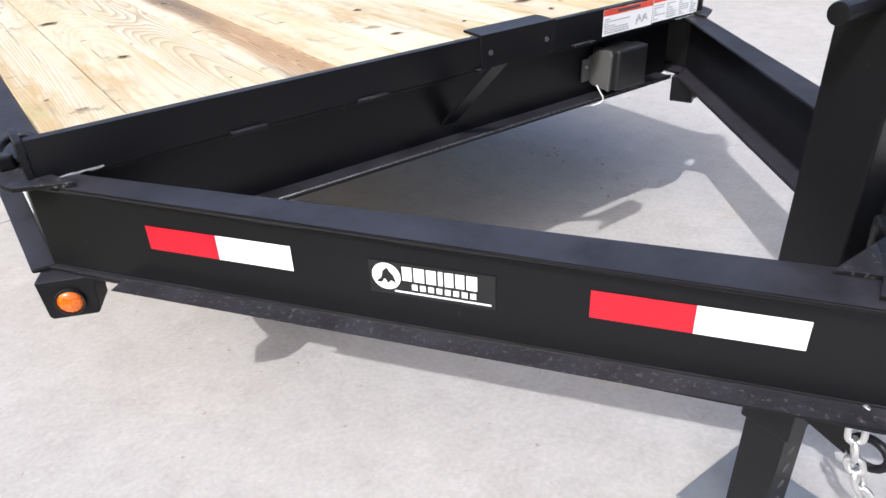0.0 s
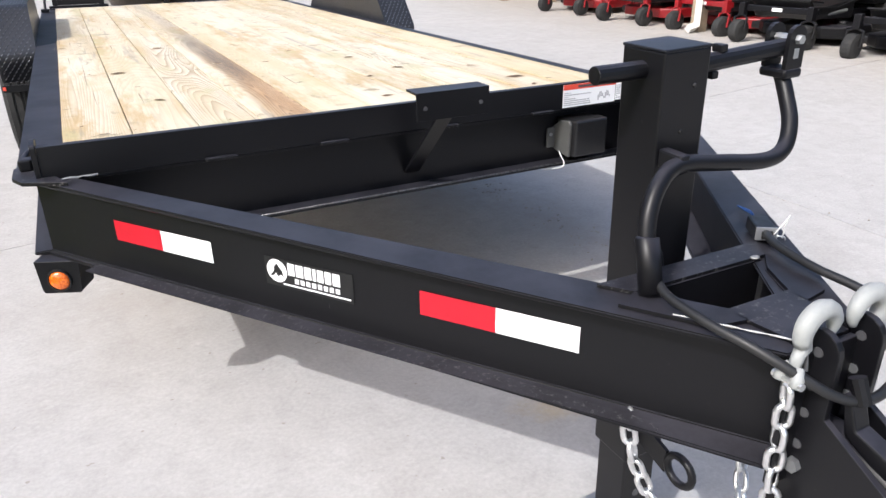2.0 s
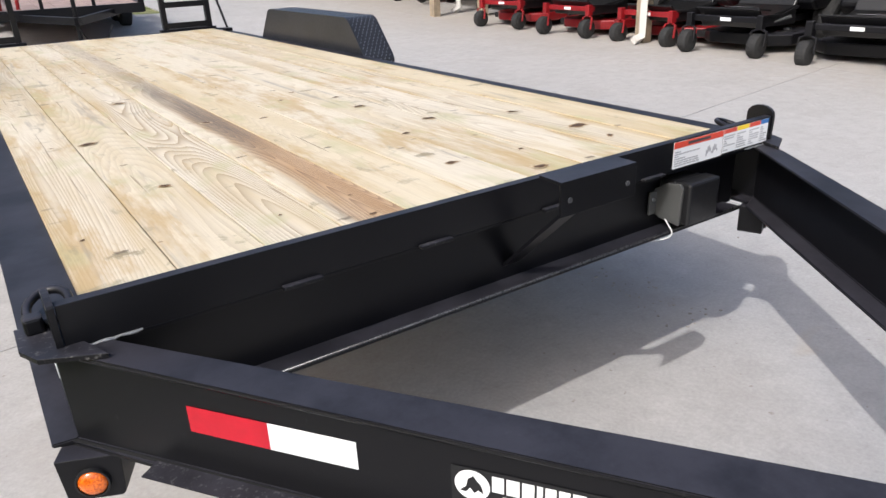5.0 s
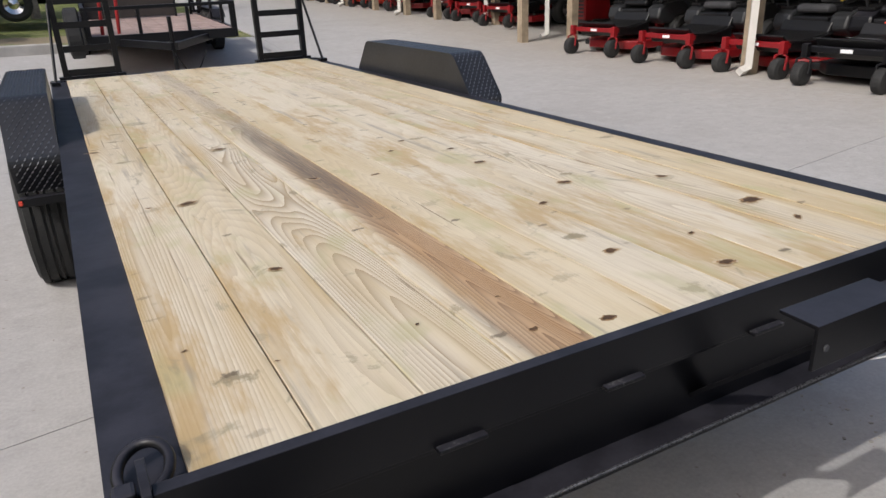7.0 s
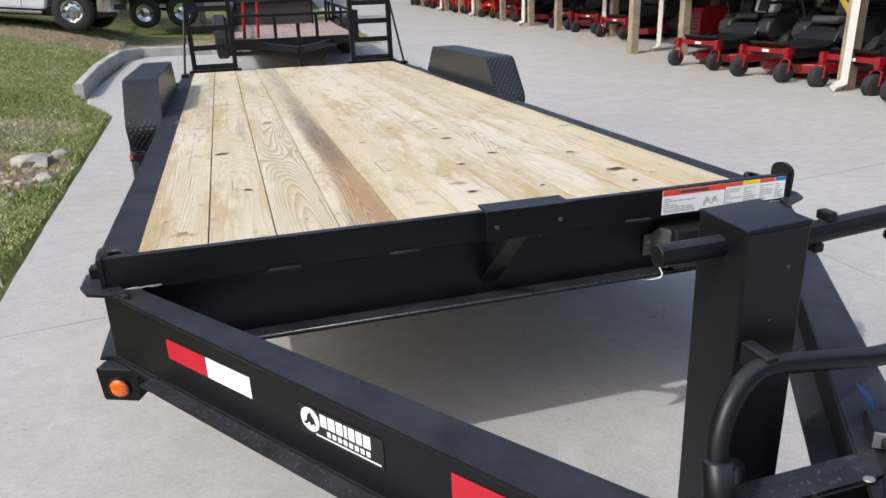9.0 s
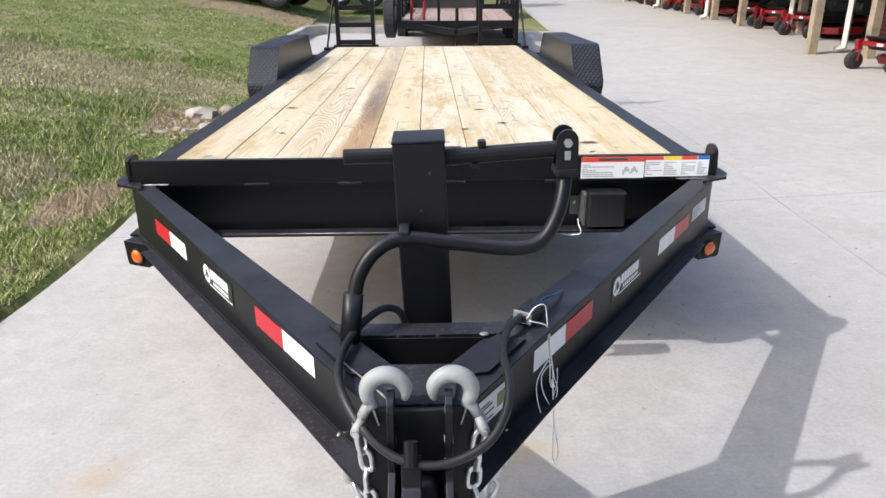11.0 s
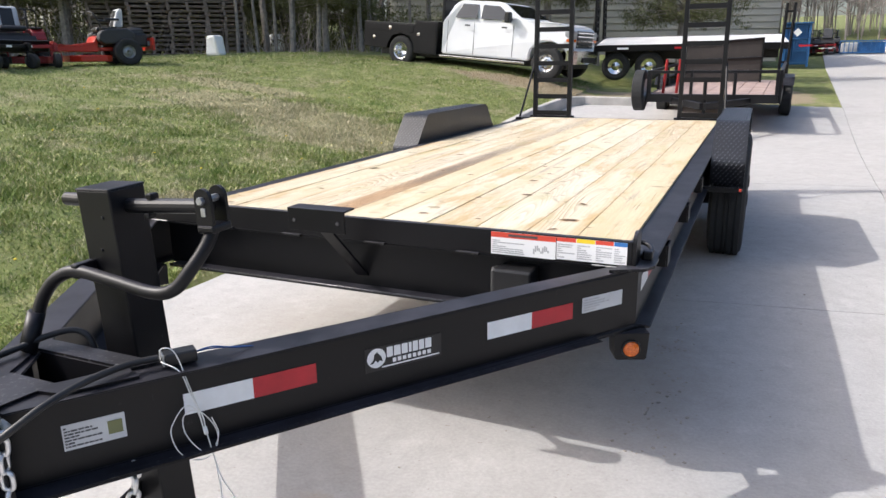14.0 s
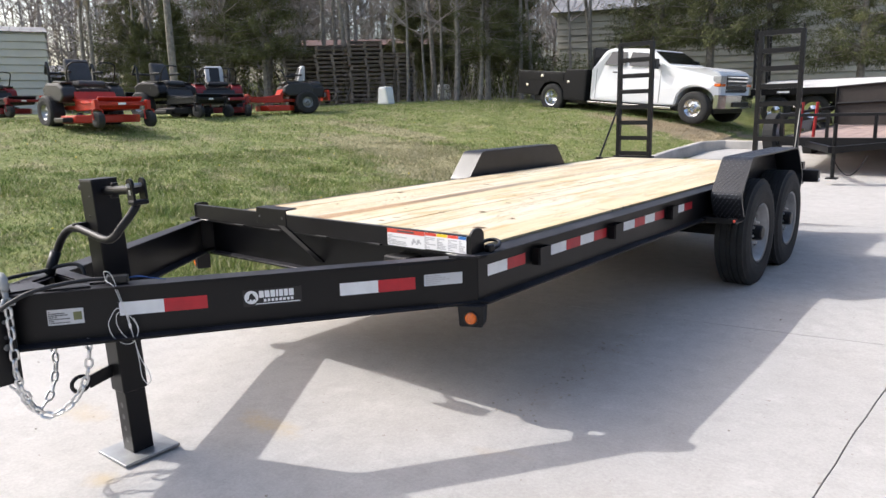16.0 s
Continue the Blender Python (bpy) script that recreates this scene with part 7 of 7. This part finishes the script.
def branch_segs(p, d, length, r, depth, rr, out):
    n = 3
    for k in range(n):
        d = (d + Vector((rr.uniform(-1, 1), rr.uniform(-1, 1), rr.uniform(-0.4, 0.8))) * 0.17).normalized()
        q = p + d * length / n
        out.append((p, q, r * (1 - 0.2 * k), r * (1 - 0.2 * (k + 1))))
        p = q
        if depth and k:
            for _ in range(2):
                e = (d + Vector((rr.uniform(-1, 1), rr.uniform(-1, 1), rr.uniform(-0.2, 0.8))) * 0.8).normalized()
                branch_segs(p, e, length * rr.uniform(0.45, 0.7), r * 0.42, depth - 1, rr, out)


def seg_mesh(name, segs, material, sides):
    v, f = quick_tubes(segs, sides)
    me = bpy.data.meshes.new(name)
    me.from_pydata([tuple(q) for q in v], [], f)
    me.materials.append(material)
    return me


def bare_tree_meshes(seed, h):
    rr = random.Random(seed)
    trunk, crown = [], []
    p, d, r = Vector((0, 0, -0.2)), Vector((0, 0, 1)), 0.022 + h * 0.0075
    n = 7
    for k in range(n):
        d = (d + Vector((rr.uniform(-1, 1), rr.uniform(-1, 1), 0.6)) * 0.07).normalized()
        q = p + d * h / n
        trunk.append((p, q, r * (1 - k / n * 0.8), r * (1 - (k + 1) / n * 0.8)))
        p = q
        if k > 1:
            for _ in range(3):
                e = (Vector((rr.uniform(-1, 1), rr.uniform(-1, 1), rr.uniform(0.2, 1.0)))).normalized()
                branch_segs(p, e, h * rr.uniform(0.14, 0.30), r * (1 - k / n) * 0.5 + 0.006, 3, rr, crown)
    return seg_mesh("trunk", trunk, BARK, 7), seg_mesh("twigs", crown, TWIG, 3)


TREES = [bare_tree_meshes(s, h) for s, h in ((1, 9), (2, 11), (3, 8), (4, 10))]


def bare_tree(x, y, k, s=1.0, turn=0.0):
    e = thing("bare_tree", "leafless grey-barked tree at the wood's edge", "tree", "bare trees", (x, y, ground_z(x, y)))
    e.rotation_euler = (0, 0, turn)
    e.scale = (s, s, s)
    shared("trunk", TREES[k][0], e)
    shared("crown", TREES[k][1], e)


def cedar_meshes(seed, h, spread, bare=0.12):
    rr = random.Random(seed)
    trunk = []
    p = Vector((0, 0, -0.2))
    for k in range(6):
        q = Vector((rr.uniform(-0.08, 0.08), rr.uniform(-0.08, 0.08), h * (k + 1) / 6))
        trunk.append((p, q, 0.17 * (1 - k / 7), 0.17 * (1 - (k + 1) / 7)))
        p = q
    verts, faces = [], []
    nb = 135
    for b in range(nb):
        t = bare + (1 - bare) * rr.random()
        z = h * t
        a = rr.random() * math.tau
        L = spread * (1 - t) ** 0.55 * rr.uniform(0.55, 1.1) + 0.2
        d = Vector((math.cos(a), math.sin(a), rr.uniform(-0.25, 0.35)))
        trunk.append((Vector((0, 0, z)), Vector((0, 0, z)) + d * L * 0.9, 0.03, 0.008))
        for k in range(125):
            s = rr.uniform(0.25, 1.0)
            c = Vector((0, 0, z)) + d * L * s + Vector((rr.gauss(0, 1), rr.gauss(0, 1), rr.gauss(-0.5, 1))) * 0.105
            for _ in range(2):
                u = Vector((rr.gauss(0, 1), rr.gauss(0, 1), rr.gauss(0, 1) - 0.9)).normalized()
                w = u.cross(Vector((rr.gauss(0, 1), rr.gauss(0, 1), rr.gauss(0, 1)))).normalized()
                i = len(verts)
                ln = rr.uniform(0.08, 0.22)
                verts += [tuple(c - w * 0.012), tuple(c + w * 0.012), tuple(c + u * ln)]
                faces.append((i, i + 1, i + 2))
    me = bpy.data.meshes.new("foliage")
    me.from_pydata(verts, [], faces)
    me.materials.append(CEDAR)
    return seg_mesh("trunk", trunk, BARK, 5), me


CEDARS = [cedar_meshes(11, 7.5, 3.0, 0.26), cedar_meshes(12, 6.0, 1.7, 0.14), cedar_meshes(13, 9.0, 2.4, 0.30)]


def cedar(x, y, k, s=1.0, turn=0.0):
    e = thing("cedar_tree", "dark green ragged cedar at the wood's edge", "tree", "cedars", (x, y, ground_z(x, y)))
    e.rotation_euler = (0, 0, turn)
    e.scale = (s, s, s)
    shared("trunk", CEDARS[k][0], e)
    shared("foliage", CEDARS[k][1], e)


# along the edge of the wood, seen from the front of the trailer
for k, (x, y, t, s) in enumerate(((-20.5, 11.4, 1, 0.62), (-20.3, 13.4, 0, 0.75), (-16.2, 19.0, 1, 0.75), (-15.0, 20.4, 0, 0.7), (-5.4, 21.6, 0, 0.95), (-4.0, 23.0, 2, 0.8), (-1.2, 22.6, 0, 0.85), (-12.4, 20.6, 1, 0.85), (-22.2, 12.6, 1, 0.6), (-18.2, 13.6, 0, 0.8), (-21.2, 10.6, 1, 0.5), (-12.0, 18.4, 0, 0.7), (-7.4, 22.4, 0, 0.9), (-26.5, 13.0, 0, 0.7))):
    cedar(x, y, t, s, k * 1.3)
for k in range(30):
    u = k / 29
    x, y = -23.5 + 14.5 * u + rnd.uniform(-1.2, 1.2), 9.5 + 12.5 * u + rnd.uniform(-1.0, 1.6)
    bare_tree(x, y, k % 4, rnd.uniform(0.7, 1.1), rnd.random() * 6)
for x, y in ((-14.0, 16.4), (-13.6, 16.9), (-13.2, 17.3), (-12.7, 17.6), (-14.4, 16.2)):
    bare_tree(x, y, rnd.randint(0, 3), 0.7, rnd.random() * 6)
bare_tree(-17.9, 9.9, 1, 1.25, 2.0)
# evergreen thicket and vines under the trees
rr = random.Random(21)
verts, faces = [], []
for k in range(325):
    u = rr.random()
    cx, cy = -27 + 16.5 * u + rr.gauss(0, 0.8), 9.5 + 11.5 * u + rr.gauss(1.2, 0.9)
    top = rr.uniform(0.2, 1.9)
    if k >= 300:
        cx, cy, top = rr.uniform(-34, -26), rr.uniform(8, 19), rr.uniform(2.0, 4.5)
    cz, rad = ground_z(cx, cy), rr.uniform(0.35, 0.8)
    for _ in range(110):
        c = Vector((cx + rr.gauss(0, rad * 0.6), cy + rr.gauss(0, rad * 0.6), cz + top * rr.random() ** 0.7 + 0.05))
        d = Vector((rr.gauss(0, 1), rr.gauss(0, 1), rr.gauss(-0.2, 1))).normalized()
        w = d.cross(Vector((rr.gauss(0, 1), rr.gauss(0, 1), rr.gauss(0, 1)))).normalized() * 0.022
        i = len(verts)
        verts += [tuple(c - w), tuple(c + w), tuple(c + d * rr.uniform(0.08, 0.2))]
        faces.append((i, i + 1, i + 2))
me = bpy.data.meshes.new("thicket")
me.from_pydata(verts, [], faces)
me.materials.append(CEDAR)
tagged(new("thicket", me), "dark evergreen thicket under the bare trees", "bushes", kind="stuff")
# deep wood behind, too many to count
segs = []
rr = random.Random(5)
for k in range(1000):
    if k >= 840:
        x, y = rr.uniform(-4, 18), rr.uniform(52, 68)
    elif k >= 760:
        x, y = rr.uniform(-58, -31), rr.uniform(2, 24)
    elif k < 640:
        u = rr.random()
        x, y = -44 + 42 * u + rr.uniform(-4, 4), 13 + 33 * u + rr.uniform(0, 16)
    else:
        x, y = rr.uniform(-10, 22), rr.uniform(52, 74)
    z, h = ground_z(x, y), rr.uniform(7, 13)
    base = Vector((x, y, z))
    top = base + Vector((rr.uniform(-0.8, 0.8), rr.uniform(-0.8, 0.8), h))
    segs.append((base, top, rr.uniform(0.03, 0.07), 0.015))
    for _ in range(20):
        t = rr.uniform(0.15, 1.0)
        p = base.lerp(top, t)
        d = Vector((rr.uniform(-1, 1), rr.uniform(-1, 1), rr.uniform(0.1, 1.0))).normalized()
        L = rr.uniform(0.8, 2.4)
        q = p + d * L
        segs.append((p, q, 0.03, 0.012))
        for _ in range(4):
            e = (d + Vector((rr.uniform(-1, 1), rr.uniform(-1, 1), rr.uniform(-0.3, 0.8))) * 0.8).normalized()
            s = p.lerp(q, rr.uniform(0.3, 1))
            segs.append((s, s + e * L * 0.55, 0.014, 0.005))
wood = new("far_wood", seg_mesh("far_wood", segs, TWIG, 3))
tagged(wood, "bare grey-brown winter wood behind the yard", "wood", kind="stuff")
# low brush and leaf litter along the wood's edge
segs = []
for k in range(800):
    u = rr.random()
    x, y = -24 + 15 * u + rr.gauss(0, 0.9), 10.0 + 11 * u + rr.gauss(0.6, 0.9)
    p = Vector((x, y, ground_z(x, y)))
    q = p + Vector((rr.gauss(0, 0.3), rr.gauss(0, 0.3), rr.uniform(0.25, 1.3)))
    segs.append((p, q, 0.012, 0.004))
tagged(new("brush", seg_mesh("brush", segs, TWIG, 3)), "dry brown brush along the wood's edge", "brush", kind="stuff")
